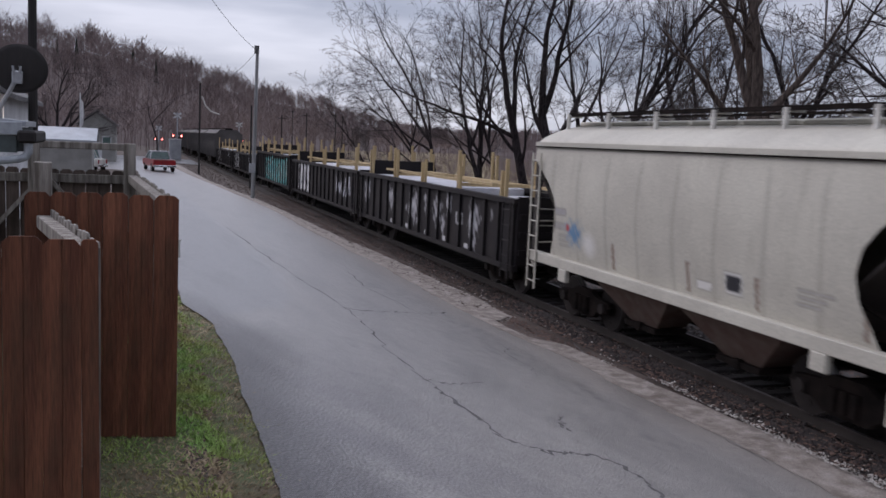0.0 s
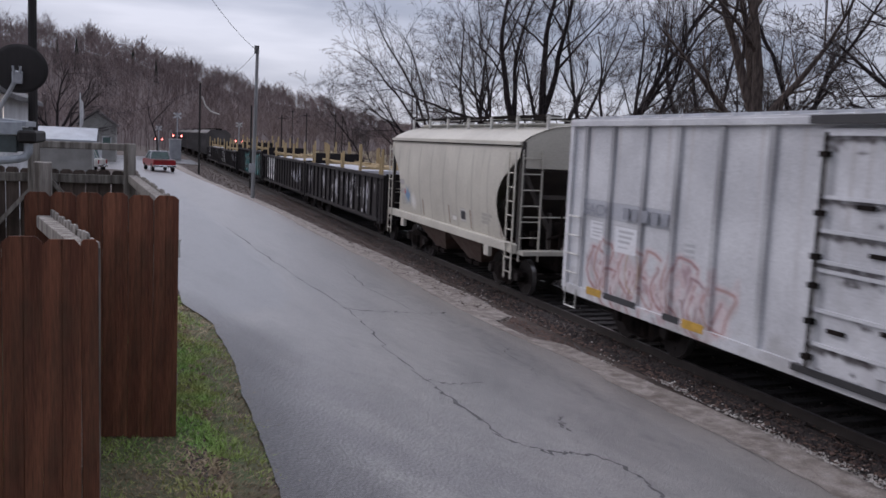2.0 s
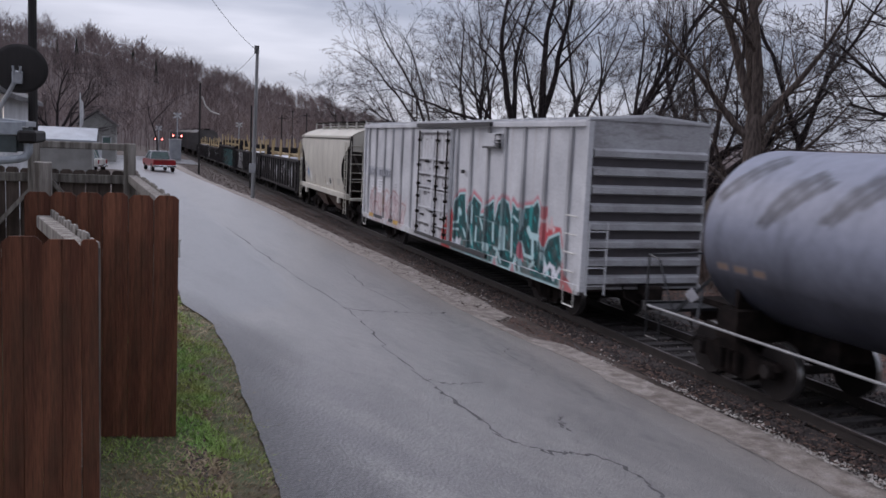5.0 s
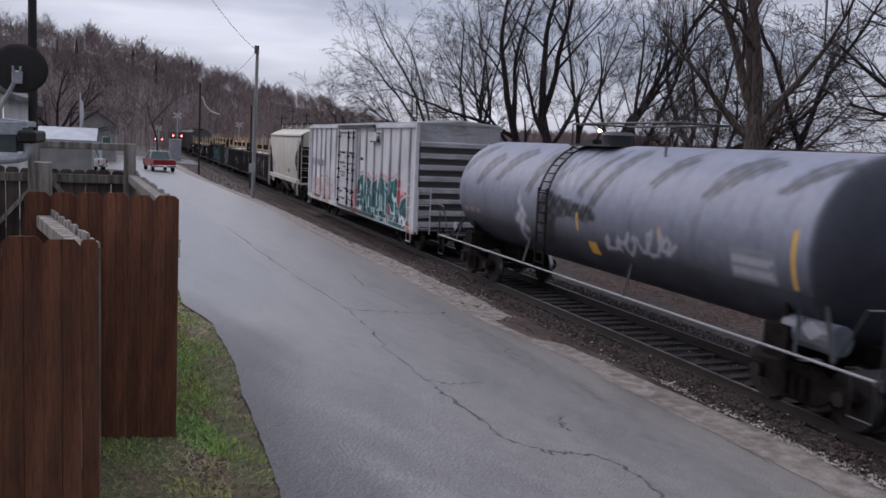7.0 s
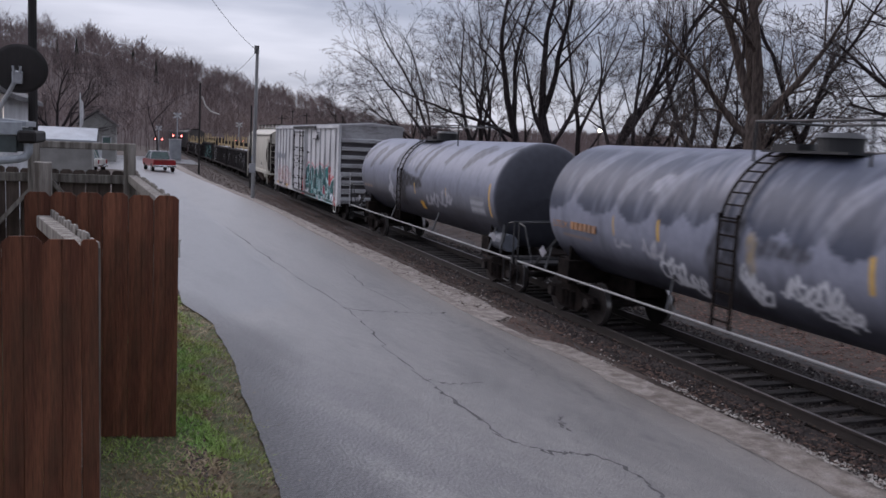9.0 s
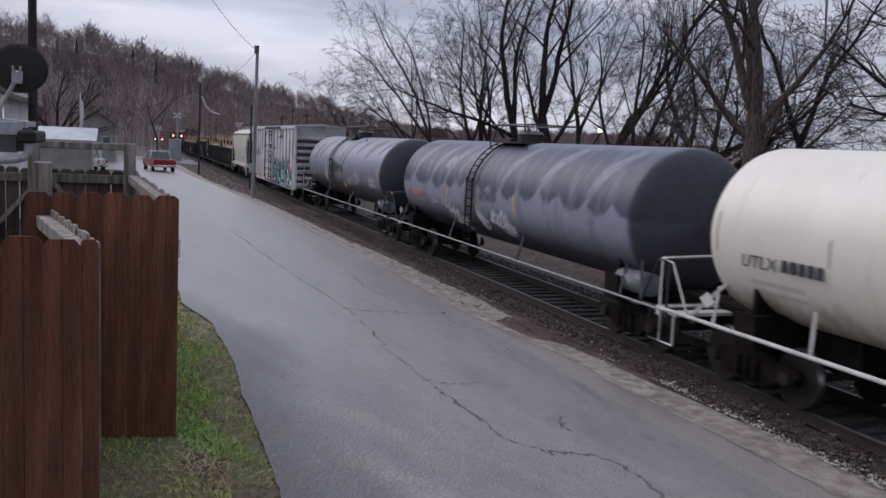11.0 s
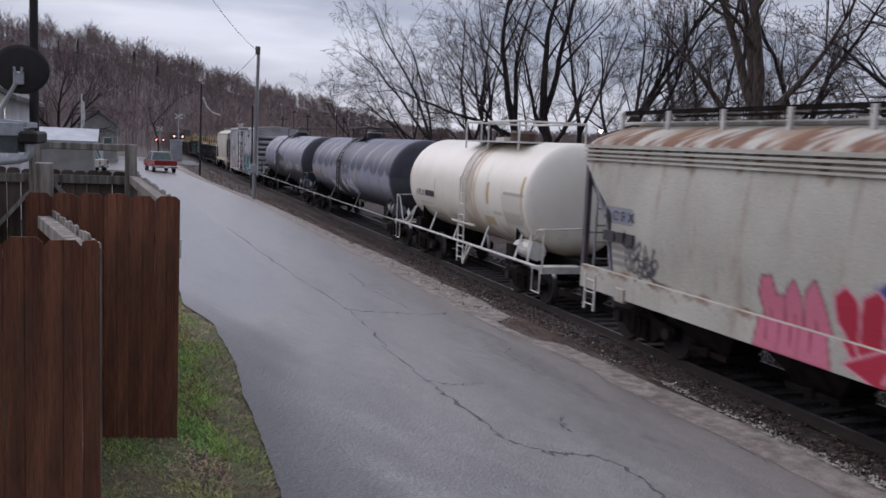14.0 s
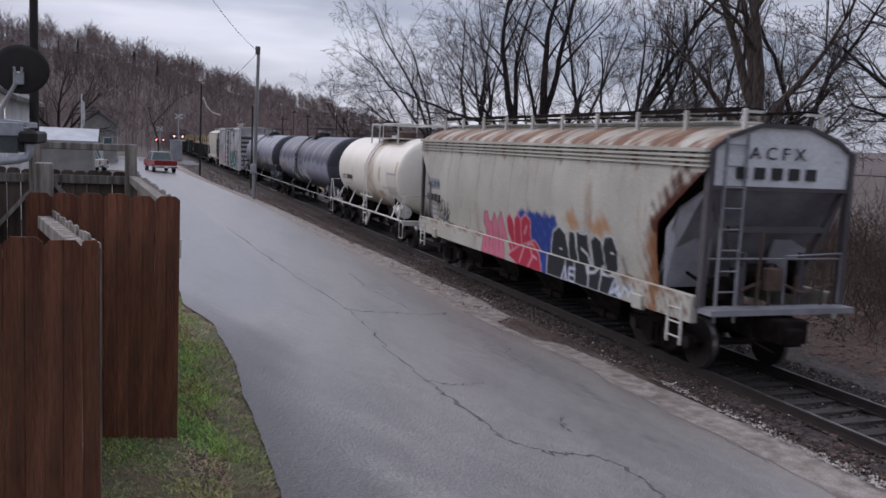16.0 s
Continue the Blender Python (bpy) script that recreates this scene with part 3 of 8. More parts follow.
class Paint:
    def __init__(self, u, v):
        self.u, self.v = u, v
        self.c = np.zeros(u.shape + (4,))

    def put(self, mask, col, alpha=1.0):
        m = np.clip(mask, 0, 1)[..., None] * alpha
        a0 = self.c[..., 3:]
        a = m + a0 * (1 - m)
        rgb = (np.array(col) * m + self.c[..., :3] * a0 * (1 - m)) / np.maximum(a, 1e-6)
        self.c = np.concatenate([rgb, a], -1)

    def soft(self, d, w, edge=0.03):
        return np.clip((w - d) / edge + 0.5, 0, 1)

    def stroke(self, pts, w, col, alpha=1.0, edge=0.03):
        self.put(self.soft(near_line(self.u, self.v, pts), w, edge), col, alpha)

    def reach(self, pts):
        """Distance to a filled outline: 0 inside it."""
        u, v = self.u, self.v
        inside = np.zeros(u.shape, bool)
        ring = list(pts) + [pts[0]]
        for (a, b), (c, e) in zip(ring, ring[1:]):
            if b != e:
                inside ^= ((b > v) != (e > v)) & (u < (c - a) * (v - b) / (e - b) + a)
        return np.where(inside, 0.0, near_line(u, v, ring))

    def fill(self, pts, col, grow_by=0.0, alpha=1.0, edge=0.03):
        self.put(self.soft(self.reach(pts), max(grow_by, edge * 0.45), edge), col, alpha)

    def patch(self, u0, u1, v0, v1, col, alpha=1.0):
        u, v = self.u, self.v
        self.put(((u > u0) & (u < u1) & (v > v0) & (v < v1)).astype(float), col, alpha)


# sprayed swirls and wedges in a unit cell: forms of no alphabet
GLYPHS = [
    [[(0.9, 0.8), (0.5, 1.0), (0.12, 0.75), (0.1, 0.3), (0.45, 0.0), (0.8, 0.25), (0.5, 0.5)]],
    [[(0.05, 0.1), (0.3, 1.0), (0.45, 0.35), (0.75, 0.9), (0.95, 0.0)], [(0.3, 0.1), (0.55, 0.0)]],
    [[(0.3, 0.0), (0.08, 0.6), (0.4, 1.0), (0.8, 0.75), (0.85, 0.2), (0.55, 0.35), (0.6, -0.1)]],
    [[(0.1, 0.85), (0.35, 0.2), (0.5, 1.0), (0.7, 0.1), (0.95, 0.7)], [(0.15, 0.15), (0.4, -0.05)]],
    [[(0.35, 1.0), (0.55, 0.5), (0.3, 0.0), (0.7, 0.15)], [(0.75, 0.9), (0.65, 0.55)]],
    [[(0.15, 0.2), (0.2, 0.9), (0.5, 0.6), (0.45, 0.1), (0.85, 0.05), (0.8, 0.95)]],
    [[(0.15, 0.9), (0.3, 0.1), (0.6, 0.05), (0.65, 0.6), (0.9, 1.0), (0.95, 0.2)]],
]


def tag_letters(p, order, u0, v0, u1, v1, slant, layers):
    """A row of sprayed shapes from (u0, v0) to (u1, v1): layers of (half width, colour)."""
    n = len(order)
    cw = (u1 - u0) / n
    for w, col in layers:
        for i, g in enumerate(order):
            for line in GLYPHS[g]:
                p.stroke([(u0 + (i + a * 0.92) * cw + slant * b, v0 + (v1 - v0) * b + 0.08 * math.sin(i * 2.1)) for a, b in line], w, col)


def scribble(p, u0, u1, v, h, n, w, col, seed, alpha=1.0):
    rng = random.Random(seed)
    pts = [(u0 + (u1 - u0) * (i + rng.uniform(-0.6, 0.6)) / n, v + h * rng.uniform(-0.5, 0.5)) for i in range(n)]
    p.stroke(pts, w, col, alpha)


def scrawl(p, u0, u1, v0, v1, h, loops, w, col, alpha=0.8):
    """A cursive tag: uneven leaning loops, thick and thin."""
    rng = random.Random(int(u0 * 100) + loops)
    x, a = u0, rng.uniform(0, 6)
    span, pts = (u1 - u0) / (loops * 6), []
    for k in range(loops * 6 + 1):
        if k % 5 == 0:
            tall, wide, drop = h * rng.uniform(0.35, 1.1), h * rng.uniform(0.3, 0.9), h * rng.uniform(-0.35, 0.35)
        a += rng.uniform(0.5, 1.5)
        x += span * rng.uniform(0.2, 1.8)
        pts.append((x + wide * math.cos(a) + 0.4 * tall * math.sin(a), v0 + (v1 - v0) * k / (loops * 6) + drop + tall * math.sin(a)))
    p.stroke(pts, w * 1.25, col, min(alpha * 1.2, 1.0), w * 1.2)


def text(name, body, size, m, material, parent, squeeze=1.0):
    cu = bpy.data.curves.new(name, "FONT")
    cu.body, cu.size, cu.extrude = body, size, 0.003
    tmp = new(name, cu)
    deps = bpy.context.evaluated_depsgraph_get()
    me = bpy.data.meshes.new_from_object(tmp.evaluated_get(deps))
    bpy.data.objects.remove(tmp)
    me.transform(m @ Matrix.Diagonal((squeeze, 1, 1, 1)))
    me.materials.clear()
    me.materials.append(M[material])
    ob = new(name, me)
    ob.parent = parent
    return ob


# writing on the side that faces the road reads towards -y, on the rear end towards +x
def on_side(x, y, z):
    return Matrix(((0, 0, -1, x), (-1, 0, 0, y), (0, 1, 0, z), (0, 0, 0, 1)))


def on_rear(x, y, z):
    return Matrix(((1, 0, 0, x), (0, 0, -1, y), (0, 1, 0, z), (0, 0, 0, 1)))
# boxcar ends: the white paint darkened for their shade, with grime over it
M["boxend"] = mat("shaded_grimy_end", (0.46, 0.46, 0.47), 0.6, col2=(0.33, 0.32, 0.325), scale=1.4, fine=30, bump=0.02, dirt=(0.12, 0.105, 0.10), dirt_at=(0.52, 0.8), dirt_scale=2.2, dirt_grain=(0.6, 1, 2.2))
M["rustmark"] = mat("faded_orange_mark", (0.42, 0.21, 0.10), 0.6, col2=(0.26, 0.15, 0.09), scale=5, bump=0)
M["bulkhead"] = mat("lilac_grey_sheet", (0.42, 0.41, 0.45), 0.6, col2=(0.33, 0.32, 0.35), scale=2, fine=30, bump=0.03)
M["endwhite"] = mat("white_end_panel", (0.74, 0.75, 0.77), 0.6, col2=(0.62, 0.63, 0.65), scale=2, fine=30, bump=0.02, dirt=(0.30, 0.22, 0.17), dirt_at=(0.62, 0.85), dirt_scale=4)
M["reservoir"] = mat("blue_grey_reservoir", (0.15, 0.165, 0.195), 0.6, col2=(0.10, 0.108, 0.125), scale=3, fine=30, bump=0.02)
M["farhop"] = mat("dull_grey_hopper", (0.10, 0.092, 0.09), 0.8, col2=(0.06, 0.053, 0.052), scale=0.6, fine=10, bump=0.02)
# cream hopper ends: brown braces, and slope sheets darkened for the open end's shade
M["endbrown"] = mat("end_brown_and_shade", (0.050, 0.040, 0.034), 0.75, col2=(0.03, 0.024, 0.022), scale=1.5, fine=30, bump=0.08)
M["slopegrey"] = mat("slope_grey", (0.32, 0.32, 0.345), 0.6, col2=(0.18, 0.175, 0.19), scale=1.5, fine=30, bump=0.08, dirt=(0.10, 0.05, 0.035), dirt_at=(0.6, 0.85), dirt_scale=3)
# frame steel; also the shade sheet between the boxcar's end ribs
M["darkgrey"] = mat("dark_steel_and_shade", (0.085, 0.075, 0.08), 0.65, scale=2, fine=30, bump=0.1, dirt=(0.10, 0.05, 0.035), dirt_at=(0.6, 0.85), dirt_scale=3)


def smooth_profile(pts, n):
    """Points at even steps along a polyline with its corners eased."""
    pts = np.array(pts, float)
    for _ in range(2):
        q = [pts[0]]
        for a, b in zip(pts[:-1], pts[1:]):
            q += [a * 0.75 + b * 0.25, a * 0.25 + b * 0.75]
        pts = np.array(q + [pts[-1]])
    s = np.concatenate([[0], np.cumsum(np.hypot(*np.diff(pts, axis=0).T))])
    k = np.linspace(0, s[-1], n)
    return np.stack([np.interp(k, s, pts[:, 0]), np.interp(k, s, pts[:, 1])], -1)


def shell(name, car, half, prof, material, paint_fn, cut=None, dy=0.05, dent=None, moved=0.0):
    """A long hull: a cross-section drawn along the car; cut(z) sets back its ends."""
    ys = np.linspace(-1, 1, int(2 * half / dy))
    z = prof[:, 1]
    lim = half - (cut(z) if cut else 0 * z)
    gy = ys[:, None] * lim[None, :]
    gx = np.repeat(prof[:, 0][None], len(ys), 0)
    gzz = np.repeat(z[None], len(ys), 0)
    if dent:
        gx = gx + dent(gy, gzz) * np.sign(gx)
    v = np.stack([gx, gy, gzz], -1).reshape(-1, 3)
    pc = None
    if paint_fn:
        p = Paint(-gy - moved, gzz)
        paint_fn(p, gx)
        pc = p.c.reshape(-1, 4)
    else:
        pc = np.zeros((len(v), 4))
    return raw(name, v, sheet(len(ys), len(prof)), material, car, smooth=True, paint=pc)


def roofwalk(car, half, z, material="whitep"):
    """Running boards on stands along the roof edge."""
    walkway = part("running_board", boxes((-0.75, -0.42, -half, half, z, z + 0.03), (0.42, 0.75, -half, half, z, z + 0.03), (-0.77, -0.74, -half, half, z - 0.03, z + 0.05)), "under", car)
    n = int(half * 2 / 1.6)
    for i in range(n + 1):
        y = -half + 2 * half * i / n
        for s in (-1, 1):
            part("bracket", boxes((s * 0.80 - 0.03, s * 0.80 + 0.03, y - 0.04, y + 0.04, z - 0.42, z + 0.02), (min(s * 0.8, s * 0.45), max(s * 0.8, s * 0.45), y - 0.03, y + 0.03, z - 0.05, z - 0.005)), material, walkway)


def hopper(s, half, kind):
    """A covered hopper with rounded sides, sloped ends, ladders and discharge gates."""
    grey = kind == "grey"
    colour = "greyhop" if grey else "cream"
    car = railcar("hopper_car", s, "rust-stained grey covered hopper wagon with sprayed lettering" if grey else "cream covered hopper wagon with rounded sides and roof walk", "freight wagon")
    prof = [(0, 4.40), (-0.7, 4.33), (-1.25, 4.12), (-1.47, 3.98), (-1.50, 3.90), (-1.54, 3.75), (-1.60, 3.2), (-1.61, 2.7), (-1.58, 2.2), (-1.52, 1.75), (-1.46, 1.40)]
    side = smooth_profile(prof, 110 if grey else 80)
    full = np.concatenate([side[::-1], side[1:] * [-1, 1]])

    def cut(z):
        if grey:
            return np.clip((3.6 - z) / 1.0, 0, 1) * 1.25
        return np.interp(z, [1.4, 1.71, 2.0, 2.36, 2.7, 3.0, 3.3, 3.55], [0.85, 1.0, 1.18, 1.25, 1.15, 0.9, 0.45, 0.0])

    def spray(p, x):
        u, v = p.u, p.v
        side_on = (x < -1.0).astype(float)
        if grey:
            # rust on the eaves and the end corner
            p.put(np.clip((fuzz(u, v, 1.3, 2) + 0.45 - np.abs(v - 4.02) * 1.9) * 1.6, 0, 0.9), (0.17, 0.075, 0.042))
            p.put(np.clip((fuzz(u, v, 0.8, 7) * 0.8 + 0.35 - np.abs(v - 4.25) * 2.0), 0, 0.7), (0.26, 0.15, 0.09))
            p.put(np.clip(1.5 - np.abs(u - (half - 0.85) - 0.35 * (v - 2.9)) * 2.4 - np.abs(v - 2.9) * 1.3 + fuzz(u, v, 3, 1) * 0.8, 0, 0.97) * side_on, (0.075, 0.025, 0.018))
            p.put(np.clip(1.2 - np.abs(u - (half - 1.28)) * 5 + fuzz(u, v, 3, 5) * 0.7, 0, 0.9) * (v < 2.7) * side_on, (0.26, 0.12, 0.05))
            p.put(np.clip(fuzz(u, v * 2.5, 1.6, 3) + 0.35 - np.abs(v - 1.42) * 6, 0, 0.75) * side_on, (0.22, 0.11, 0.06))
            p.put(np.clip(fuzz(u, v, 4.2, 9) * 1.8 - 0.25 - np.maximum(0, half - 1.6 - u) * 0.7, 0, 0.85) * (v < 1.5) * side_on, (0.20, 0.085, 0.05))
            for k in range(26):
                a = -half + 0.3 + k * 0.6 + 0.2 * math.sin(k * 5)
                p.put(np.clip(1 - np.abs(u - a - 0.03 * np.sin(v * 4)) / 0.05, 0, 1) * np.clip((v - 3.0 + 0.7 * math.sin(k * 3.3)) / 1.0, 0, 1) * side_on, (0.24, 0.13, 0.075), 0.45)
            p.put(np.clip(1.1 - np.minimum(np.abs(u - 4.3) / 0.6, np.abs(u - 3.1) / 0.45) - np.abs(v - 2.3) * 3.0 + fuzz(u, v, 2.5, 4) * 0.5, 0, 0.8) * side_on, (0.42, 0.20, 0.07))
            edge_u = half - cut(v)
            p.put(np.clip(1.25 - (edge_u - u) / 0.32 + 0.7 * fuzz(u, v, 3.5, 6), 0, 0.97) * (v < 3.55) * (v > 1.46) * (u > 0) * side_on, (0.085, 0.03, 0.02))
            p.put(np.clip(1.0 - (edge_u - u) / 0.55 + 0.6 * fuzz(u, v, 2.5, 8), 0, 0.7) * (v < 2.4) * (v > 1.46) * (u > 0) * side_on, (0.28, 0.13, 0.06))
            # sprayed pieces: pink, red and blue, then black with pale rims
            blue = p.soft(np.maximum(np.abs(u - 1.3) / 0.95, np.abs(v - 1.62) / 0.70) - 0.14 * fuzz(u, v, 2, 3), 1.0, 0.14)
            p.put(blue * side_on, (0.035, 0.06, 0.24))
            p.put(np.clip(fuzz(u, v, 4, 2) * 1.5 - 0.4, 0, 0.7) * blue * side_on, (0.05, 0.14, 0.42))
            for ring in ([(-1.98, 1.0), (-1.88, 1.5), (-1.98, 1.8), (-1.90, 2.06), (-1.72, 2.08), (-1.62, 1.80), (-1.46, 1.82), (-1.40, 1.45), (-1.45, 1.0)], [(-1.45, 1.0), (-1.40, 1.9), (-1.26, 2.08), (-1.12, 1.85), (-1.05, 1.0)], [(-1.05, 1.0), (-1.02, 1.95), (-0.84, 2.14), (-0.66, 1.8), (-0.52, 1.4), (-0.42, 1.0)]):
                p.fill(ring, (0.16, 0.02, 0.04), 0.035)
                p.fill(ring, (0.60, 0.19, 0.26), 0.0)
                p.stroke([(ring[0][0] + 0.25, 1.15), (ring[0][0] + 0.22, 1.6)], 0.012, (0.22, 0.03, 0.06))
            for ring in ([(-0.42, 1.7), (-0.46, 2.0), (-0.28, 2.14), (-0.08, 2.0), (0.1, 1.4), (0.0, 1.2)], [(-0.02, 1.5), (0.05, 2.05), (0.28, 2.17), (0.5, 2.0), (0.4, 1.3), (0.2, 1.15)], [(0.4, 1.5), (0.48, 2.06), (0.72, 2.2), (0.98, 2.1), (0.92, 1.75), (0.98, 1.5), (0.7, 1.3)], [(-0.15, 1.15), (0.5, 1.45), (1.15, 1.62), (1.55, 1.35), (1.72, 1.0), (1.2, 0.98), (0.4, 0.98)]):
                p.fill(ring, (0.68, 0.36, 0.42), 0.045)
                p.fill(ring, (0.42, 0.025, 0.05), 0.0)
            for line in ([(0.5, 1.05), (0.75, 1.5), (1.05, 1.55), (1.2, 1.3)], [(1.0, 1.0), (1.25, 1.3), (1.45, 1.25)], [(0.6, 1.75), (0.78, 1.95)]):
                p.stroke(line, 0.025, (0.66, 0.34, 0.40))
            for i, ring in enumerate(([(2.05, 1.0), (2.02, 1.55), (2.16, 1.95), (2.46, 2.10), (2.74, 1.98), (2.86, 1.6), (2.92, 1.0)], [(2.96, 1.0), (2.90, 1.75), (2.98, 2.06), (3.20, 2.06), (3.26, 1.5), (3.35, 1.0)], [(3.40, 1.0), (3.30, 1.7), (3.34, 2.08), (3.60, 2.04), (3.80, 2.08), (3.86, 1.5), (3.95, 1.0)], [(4.0, 1.0), (3.98, 1.6), (3.96, 1.98), (4.14, 2.08), (4.36, 1.98), (4.46, 1.5), (4.4, 1.0)], [(4.50, 1.45), (4.42, 1.9), (4.52, 2.1), (4.78, 2.12), (4.96, 1.85), (4.94, 1.5), (4.76, 1.36)], [(4.45, 1.0), (4.5, 1.32), (5.0, 1.36), (5.2, 1.0)])):
                p.fill(ring, (0.56, 0.58, 0.60), 0.045, 1.0, 0.02)
                p.fill(ring, (0.007, 0.007, 0.010), 0.0, 1.0, 0.02)
            p.stroke([(3.5, 1.75), (3.75, 1.66), (3.9, 1.3), (4.2, 1.35), (4.4, 1.5)], 0.03, (0.56, 0.58, 0.60))
            for a, b in ((2.42, 1.6), (4.72, 1.78)):
                p.patch(a, a + 0.12, b, b + 0.06, (0.60, 0.62, 0.64))
            p.stroke([(5.15, 1.75), (5.35, 1.35), (5.55, 1.2)], 0.05, (0.10, 0.10, 0.11), 0.7, 0.1)
            for line in ([(2.75, 0.98), (2.9, 1.3), (3.0, 1.0)], [(3.35, 1.3), (3.1, 1.28), (3.1, 1.0), (3.35, 1.0)], [(3.1, 1.15), (3.3, 1.15)], [(5.0, 1.3), (4.85, 1.02)], [(5.2, 1.25), (5.05, 1.1), (5.25, 1.0)]):
                p.stroke(line, 0.03, (0.52, 0.55, 0.66))
            scribble(p, 4.9, 6.0, 1.14, 0.22, 16, 0.03, (0.55, 0.62, 0.70), 4)
            for k in range(3):
                scrawl(p, -6.0 + 0.1 * k, -4.9, 2.15 - 0.22 * k, 1.75 - 0.1 * k, 0.20, 5, 0.018, (0.05, 0.05, 0.06))
            p.stroke([(-5.6, 1.62), (-4.9, 1.5), (-4.5, 1.45)], 0.02, (0.05, 0.05, 0.06), 0.8)
            p.patch(-6.7, -5.6, 2.42, 2.76, (0.27, 0.29, 0.33))
            for k in range(3):
                p.patch(-6.6, -5.7 + 0.1 * k, 1.92 - k * 0.16, 2.0 - k * 0.16, (0.22, 0.22, 0.22), 0.7)
        else:
            # panel seams and stains
            for k in range(9):
                a = -4.9 + k * 1.18
                p.put(np.clip(1 - np.abs(u - a - 0.02 * np.sin(v * 3 + k)) / 0.07, 0, 1) * np.clip((3.8 - v) / 0.3, 0, 1) * side_on, (0.36, 0.33, 0.28), 0.75)
            for a in (-2.3, 0.2, 2.0, 4.15):
                p.patch(a, a + 0.09, 1.5, 2.0, (0.20, 0.11, 0.08), 0.75)
            p.put(np.clip(1.2 - np.hypot((u + 3.85) / 0.38, (v - 2.02) / 0.28) + fuzz(u, v, 5, 1) * 0.6, 0, 0.95) * side_on, (0.09, 0.22, 0.38))
            p.put(p.soft(np.hypot(u + 4.15, v - 2.12), 0.08) * side_on, (0.45, 0.06, 0.06))
            p.put(np.clip(1.2 - np.hypot((u + 3.2) / 0.3, (v - 1.85) / 0.28), 0, 0.8) * side_on, (0.72, 0.70, 0.66))
            p.patch(-4.85, -4.2, 2.36, 2.5, (0.36, 0.34, 0.34), 0.9)
            for k in range(4):
                p.patch(-4.75 + 0.14 * k, -4.65 + 0.14 * k, 2.04, 2.2, (0.36, 0.34, 0.34), 0.9)
            for k in range(3):
                p.patch(-4.6, -4.1, 1.9 - k * 0.1, 1.94 - k * 0.1, (0.38, 0.36, 0.34), 0.7)
                p.patch(2.9, 3.65 - k * 0.12, 1.95 - k * 0.1, 2.0 - k * 0.1, (0.38, 0.36, 0.34), 0.8)
            p.patch(0.5, 0.9, 1.6, 1.75, (0.68, 0.66, 0.62))
            p.patch(1.28, 1.72, 1.62, 2.0, (0.66, 0.64, 0.6))
            p.patch(1.32, 1.68, 1.66, 1.96, (0.03, 0.03, 0.035))

    def dent(y, z):
        return 0.012 * np.sin(y * 2.66) * np.clip((3.6 - z) / 0.8, 0, 1) if not grey else 0.015 * np.sin(y * 2.1) * np.sin(z * 2.2) * np.clip((3.6 - z) / 0.5, 0, 1)

    shell("hull", car, half, full, colour, spray, cut, 0.05, dent, 0.0 if grey else 0.35)
    bm = B()
    for sx in (-1, 1):
        if grey:
            for z, w in ((3.93, 0.05), (3.83, 0.035), (3.74, 0.03), (3.66, 0.03)):
                box(bm, min(sx * 1.50, sx * 1.60), max(sx * 1.50, sx * 1.60), -half, half, z - w, z + w * 0.3)
        else:
            box(bm, min(sx * 1.46, sx * 1.57), max(sx * 1.46, sx * 1.57), -half, half, 3.86, 3.95)
    part("eave_rail", bm, colour, car)
    if not grey:
        # dark strip added as the line of shade below the eave
        part("eave_shadow_gap", boxes((-1.575, -1.52, -half + 0.05, half - 0.05, 3.83, 3.858)), "under", car)
    # roof hatches and trough
    bm = B()
    for k in range(int(half * 2 / 1.5)):
        y = -half + 1.0 + k * 1.5
        box(bm, -0.36, 0.36, y, y + 1.38, 4.36, 4.47, bev=0.03)
    part("hatch", bm, colour, car)
    roofwalk(car, half - 0.1, 4.60 if not grey else 4.62)
    for e in (-1, 1):
        # end panel under the roof, slope sheet, corner posts, braces
        bm = B()
        plate(bm, [(-1.47, e * (half - 0.03), 3.3), (1.47, e * (half - 0.03), 3.3), (1.47, e * (half - 0.03), 3.92), (1.15, e * (half - 0.03), 4.15), (0.5, e * (half - 0.03), 4.36), (-0.5, e * (half - 0.03), 4.36), (-1.15, e * (half - 0.03), 4.15), (-1.47, e * (half - 0.03), 3.92)], (0, -e * 0.03, 0))
        part("end_panel", bm, "endwhite" if grey else colour, car)
        bm = B()
        if grey:
            plate(bm, [(-1.46, e * (half - 0.06), 3.3), (1.46, e * (half - 0.06), 3.3), (0.55, e * (half - 1.7), 1.35), (-0.55, e * (half - 1.7), 1.35)], (0, -e * 0.04, 0.02))
            plate(bm, [(-1.46, e * (half - 0.06), 3.3), (-0.55, e * (half - 1.7), 1.35), (-1.44, e * (half - 1.5), 1.35), (-1.56, e * (half - 0.7), 2.9)], (0.02, -e * 0.02, 0))
            plate(bm, [(1.46, e * (half - 0.06), 3.3), (0.55, e * (half - 1.7), 1.35), (1.44, e * (half - 1.5), 1.35), (1.56, e * (half - 0.7), 2.9)], (-0.02, -e * 0.02, 0))
        else:
            plate(bm, [(-1.46, e * (half - 0.06), 3.25), (1.46, e * (half - 0.06), 3.25), (1.40, e * (half - 2.4), 1.3), (-1.40, e * (half - 2.4), 1.3)], (0, -e * 0.04, 0.02))
        part("slope_sheet", bm, "slopegrey" if grey else "endbrown", car)
        if grey:
            for sx in (-1, 1):
                bm = B()
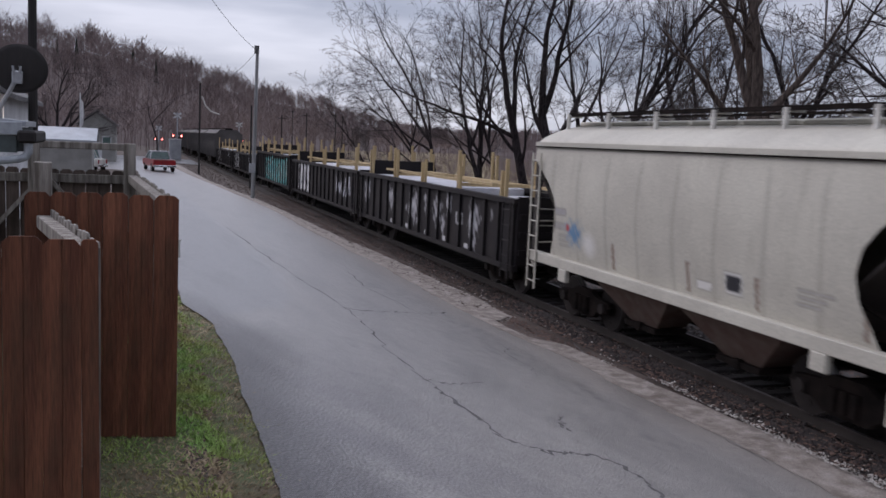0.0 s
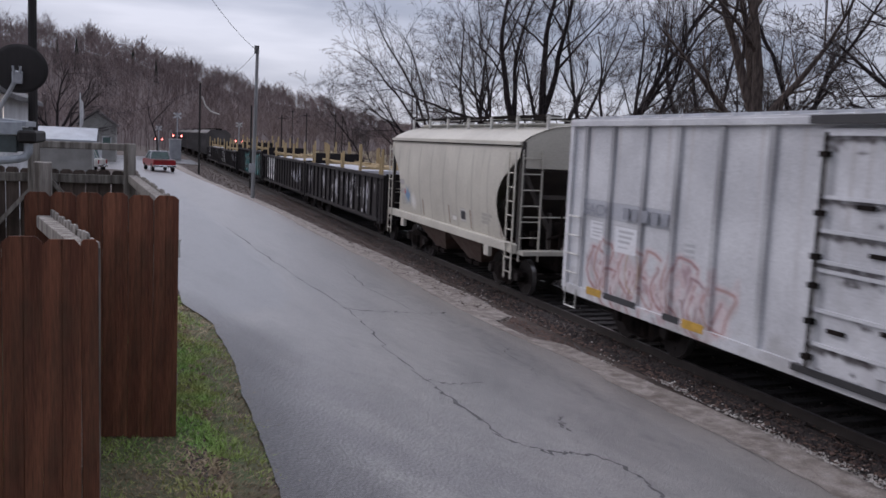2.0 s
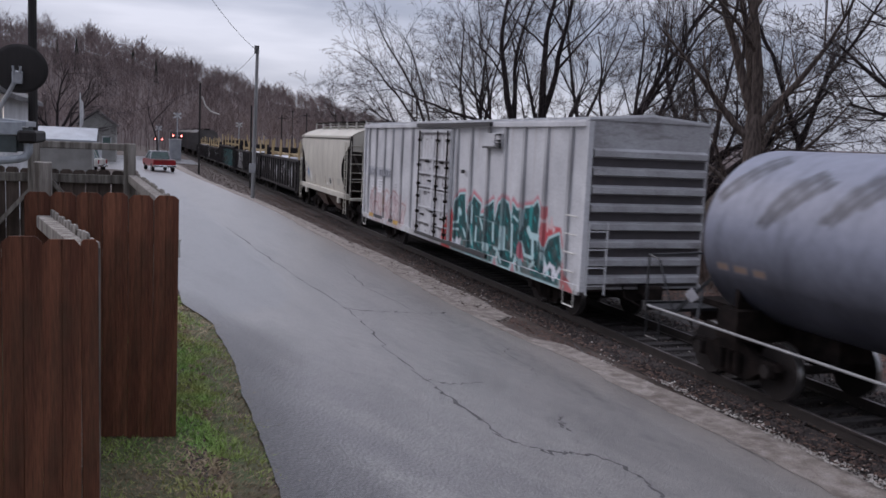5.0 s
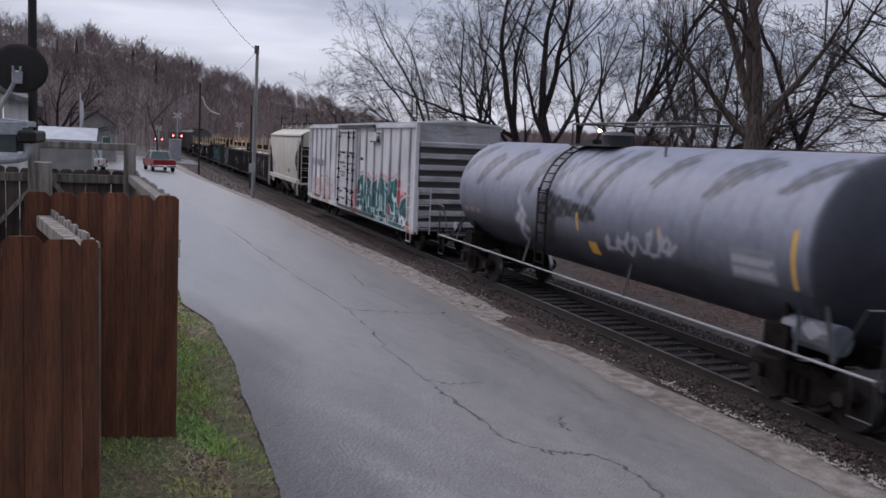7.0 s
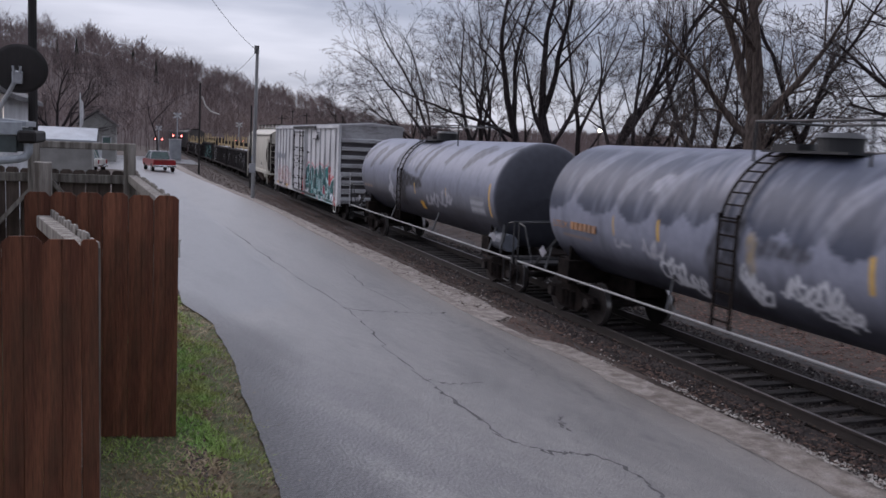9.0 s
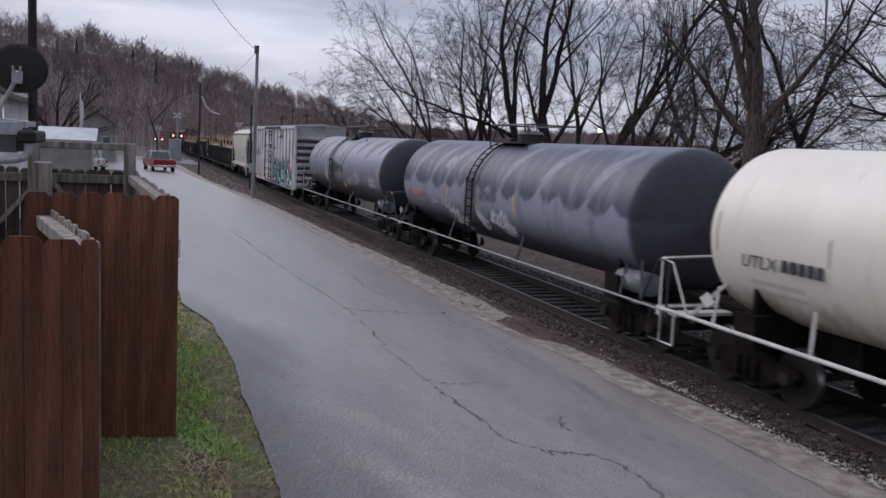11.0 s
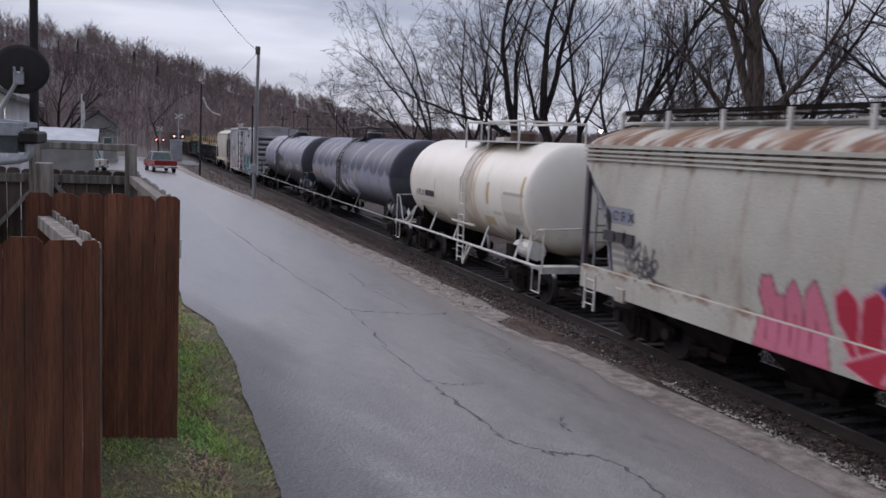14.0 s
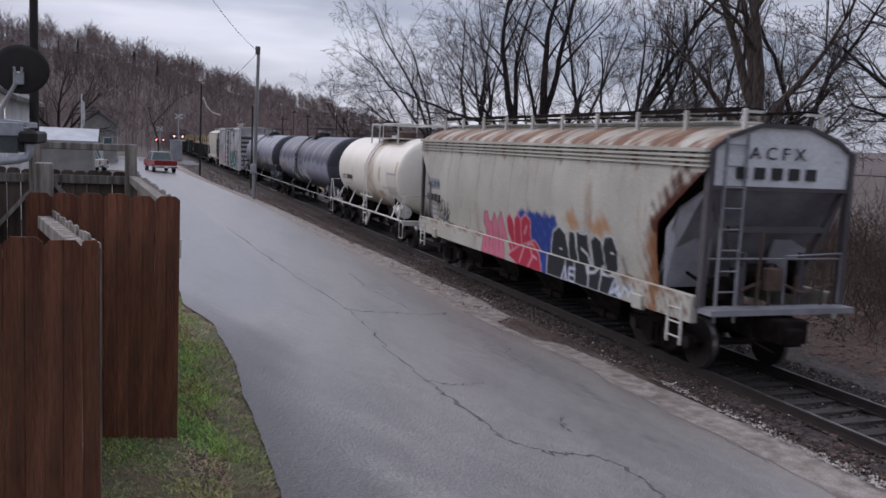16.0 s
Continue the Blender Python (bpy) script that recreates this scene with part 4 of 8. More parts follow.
                plate(bm, [(sx * 1.46, e * (half - 1.10), 1.44), (sx * 0.58, e * (half - 1.10), 1.44), (sx * 0.75, e * (half - 0.72), 2.9), (sx * 1.45, e * (half - 0.72), 2.95), (sx * 1.57, e * (half - 0.98), 2.5)], (0, -e * 0.03, 0))
                part("end_bulkhead", bm, "bulkhead", car, "pale lilac-grey bulkhead sheet")
        bm = B()
        for sx in (-1, 1):
            bar(bm, (sx * 1.46, e * (half - 0.03), 1.25), (sx * 1.46, e * (half - 0.03), 3.95), 0.13, 0.10)
            bar(bm, (sx * 1.40, e * (half - 0.08), 3.25), (sx * 0.6, e * (half - 0.10), 1.7), 0.12, 0.08)
            bar(bm, (sx * 0.62, e * (half - 0.08), 1.25), (sx * 0.62, e * (half - 0.08), 2.2), 0.09)
        bar(bm, (-1.0, e * (half - 0.06), 2.6), (1.0, e * (half - 0.06), 2.6), 0.10)
        part("end_brace", bm, "darkgrey" if grey else "endbrown", car)
        bm = B()
        ladder_x(bm, e * (half + 0.03), -1.2 if grey else -1.48, -0.8 if grey else -0.95, 1.0, 4.2 if grey else 3.75, 9 if grey else 7)
        rod(bm, [(-1.45, e * half, 2.1), (1.45, e * half, 2.1)], 0.018, 6)
        rod(bm, [(0.2, e * (half + 0.02), 1.3), (0.2, e * (half + 0.02), 2.15), (1.4, e * (half + 0.02), 2.2), (1.4, e * (half + 0.02), 1.3)], 0.02, 6)
        part("end_ladder", bm, "slopegrey" if grey else "cream", car)
        bm = B()
        ly = e * (half - (0.55 if grey else 0.25))
        ladder(bm, -1.58 if grey else -1.64, ly - 0.2, ly + 0.2, 0.55, 3.7 if not grey else 1.3, 9 if not grey else 3)
        part("side_ladder", bm, "cream" if not grey else "whitep", car)
        bm = boxes((-1.5, 1.5, e * half - 0.35, e * half + 0.05, 1.18, 1.28))
        part("end_platform", bm, "slopegrey" if grey else colour, car)
        bm = B()
        disc_y = e * (half - 0.5)
        rod(bm, [(-0.4, disc_y, 1.75), (0.4, disc_y, 1.75)], 0.2, 14)
        rod(bm, [(0.9, disc_y, 1.4), (0.9, disc_y, 2.0)], 0.16, 12)
        box(bm, -0.9, -0.5, disc_y - 0.15, disc_y + 0.15, 1.3, 1.7, bev=0.03)
        rod(bm, [(-0.9, disc_y, 1.5), (-1.2, disc_y - e * 1.0, 1.9), (-0.9, disc_y - e * 1.6, 1.2)], 0.03, 6)
        part("brake_gear", bm, "under", car)
        part("draft_box", boxes((-0.3, 0.3, e * half - 0.6, e * half + 0.1, 0.72, 1.12), bev=0.02), "under", car)
        bm = B()
        y2 = e * (half + 0.01)
        for x, z0, z1 in ((-0.35, 1.25, 2.55), (-0.1, 1.25, 2.0), (0.45, 1.25, 1.8), (1.05, 1.25, 2.05), (1.25, 1.25, 1.75)):
            rod(bm, [(x, y2, z0), (x + 0.03, y2, z1)], 0.03, 6)
        rod(bm, [(-0.7, y2, 1.55), (0.0, y2 - e * 0.1, 1.75), (0.6, y2, 1.5), (1.3, y2, 1.65)], 0.03, 6)
        box(bm, -0.25, 0.1, y2 - 0.12, y2 + 0.02, 1.55, 1.95, bev=0.02)
        part("brake_rigging", bm, "rusty" if grey else "under", car)
        if grey:
            bm = B()
            oc = [(-1.47, 3.3), (-1.47, 3.92), (-1.15, 4.15), (-0.5, 4.37), (0.5, 4.37), (1.15, 4.15), (1.47, 3.92), (1.47, 3.3), (-1.47, 3.3)]
            for (xa, za), (xb, zb) in zip(oc, oc[1:]):
                bar(bm, (xa, e * (half - 0.01), za), (xb, e * (half - 0.01), zb), 0.06, 0.07)
            part("end_frame", bm, "darkgrey", car)
        # jacking pad at each bolster
        for sx in (-1, 1):
            part("jacking_pad", boxes((sx * 1.56 - 0.06, sx * 1.56 + 0.06, e * (half - 1.75) - 0.17, e * (half - 1.75) + 0.17, 0.92, 1.2), bev=0.02), colour, car)
    for sx in (-1, 1):
        h = half - (0.1 if grey else 0.0)
        part("side_sill", boxes((sx * 1.52 - 0.09, sx * 1.52 + 0.09, -h, h, 1.19, 1.42) if not grey else (sx * 1.50 - 0.07, sx * 1.50 + 0.07, -h, h, 0.98, 1.45), bev=0.015), colour, car)
    if grey:
        # outer face of the sill, painted over with the side
        gy, gq = np.meshgrid(np.linspace(-half + 0.12, half - 0.12, 380), np.linspace(0.985, 1.445, 16), indexing="ij")
        p = Paint(-gy, gq)
        spray(p, gy * 0 - 1.6)
        raw("sill_face", np.stack([gy * 0 - 1.575, gy, gq], -1).reshape(-1, 3), sheet(380, 16), colour, car, paint=p.c.reshape(-1, 4))
    part("centre_sill", boxes((-0.32, 0.32, -half, half, 0.72, 1.1)), "under", car)
    nb = 4 if grey else 2
    for k in range(nb):
        y = (k - (nb - 1) / 2) * ((2 * half - 5.2) / nb)
        w = (2 * half - 5.2) / nb / 2
        for sx in (-1, 1):
            bm = B()
            top = [(sx * 1.42, y - w, 1.25), (sx * 1.42, y + w, 1.25), (sx * 0.34, y + w, 1.25), (sx * 0.34, y - w, 1.25)]
            low = [(sx * 0.95, y - 0.45, 0.45), (sx * 0.95, y + 0.45, 0.45), (sx * 0.34, y + 0.45, 0.45), (sx * 0.34, y - 0.45, 0.45)]
            a, b = [bm.verts.new(c) for c in top], [bm.verts.new(c) for c in low]
            for i in range(4):
                bm.faces.new((a[i], a[(i + 1) % 4], b[(i + 1) % 4], b[i]))
            bm.faces.new(b)
            chute = part("chute", bm, "under" if grey else "rusty", car)
            part("gate", boxes((sx * 0.70 - 0.36, sx * 0.70 + 0.36, y - 0.55, y + 0.55, 0.36, 0.46), (sx * 1.05 - 0.05, sx * 1.05 + 0.05, y - 0.08, y + 0.08, 0.34, 0.5)), "under", chute)
    truck(car, half - 1.75)
    truck(car, -half + 1.75)
    couplers(car, half)
    if not grey:
        part("draft_sill", boxes((-0.25, 0.25, -half - 0.85, -half, 0.74, 0.98), bev=0.02), "under", car)
    if grey:
        text("marking", "A C F X", 0.30, on_rear(-0.72, -half - 0.004, 3.80), "ink", car, 1.15)
        bm = B()
        for k in range(5):
            box(bm, -0.95 + k * 0.36, -0.73 + k * 0.36, -half - 0.004, -half + 0.01, 3.46, 3.66)
        part("number_bar", bm, "ink", car)
        text("marking", "A C F X", 0.26, on_side(-1.635, 6.6, 2.5), "ink", car, 1.25)
        part("number_bar", boxes((-1.635, -1.6, 6.2, 6.6, 2.07, 2.27), (-1.635, -1.6, 5.85, 6.1, 2.07, 2.27), (-1.635, -1.6, 5.5, 5.75, 2.07, 2.27)), "ink", car)
    return car


def boxcar():
    half = 9.27
    car = railcar("boxcar", 43.37, "white ribbed insulated boxcar with a teal and red sprayed piece", "freight wagon")
    rib = [8.63, 7.56, 6.36, 5.33, 4.15, 2.93, -1.49, -2.62, -3.86, -4.99, -6.14, -7.36, -8.54]
    door0, door1 = -1.12, 1.85
    teal_letters = [
        [(1.30, 0.80), (1.22, 1.55), (1.30, 2.10), (1.60, 2.36), (2.04, 2.40), (2.10, 1.92), (2.22, 1.55), (2.20, 0.80)],
        [(2.10, 0.80), (2.28, 1.80), (2.72, 2.38), (3.28, 2.20), (3.22, 1.88), (3.56, 1.92), (3.60, 0.80)],
        [(3.40, 0.80), (3.62, 1.70), (3.66, 2.14), (4.14, 2.35), (4.22, 1.96), (4.40, 1.60), (4.40, 0.80)],
        [(4.15, 0.80), (4.32, 1.90), (4.52, 2.32), (4.82, 2.43), (5.12, 2.36), (5.32, 2.00), (5.44, 1.30), (5.30, 0.80)],
        [(5.20, 0.80), (5.36, 1.60), (5.42, 2.38), (5.66, 2.24), (5.98, 2.28), (6.02, 1.60), (5.92, 0.80)],
        [(5.90, 0.80), (6.02, 1.70), (6.14, 2.34), (6.60, 2.40), (6.82, 2.54), (6.96, 2.36), (6.90, 1.70), (6.96, 0.80)],
        [(6.80, 0.80), (7.00, 1.72), (7.30, 1.40), (7.52, 1.74), (8.02, 1.90), (8.14, 1.45), (8.24, 0.80)],
    ]

    def red_wedge(p):
        p.fill([(0.30, 0.70), (1.10, 0.72), (1.14, 1.60), (1.00, 1.92), (0.78, 1.50), (0.52, 1.32), (0.44, 0.98)], (0.58, 0.075, 0.075))
        scribble(p, 0.52, 0.86, 1.52, 0.2, 9, 0.03, (0.70, 0.62, 0.60), 5)
        scribble(p, 0.50, 0.95, 1.12, 0.3, 8, 0.012, (0.20, 0.03, 0.03), 6)


    def spray(p, x):
        u, v = p.u, p.v
        # old faded piece near the front end
        p.put(np.clip(fuzz(u, v, 1.2, 5) * 0.7 + 0.5 - np.abs(v - 1.35) * 1.4, 0, 0.5) * (u < -3.6) * (u > -8.5), (0.50, 0.34, 0.33))
        rng = random.Random(17)
        for k in range(24):
            a, b = -8.3 + k * 0.19 + rng.uniform(-0.1, 0.1), 0.95 + rng.uniform(0, 0.8)
            p.put(np.clip(1.1 - np.hypot((u - a) / rng.uniform(0.1, 0.3), (v - b) / rng.uniform(0.12, 0.3)) + 0.7 * fuzz(u, v, 4, k), 0, 0.6), rng.choice([(0.36, 0.17, 0.16), (0.52, 0.36, 0.36), (0.30, 0.20, 0.22), (0.62, 0.50, 0.50)]))
        for k in range(13):
            a, b = -8.2 + k * 0.34, 1.05 + rng.uniform(0, 0.6)
            w, h = rng.uniform(0.2, 0.4), rng.uniform(0.35, 0.6)
            loop = [(a + w * math.cos(q) + 0.1 * math.sin(3 * q), b + h * math.sin(q) + 0.08 * math.cos(2 * q)) for q in np.linspace(rng.uniform(0, 3), rng.uniform(5, 8.5), 14)]
            p.stroke(loop, 0.085, (0.62, 0.53, 0.53), 0.6, 0.06)
            p.stroke(loop, 0.028, rng.choice([(0.28, 0.10, 0.09), (0.24, 0.13, 0.14), (0.36, 0.17, 0.14)]), 0.75, 0.04)
        p.stroke([(-6.75 + 0.27 * math.cos(q), 1.55 + 0.42 * math.sin(q)) for q in np.linspace(0, 6.4, 20)], 0.03, (0.42, 0.30, 0.22), 0.8)
        p.put(np.clip(fuzz(u, v, 2.2, 9) - 0.15, 0, 0.6) * (u < -3.9) * (u > -8.2) * (v < 1.5), (0.70, 0.66, 0.66))
        p.put(np.clip(fuzz(u, v, 3.1, 4) * 1.6 - 0.65, 0, 0.7) * (u < -4.2) * (u > -7.6) * (v < 1.3), (0.20, 0.07, 0.07))
        p.patch(-8.75, -5.6, 2.45, 2.80, (0.40, 0.41, 0.44), 0.85)
        p.patch(-8.5, -7.95, 2.0, 2.38, (0.72, 0.72, 0.73), 0.9)
        p.patch(-7.5, -6.65, 1.85, 2.35, (0.74, 0.74, 0.75), 0.9)
        for k in range(4):
            p.patch(-8.4, -8.05 + 0.03 * k, 2.06 + 0.08 * k, 2.09 + 0.08 * k, (0.30, 0.30, 0.31), 0.7)
            p.patch(-7.35, -6.95 + 0.05 * k, 1.95 + 0.1 * k, 1.98 + 0.1 * k, (0.30, 0.30, 0.31), 0.6)
            p.patch(-5.15, -4.85, 1.95 + 0.1 * k, 1.98 + 0.1 * k, (0.35, 0.35, 0.36), 0.6)
        # a sprayed piece: red glow above, pale edges, deep teal bodies
        for ring in teal_letters[:6]:
            p.fill([(a, b + 0.09) for a, b in ring], (0.56, 0.17, 0.20), 0.10 + 0.03 * math.sin(ring[0][0] * 3), 0.85, 0.09)
        p.fill([(7.03, 2.44), (7.34, 2.46), (7.36, 2.04), (8.08, 2.05), (8.30, 1.42), (8.42, 1.02), (8.92, 0.74), (7.4, 0.74), (6.95, 1.50)], (0.56, 0.075, 0.085), 0.0, 1.0, 0.05)
        red_wedge(p)
        for ring in teal_letters:
            p.fill(ring, (0.40, 0.60, 0.61), 0.075)
        shade = 0.5 + 0.5 * fuzz(u, v, 2.2, 3)
        for i, ring in enumerate(teal_letters):
            p.fill(ring, (0.006, 0.026, 0.028), 0.0, 1.0, 0.02)
            inside = (p.reach(ring) == 0).astype(float)
            p.put(np.clip(shade * 1.7 - 0.45 - 0.2 * (i % 2), 0, 0.9) * inside, (0.008, 0.105, 0.105))
            p.put(np.clip(fuzz(u, v, 3.4, 7 + i) * 2.0 - 0.6, 0, 0.9) * inside, (0.02, 0.29, 0.29))
        pale, glow = (0.45, 0.64, 0.65), (0.02, 0.30, 0.29)
        for line in ([(4.86, 2.40), (4.84, 1.60)], [(6.50, 2.36), (6.46, 1.75)], [(2.60, 1.50), (2.85, 0.85)], [(3.60, 1.20), (4.05, 0.85)]):
            p.stroke(line, 0.085, glow, 0.8, 0.08)
        for w, line in ((0.10, [(1.62, 1.92), (1.72, 1.86)]), (0.035, [(1.24, 1.52), (1.60, 1.58), (1.55, 1.80)]), (0.035, [(1.30, 1.34), (1.62, 1.36)]), (0.05, [(2.00, 1.40), (2.20, 1.22)]),
                        (0.07, [(2.60, 2.10), (2.62, 1.70)]), (0.035, [(2.35, 1.85), (2.75, 1.05)]), (0.06, [(3.00, 1.55), (2.98, 1.20)]), (0.05, [(3.28, 1.80), (3.55, 1.50), (3.62, 1.15)]),
                        (0.11, [(3.72, 1.12), (3.86, 1.10)]), (0.06, [(4.20, 1.75), (4.22, 1.35)]), (0.09, [(4.74, 1.72), (4.70, 1.25), (4.95, 1.25), (4.92, 1.70)]), (0.035, [(4.30, 1.15), (4.72, 1.12), (4.95, 0.85)]),
                        (0.06, [(5.42, 1.85), (5.46, 1.10)]), (0.035, [(5.50, 2.10), (5.75, 2.00)]), (0.085, [(6.38, 1.86), (6.55, 1.72), (6.90, 1.72)]), (0.07, [(6.66, 1.62), (6.70, 1.22)]), (0.045, [(6.05, 1.50), (6.25, 1.22), (6.70, 1.20)]),
                        (0.07, [(7.25, 1.35), (7.55, 0.95)]), (0.05, [(6.55, 0.95), (6.75, 1.10)]), (0.06, [(6.05, 1.05), (6.12, 0.78)])):
            p.stroke(line, w, pale)
        p.fill([(5.78, 1.22), (6.02, 1.50), (6.10, 1.28), (6.20, 1.05)], (0.52, 0.13, 0.17), 0.02)
        for a in (4.55, 5.70):
            p.fill([(a - 0.22, 0.74), (a, 1.15), (a + 0.26, 0.74)], pale, 0.0)
            p.fill([(a - 0.10, 0.74), (a, 0.96), (a + 0.12, 0.74)], (0.55, 0.20, 0.24), 0.0)
        for line in ([(1.4, 1.02), (3.0, 1.18), (5.2, 1.20), (6.9, 1.02)], [(2.9, 1.86), (4.4, 1.80)]):
            p.stroke(line, 0.008, (0.50, 0.62, 0.62), 0.7, 0.02)
        scribble(p, 1.25, 1.85, 0.98, 0.28, 16, 0.045, (0.70, 0.71, 0.75), 16)
        scribble(p, 7.35, 8.2, 1.04, 0.34, 16, 0.05, (0.70, 0.71, 0.75), 77)
        scribble(p, 7.12, 7.8, 2.08, 0.34, 14, 0.04, (0.66, 0.48, 0.48), 75)
        # shade and grime painted in beside the posts, grime along the sill
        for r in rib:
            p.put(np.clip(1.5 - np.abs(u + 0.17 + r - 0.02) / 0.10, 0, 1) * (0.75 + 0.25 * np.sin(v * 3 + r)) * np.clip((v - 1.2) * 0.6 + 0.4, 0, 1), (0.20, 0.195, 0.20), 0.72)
        p.put(np.clip(fuzz(u, v, 0.9, 12) * 0.5 + 0.2 - (v - 0.8) * 0.5, 0, 0.4), (0.26, 0.24, 0.22))
        # rust streaks
        for k in range(14):
            a = -8.6 + k * 1.25 + 0.3 * math.sin(k * 3.7)
            p.put(np.clip(1 - np.abs(u - a) / 0.06, 0, 1) * np.clip((v - 2.2) / 2.2, 0, 1), (0.40, 0.33, 0.28), 0.4)

    # side sheet with raised posts
    ys = np.unique(np.concatenate([np.linspace(-half, half, 760), [r + d for r in rib for d in (-0.085, -0.06, 0.06, 0.085)]]))
    zs = np.linspace(0.76, 4.40, 150)
    for sx in (-1, 1):
        off = np.zeros(len(ys))
        for r in rib:
            if sx > 0 or not door0 - 0.1 < r < door1 + 0.1:
                off = np.where(np.abs(ys - r) < 0.07, 0.055, off)
        if sx > 0:
            zs = zs[[0, -1]]
        gy, gzz = np.meshgrid(ys, zs, indexing="ij")
        gx = sx * (1.49 + np.repeat(off[:, None], len(zs), 1)) + 0.006 * np.sin(gy * 5.1) * np.sin(gzz * 2)
        p = Paint(-gy - 0.17, gzz)
        if sx < 0:
            spray(p, gx)
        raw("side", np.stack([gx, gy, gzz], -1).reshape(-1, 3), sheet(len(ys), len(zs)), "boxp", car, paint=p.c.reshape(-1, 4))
    part("side_sill", boxes((-1.55, -1.47, -half, half, 0.73, 0.93), (1.47, 1.55, -half, half, 0.73, 0.93)), "boxp", car)
    gy, gq = np.meshgrid(np.linspace(-half, half, 400), np.linspace(0.732, 0.928, 7), indexing="ij")
    p = Paint(-gy - 0.17, gq)
    spray(p, gy)
    raw("sill_face", np.stack([gy * 0 - 1.553, gy, gq], -1).reshape(-1, 3), sheet(400, 7), "boxp", car, paint=p.c.reshape(-1, 4))
    part("top_chord", boxes((-1.575, -1.46, -half, half, 4.30, 4.42), (1.46, 1.575, -half, half, 4.30, 4.42), bev=0.01), "boxp", car)
    # ribbed roof
    bm = B()
    n = 2 * int(half / 0.62)
    for i in range(n):
        a, b = -half + 2 * half * i / n, -half + 2 * half * (i + 1) / n
        for sx in (-1, 1):
            plate(bm, [(sx * 1.56, a, 4.42), (sx * 1.56, b, 4.42), (0, b, 4.56), (0, a, 4.56)], (0, 0, 0.03))
        bar(bm, (-1.5, a + 0.05, 4.475), (0, a + 0.05, 4.60), 0.09, 0.05)
        bar(bm, (1.5, a + 0.05, 4.475), (0, a + 0.05, 4.60), 0.09, 0.05)
    part("roof", bm, "boxp", car)
    part("floor_frame", boxes((-1.45, 1.45, -half, half, 0.80, 1.0), (-0.35, 0.35, -half, half, 0.6, 0.82)), "under", car)
    for e in (-1, 1):
        bm = boxes((-1.5, 1.5, min(e * (half - 0.05), e * (half + 0.01)), max(e * (half - 0.05), e * (half + 0.01)), 0.85, 4.45))
        plate(bm, [(-1.5, e * half - 0.04, 4.45), (1.5, e * half - 0.04, 4.45), (0, e * half - 0.04, 4.57)], (0, 0.05, 0))
        end = part("end_wall", bm, "boxend", car)
        # a dark sheet puts the shade between the ribs into the colour
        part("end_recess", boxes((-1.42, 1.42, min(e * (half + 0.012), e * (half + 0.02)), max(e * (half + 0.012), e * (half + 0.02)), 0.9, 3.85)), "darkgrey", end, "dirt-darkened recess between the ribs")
        for k in range(8):
            z = 1.05 + k * 0.385
            bm = B()
            plate(bm, [(-1.40, e * half, z - 0.09), (-1.40, e * (half + 0.15), z - 0.05), (-1.40, e * (half + 0.15), z + 0.07), (-1.40, e * half, z + 0.13)], (2.80, 0, 0))
            part("corrugation", bm, "boxend", end)
        bm = B()
        ladder_x(bm, e * (half + 0.13), -1.42, -0.98, 0.75, 4.35 if e > 0 else 2.3, 9 if e > 0 else 4)
        part("end_ladder", bm, "boxp", car)
        bm = B()
        ladder(bm, -1.60, e * (half - 0.1) - e * 0.55 - 0.02, e * (half - 0.1), 1.0, 2.6, 4, stile=False)
        stirrup(bm, -1.56, e * (half - 0.38), 0.48, 0.45, 0.85)
        part("grab_iron", bm, "whitep", car)
        part("corner_post", boxes((-1.56, -1.44, e * half - 0.12, e * half + 0.03, 0.82, 4.42)), "boxp", car)
    # plug door with bars, rods and hinges
    bm = boxes((-1.60, -1.50, door0, door1, 0.92, 4.25), bev=0.015)
    door = part("plug_door", bm, "boxp", car)
    gy, gq = np.meshgrid(np.linspace(door0 + 0.03, door1 - 0.03, 120), np.linspace(0.95, 4.2, 130), indexing="ij")
    p = Paint(-gy - 0.17, gq)
    rng = random.Random(29)
    for k in range(46):
        a, b = rng.uniform(-door1, -door0), rng.choice([1.05, 1.3, 1.75, 2.3, 2.6, 3.1, 4.0]) - rng.uniform(0, 0.12)
        p.put(np.clip(1 - np.hypot((p.u - a) / rng.uniform(0.05, 0.22), (p.v - b) / rng.uniform(0.02, 0.09)) + 0.5 * fuzz(p.u, p.v, 5, k), 0, 0.9), (0.06, 0.05, 0.05))
    for k in range(9):
        a = rng.uniform(-door1, -door0)
        p.put(np.clip(1 - np.abs(p.u - a) / 0.04, 0, 1) * np.clip((p.v - rng.uniform(1, 3)) / 1.5, 0, 1), (0.28, 0.22, 0.18), 0.5)
    p.put(np.clip(fuzz(p.u, p.v, 1.4, 4) * 0.5 + 0.1, 0, 0.35), (0.40, 0.39, 0.39))
    # uneven dark bands just below each door bar
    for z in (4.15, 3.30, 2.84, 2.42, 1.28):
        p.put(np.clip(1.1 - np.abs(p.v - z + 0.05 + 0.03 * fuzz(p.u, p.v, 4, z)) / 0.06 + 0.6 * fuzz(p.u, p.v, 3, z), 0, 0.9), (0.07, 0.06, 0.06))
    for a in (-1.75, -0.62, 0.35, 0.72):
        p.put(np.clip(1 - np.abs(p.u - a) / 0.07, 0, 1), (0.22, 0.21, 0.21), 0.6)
    red_wedge(p)
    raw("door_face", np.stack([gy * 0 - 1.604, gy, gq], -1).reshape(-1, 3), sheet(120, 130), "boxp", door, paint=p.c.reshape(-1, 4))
    part("door_panel", boxes((-1.625, -1.60, door0 + 1.45, door0 + 1.65, 1.1, 4.05)), "boxp", door)
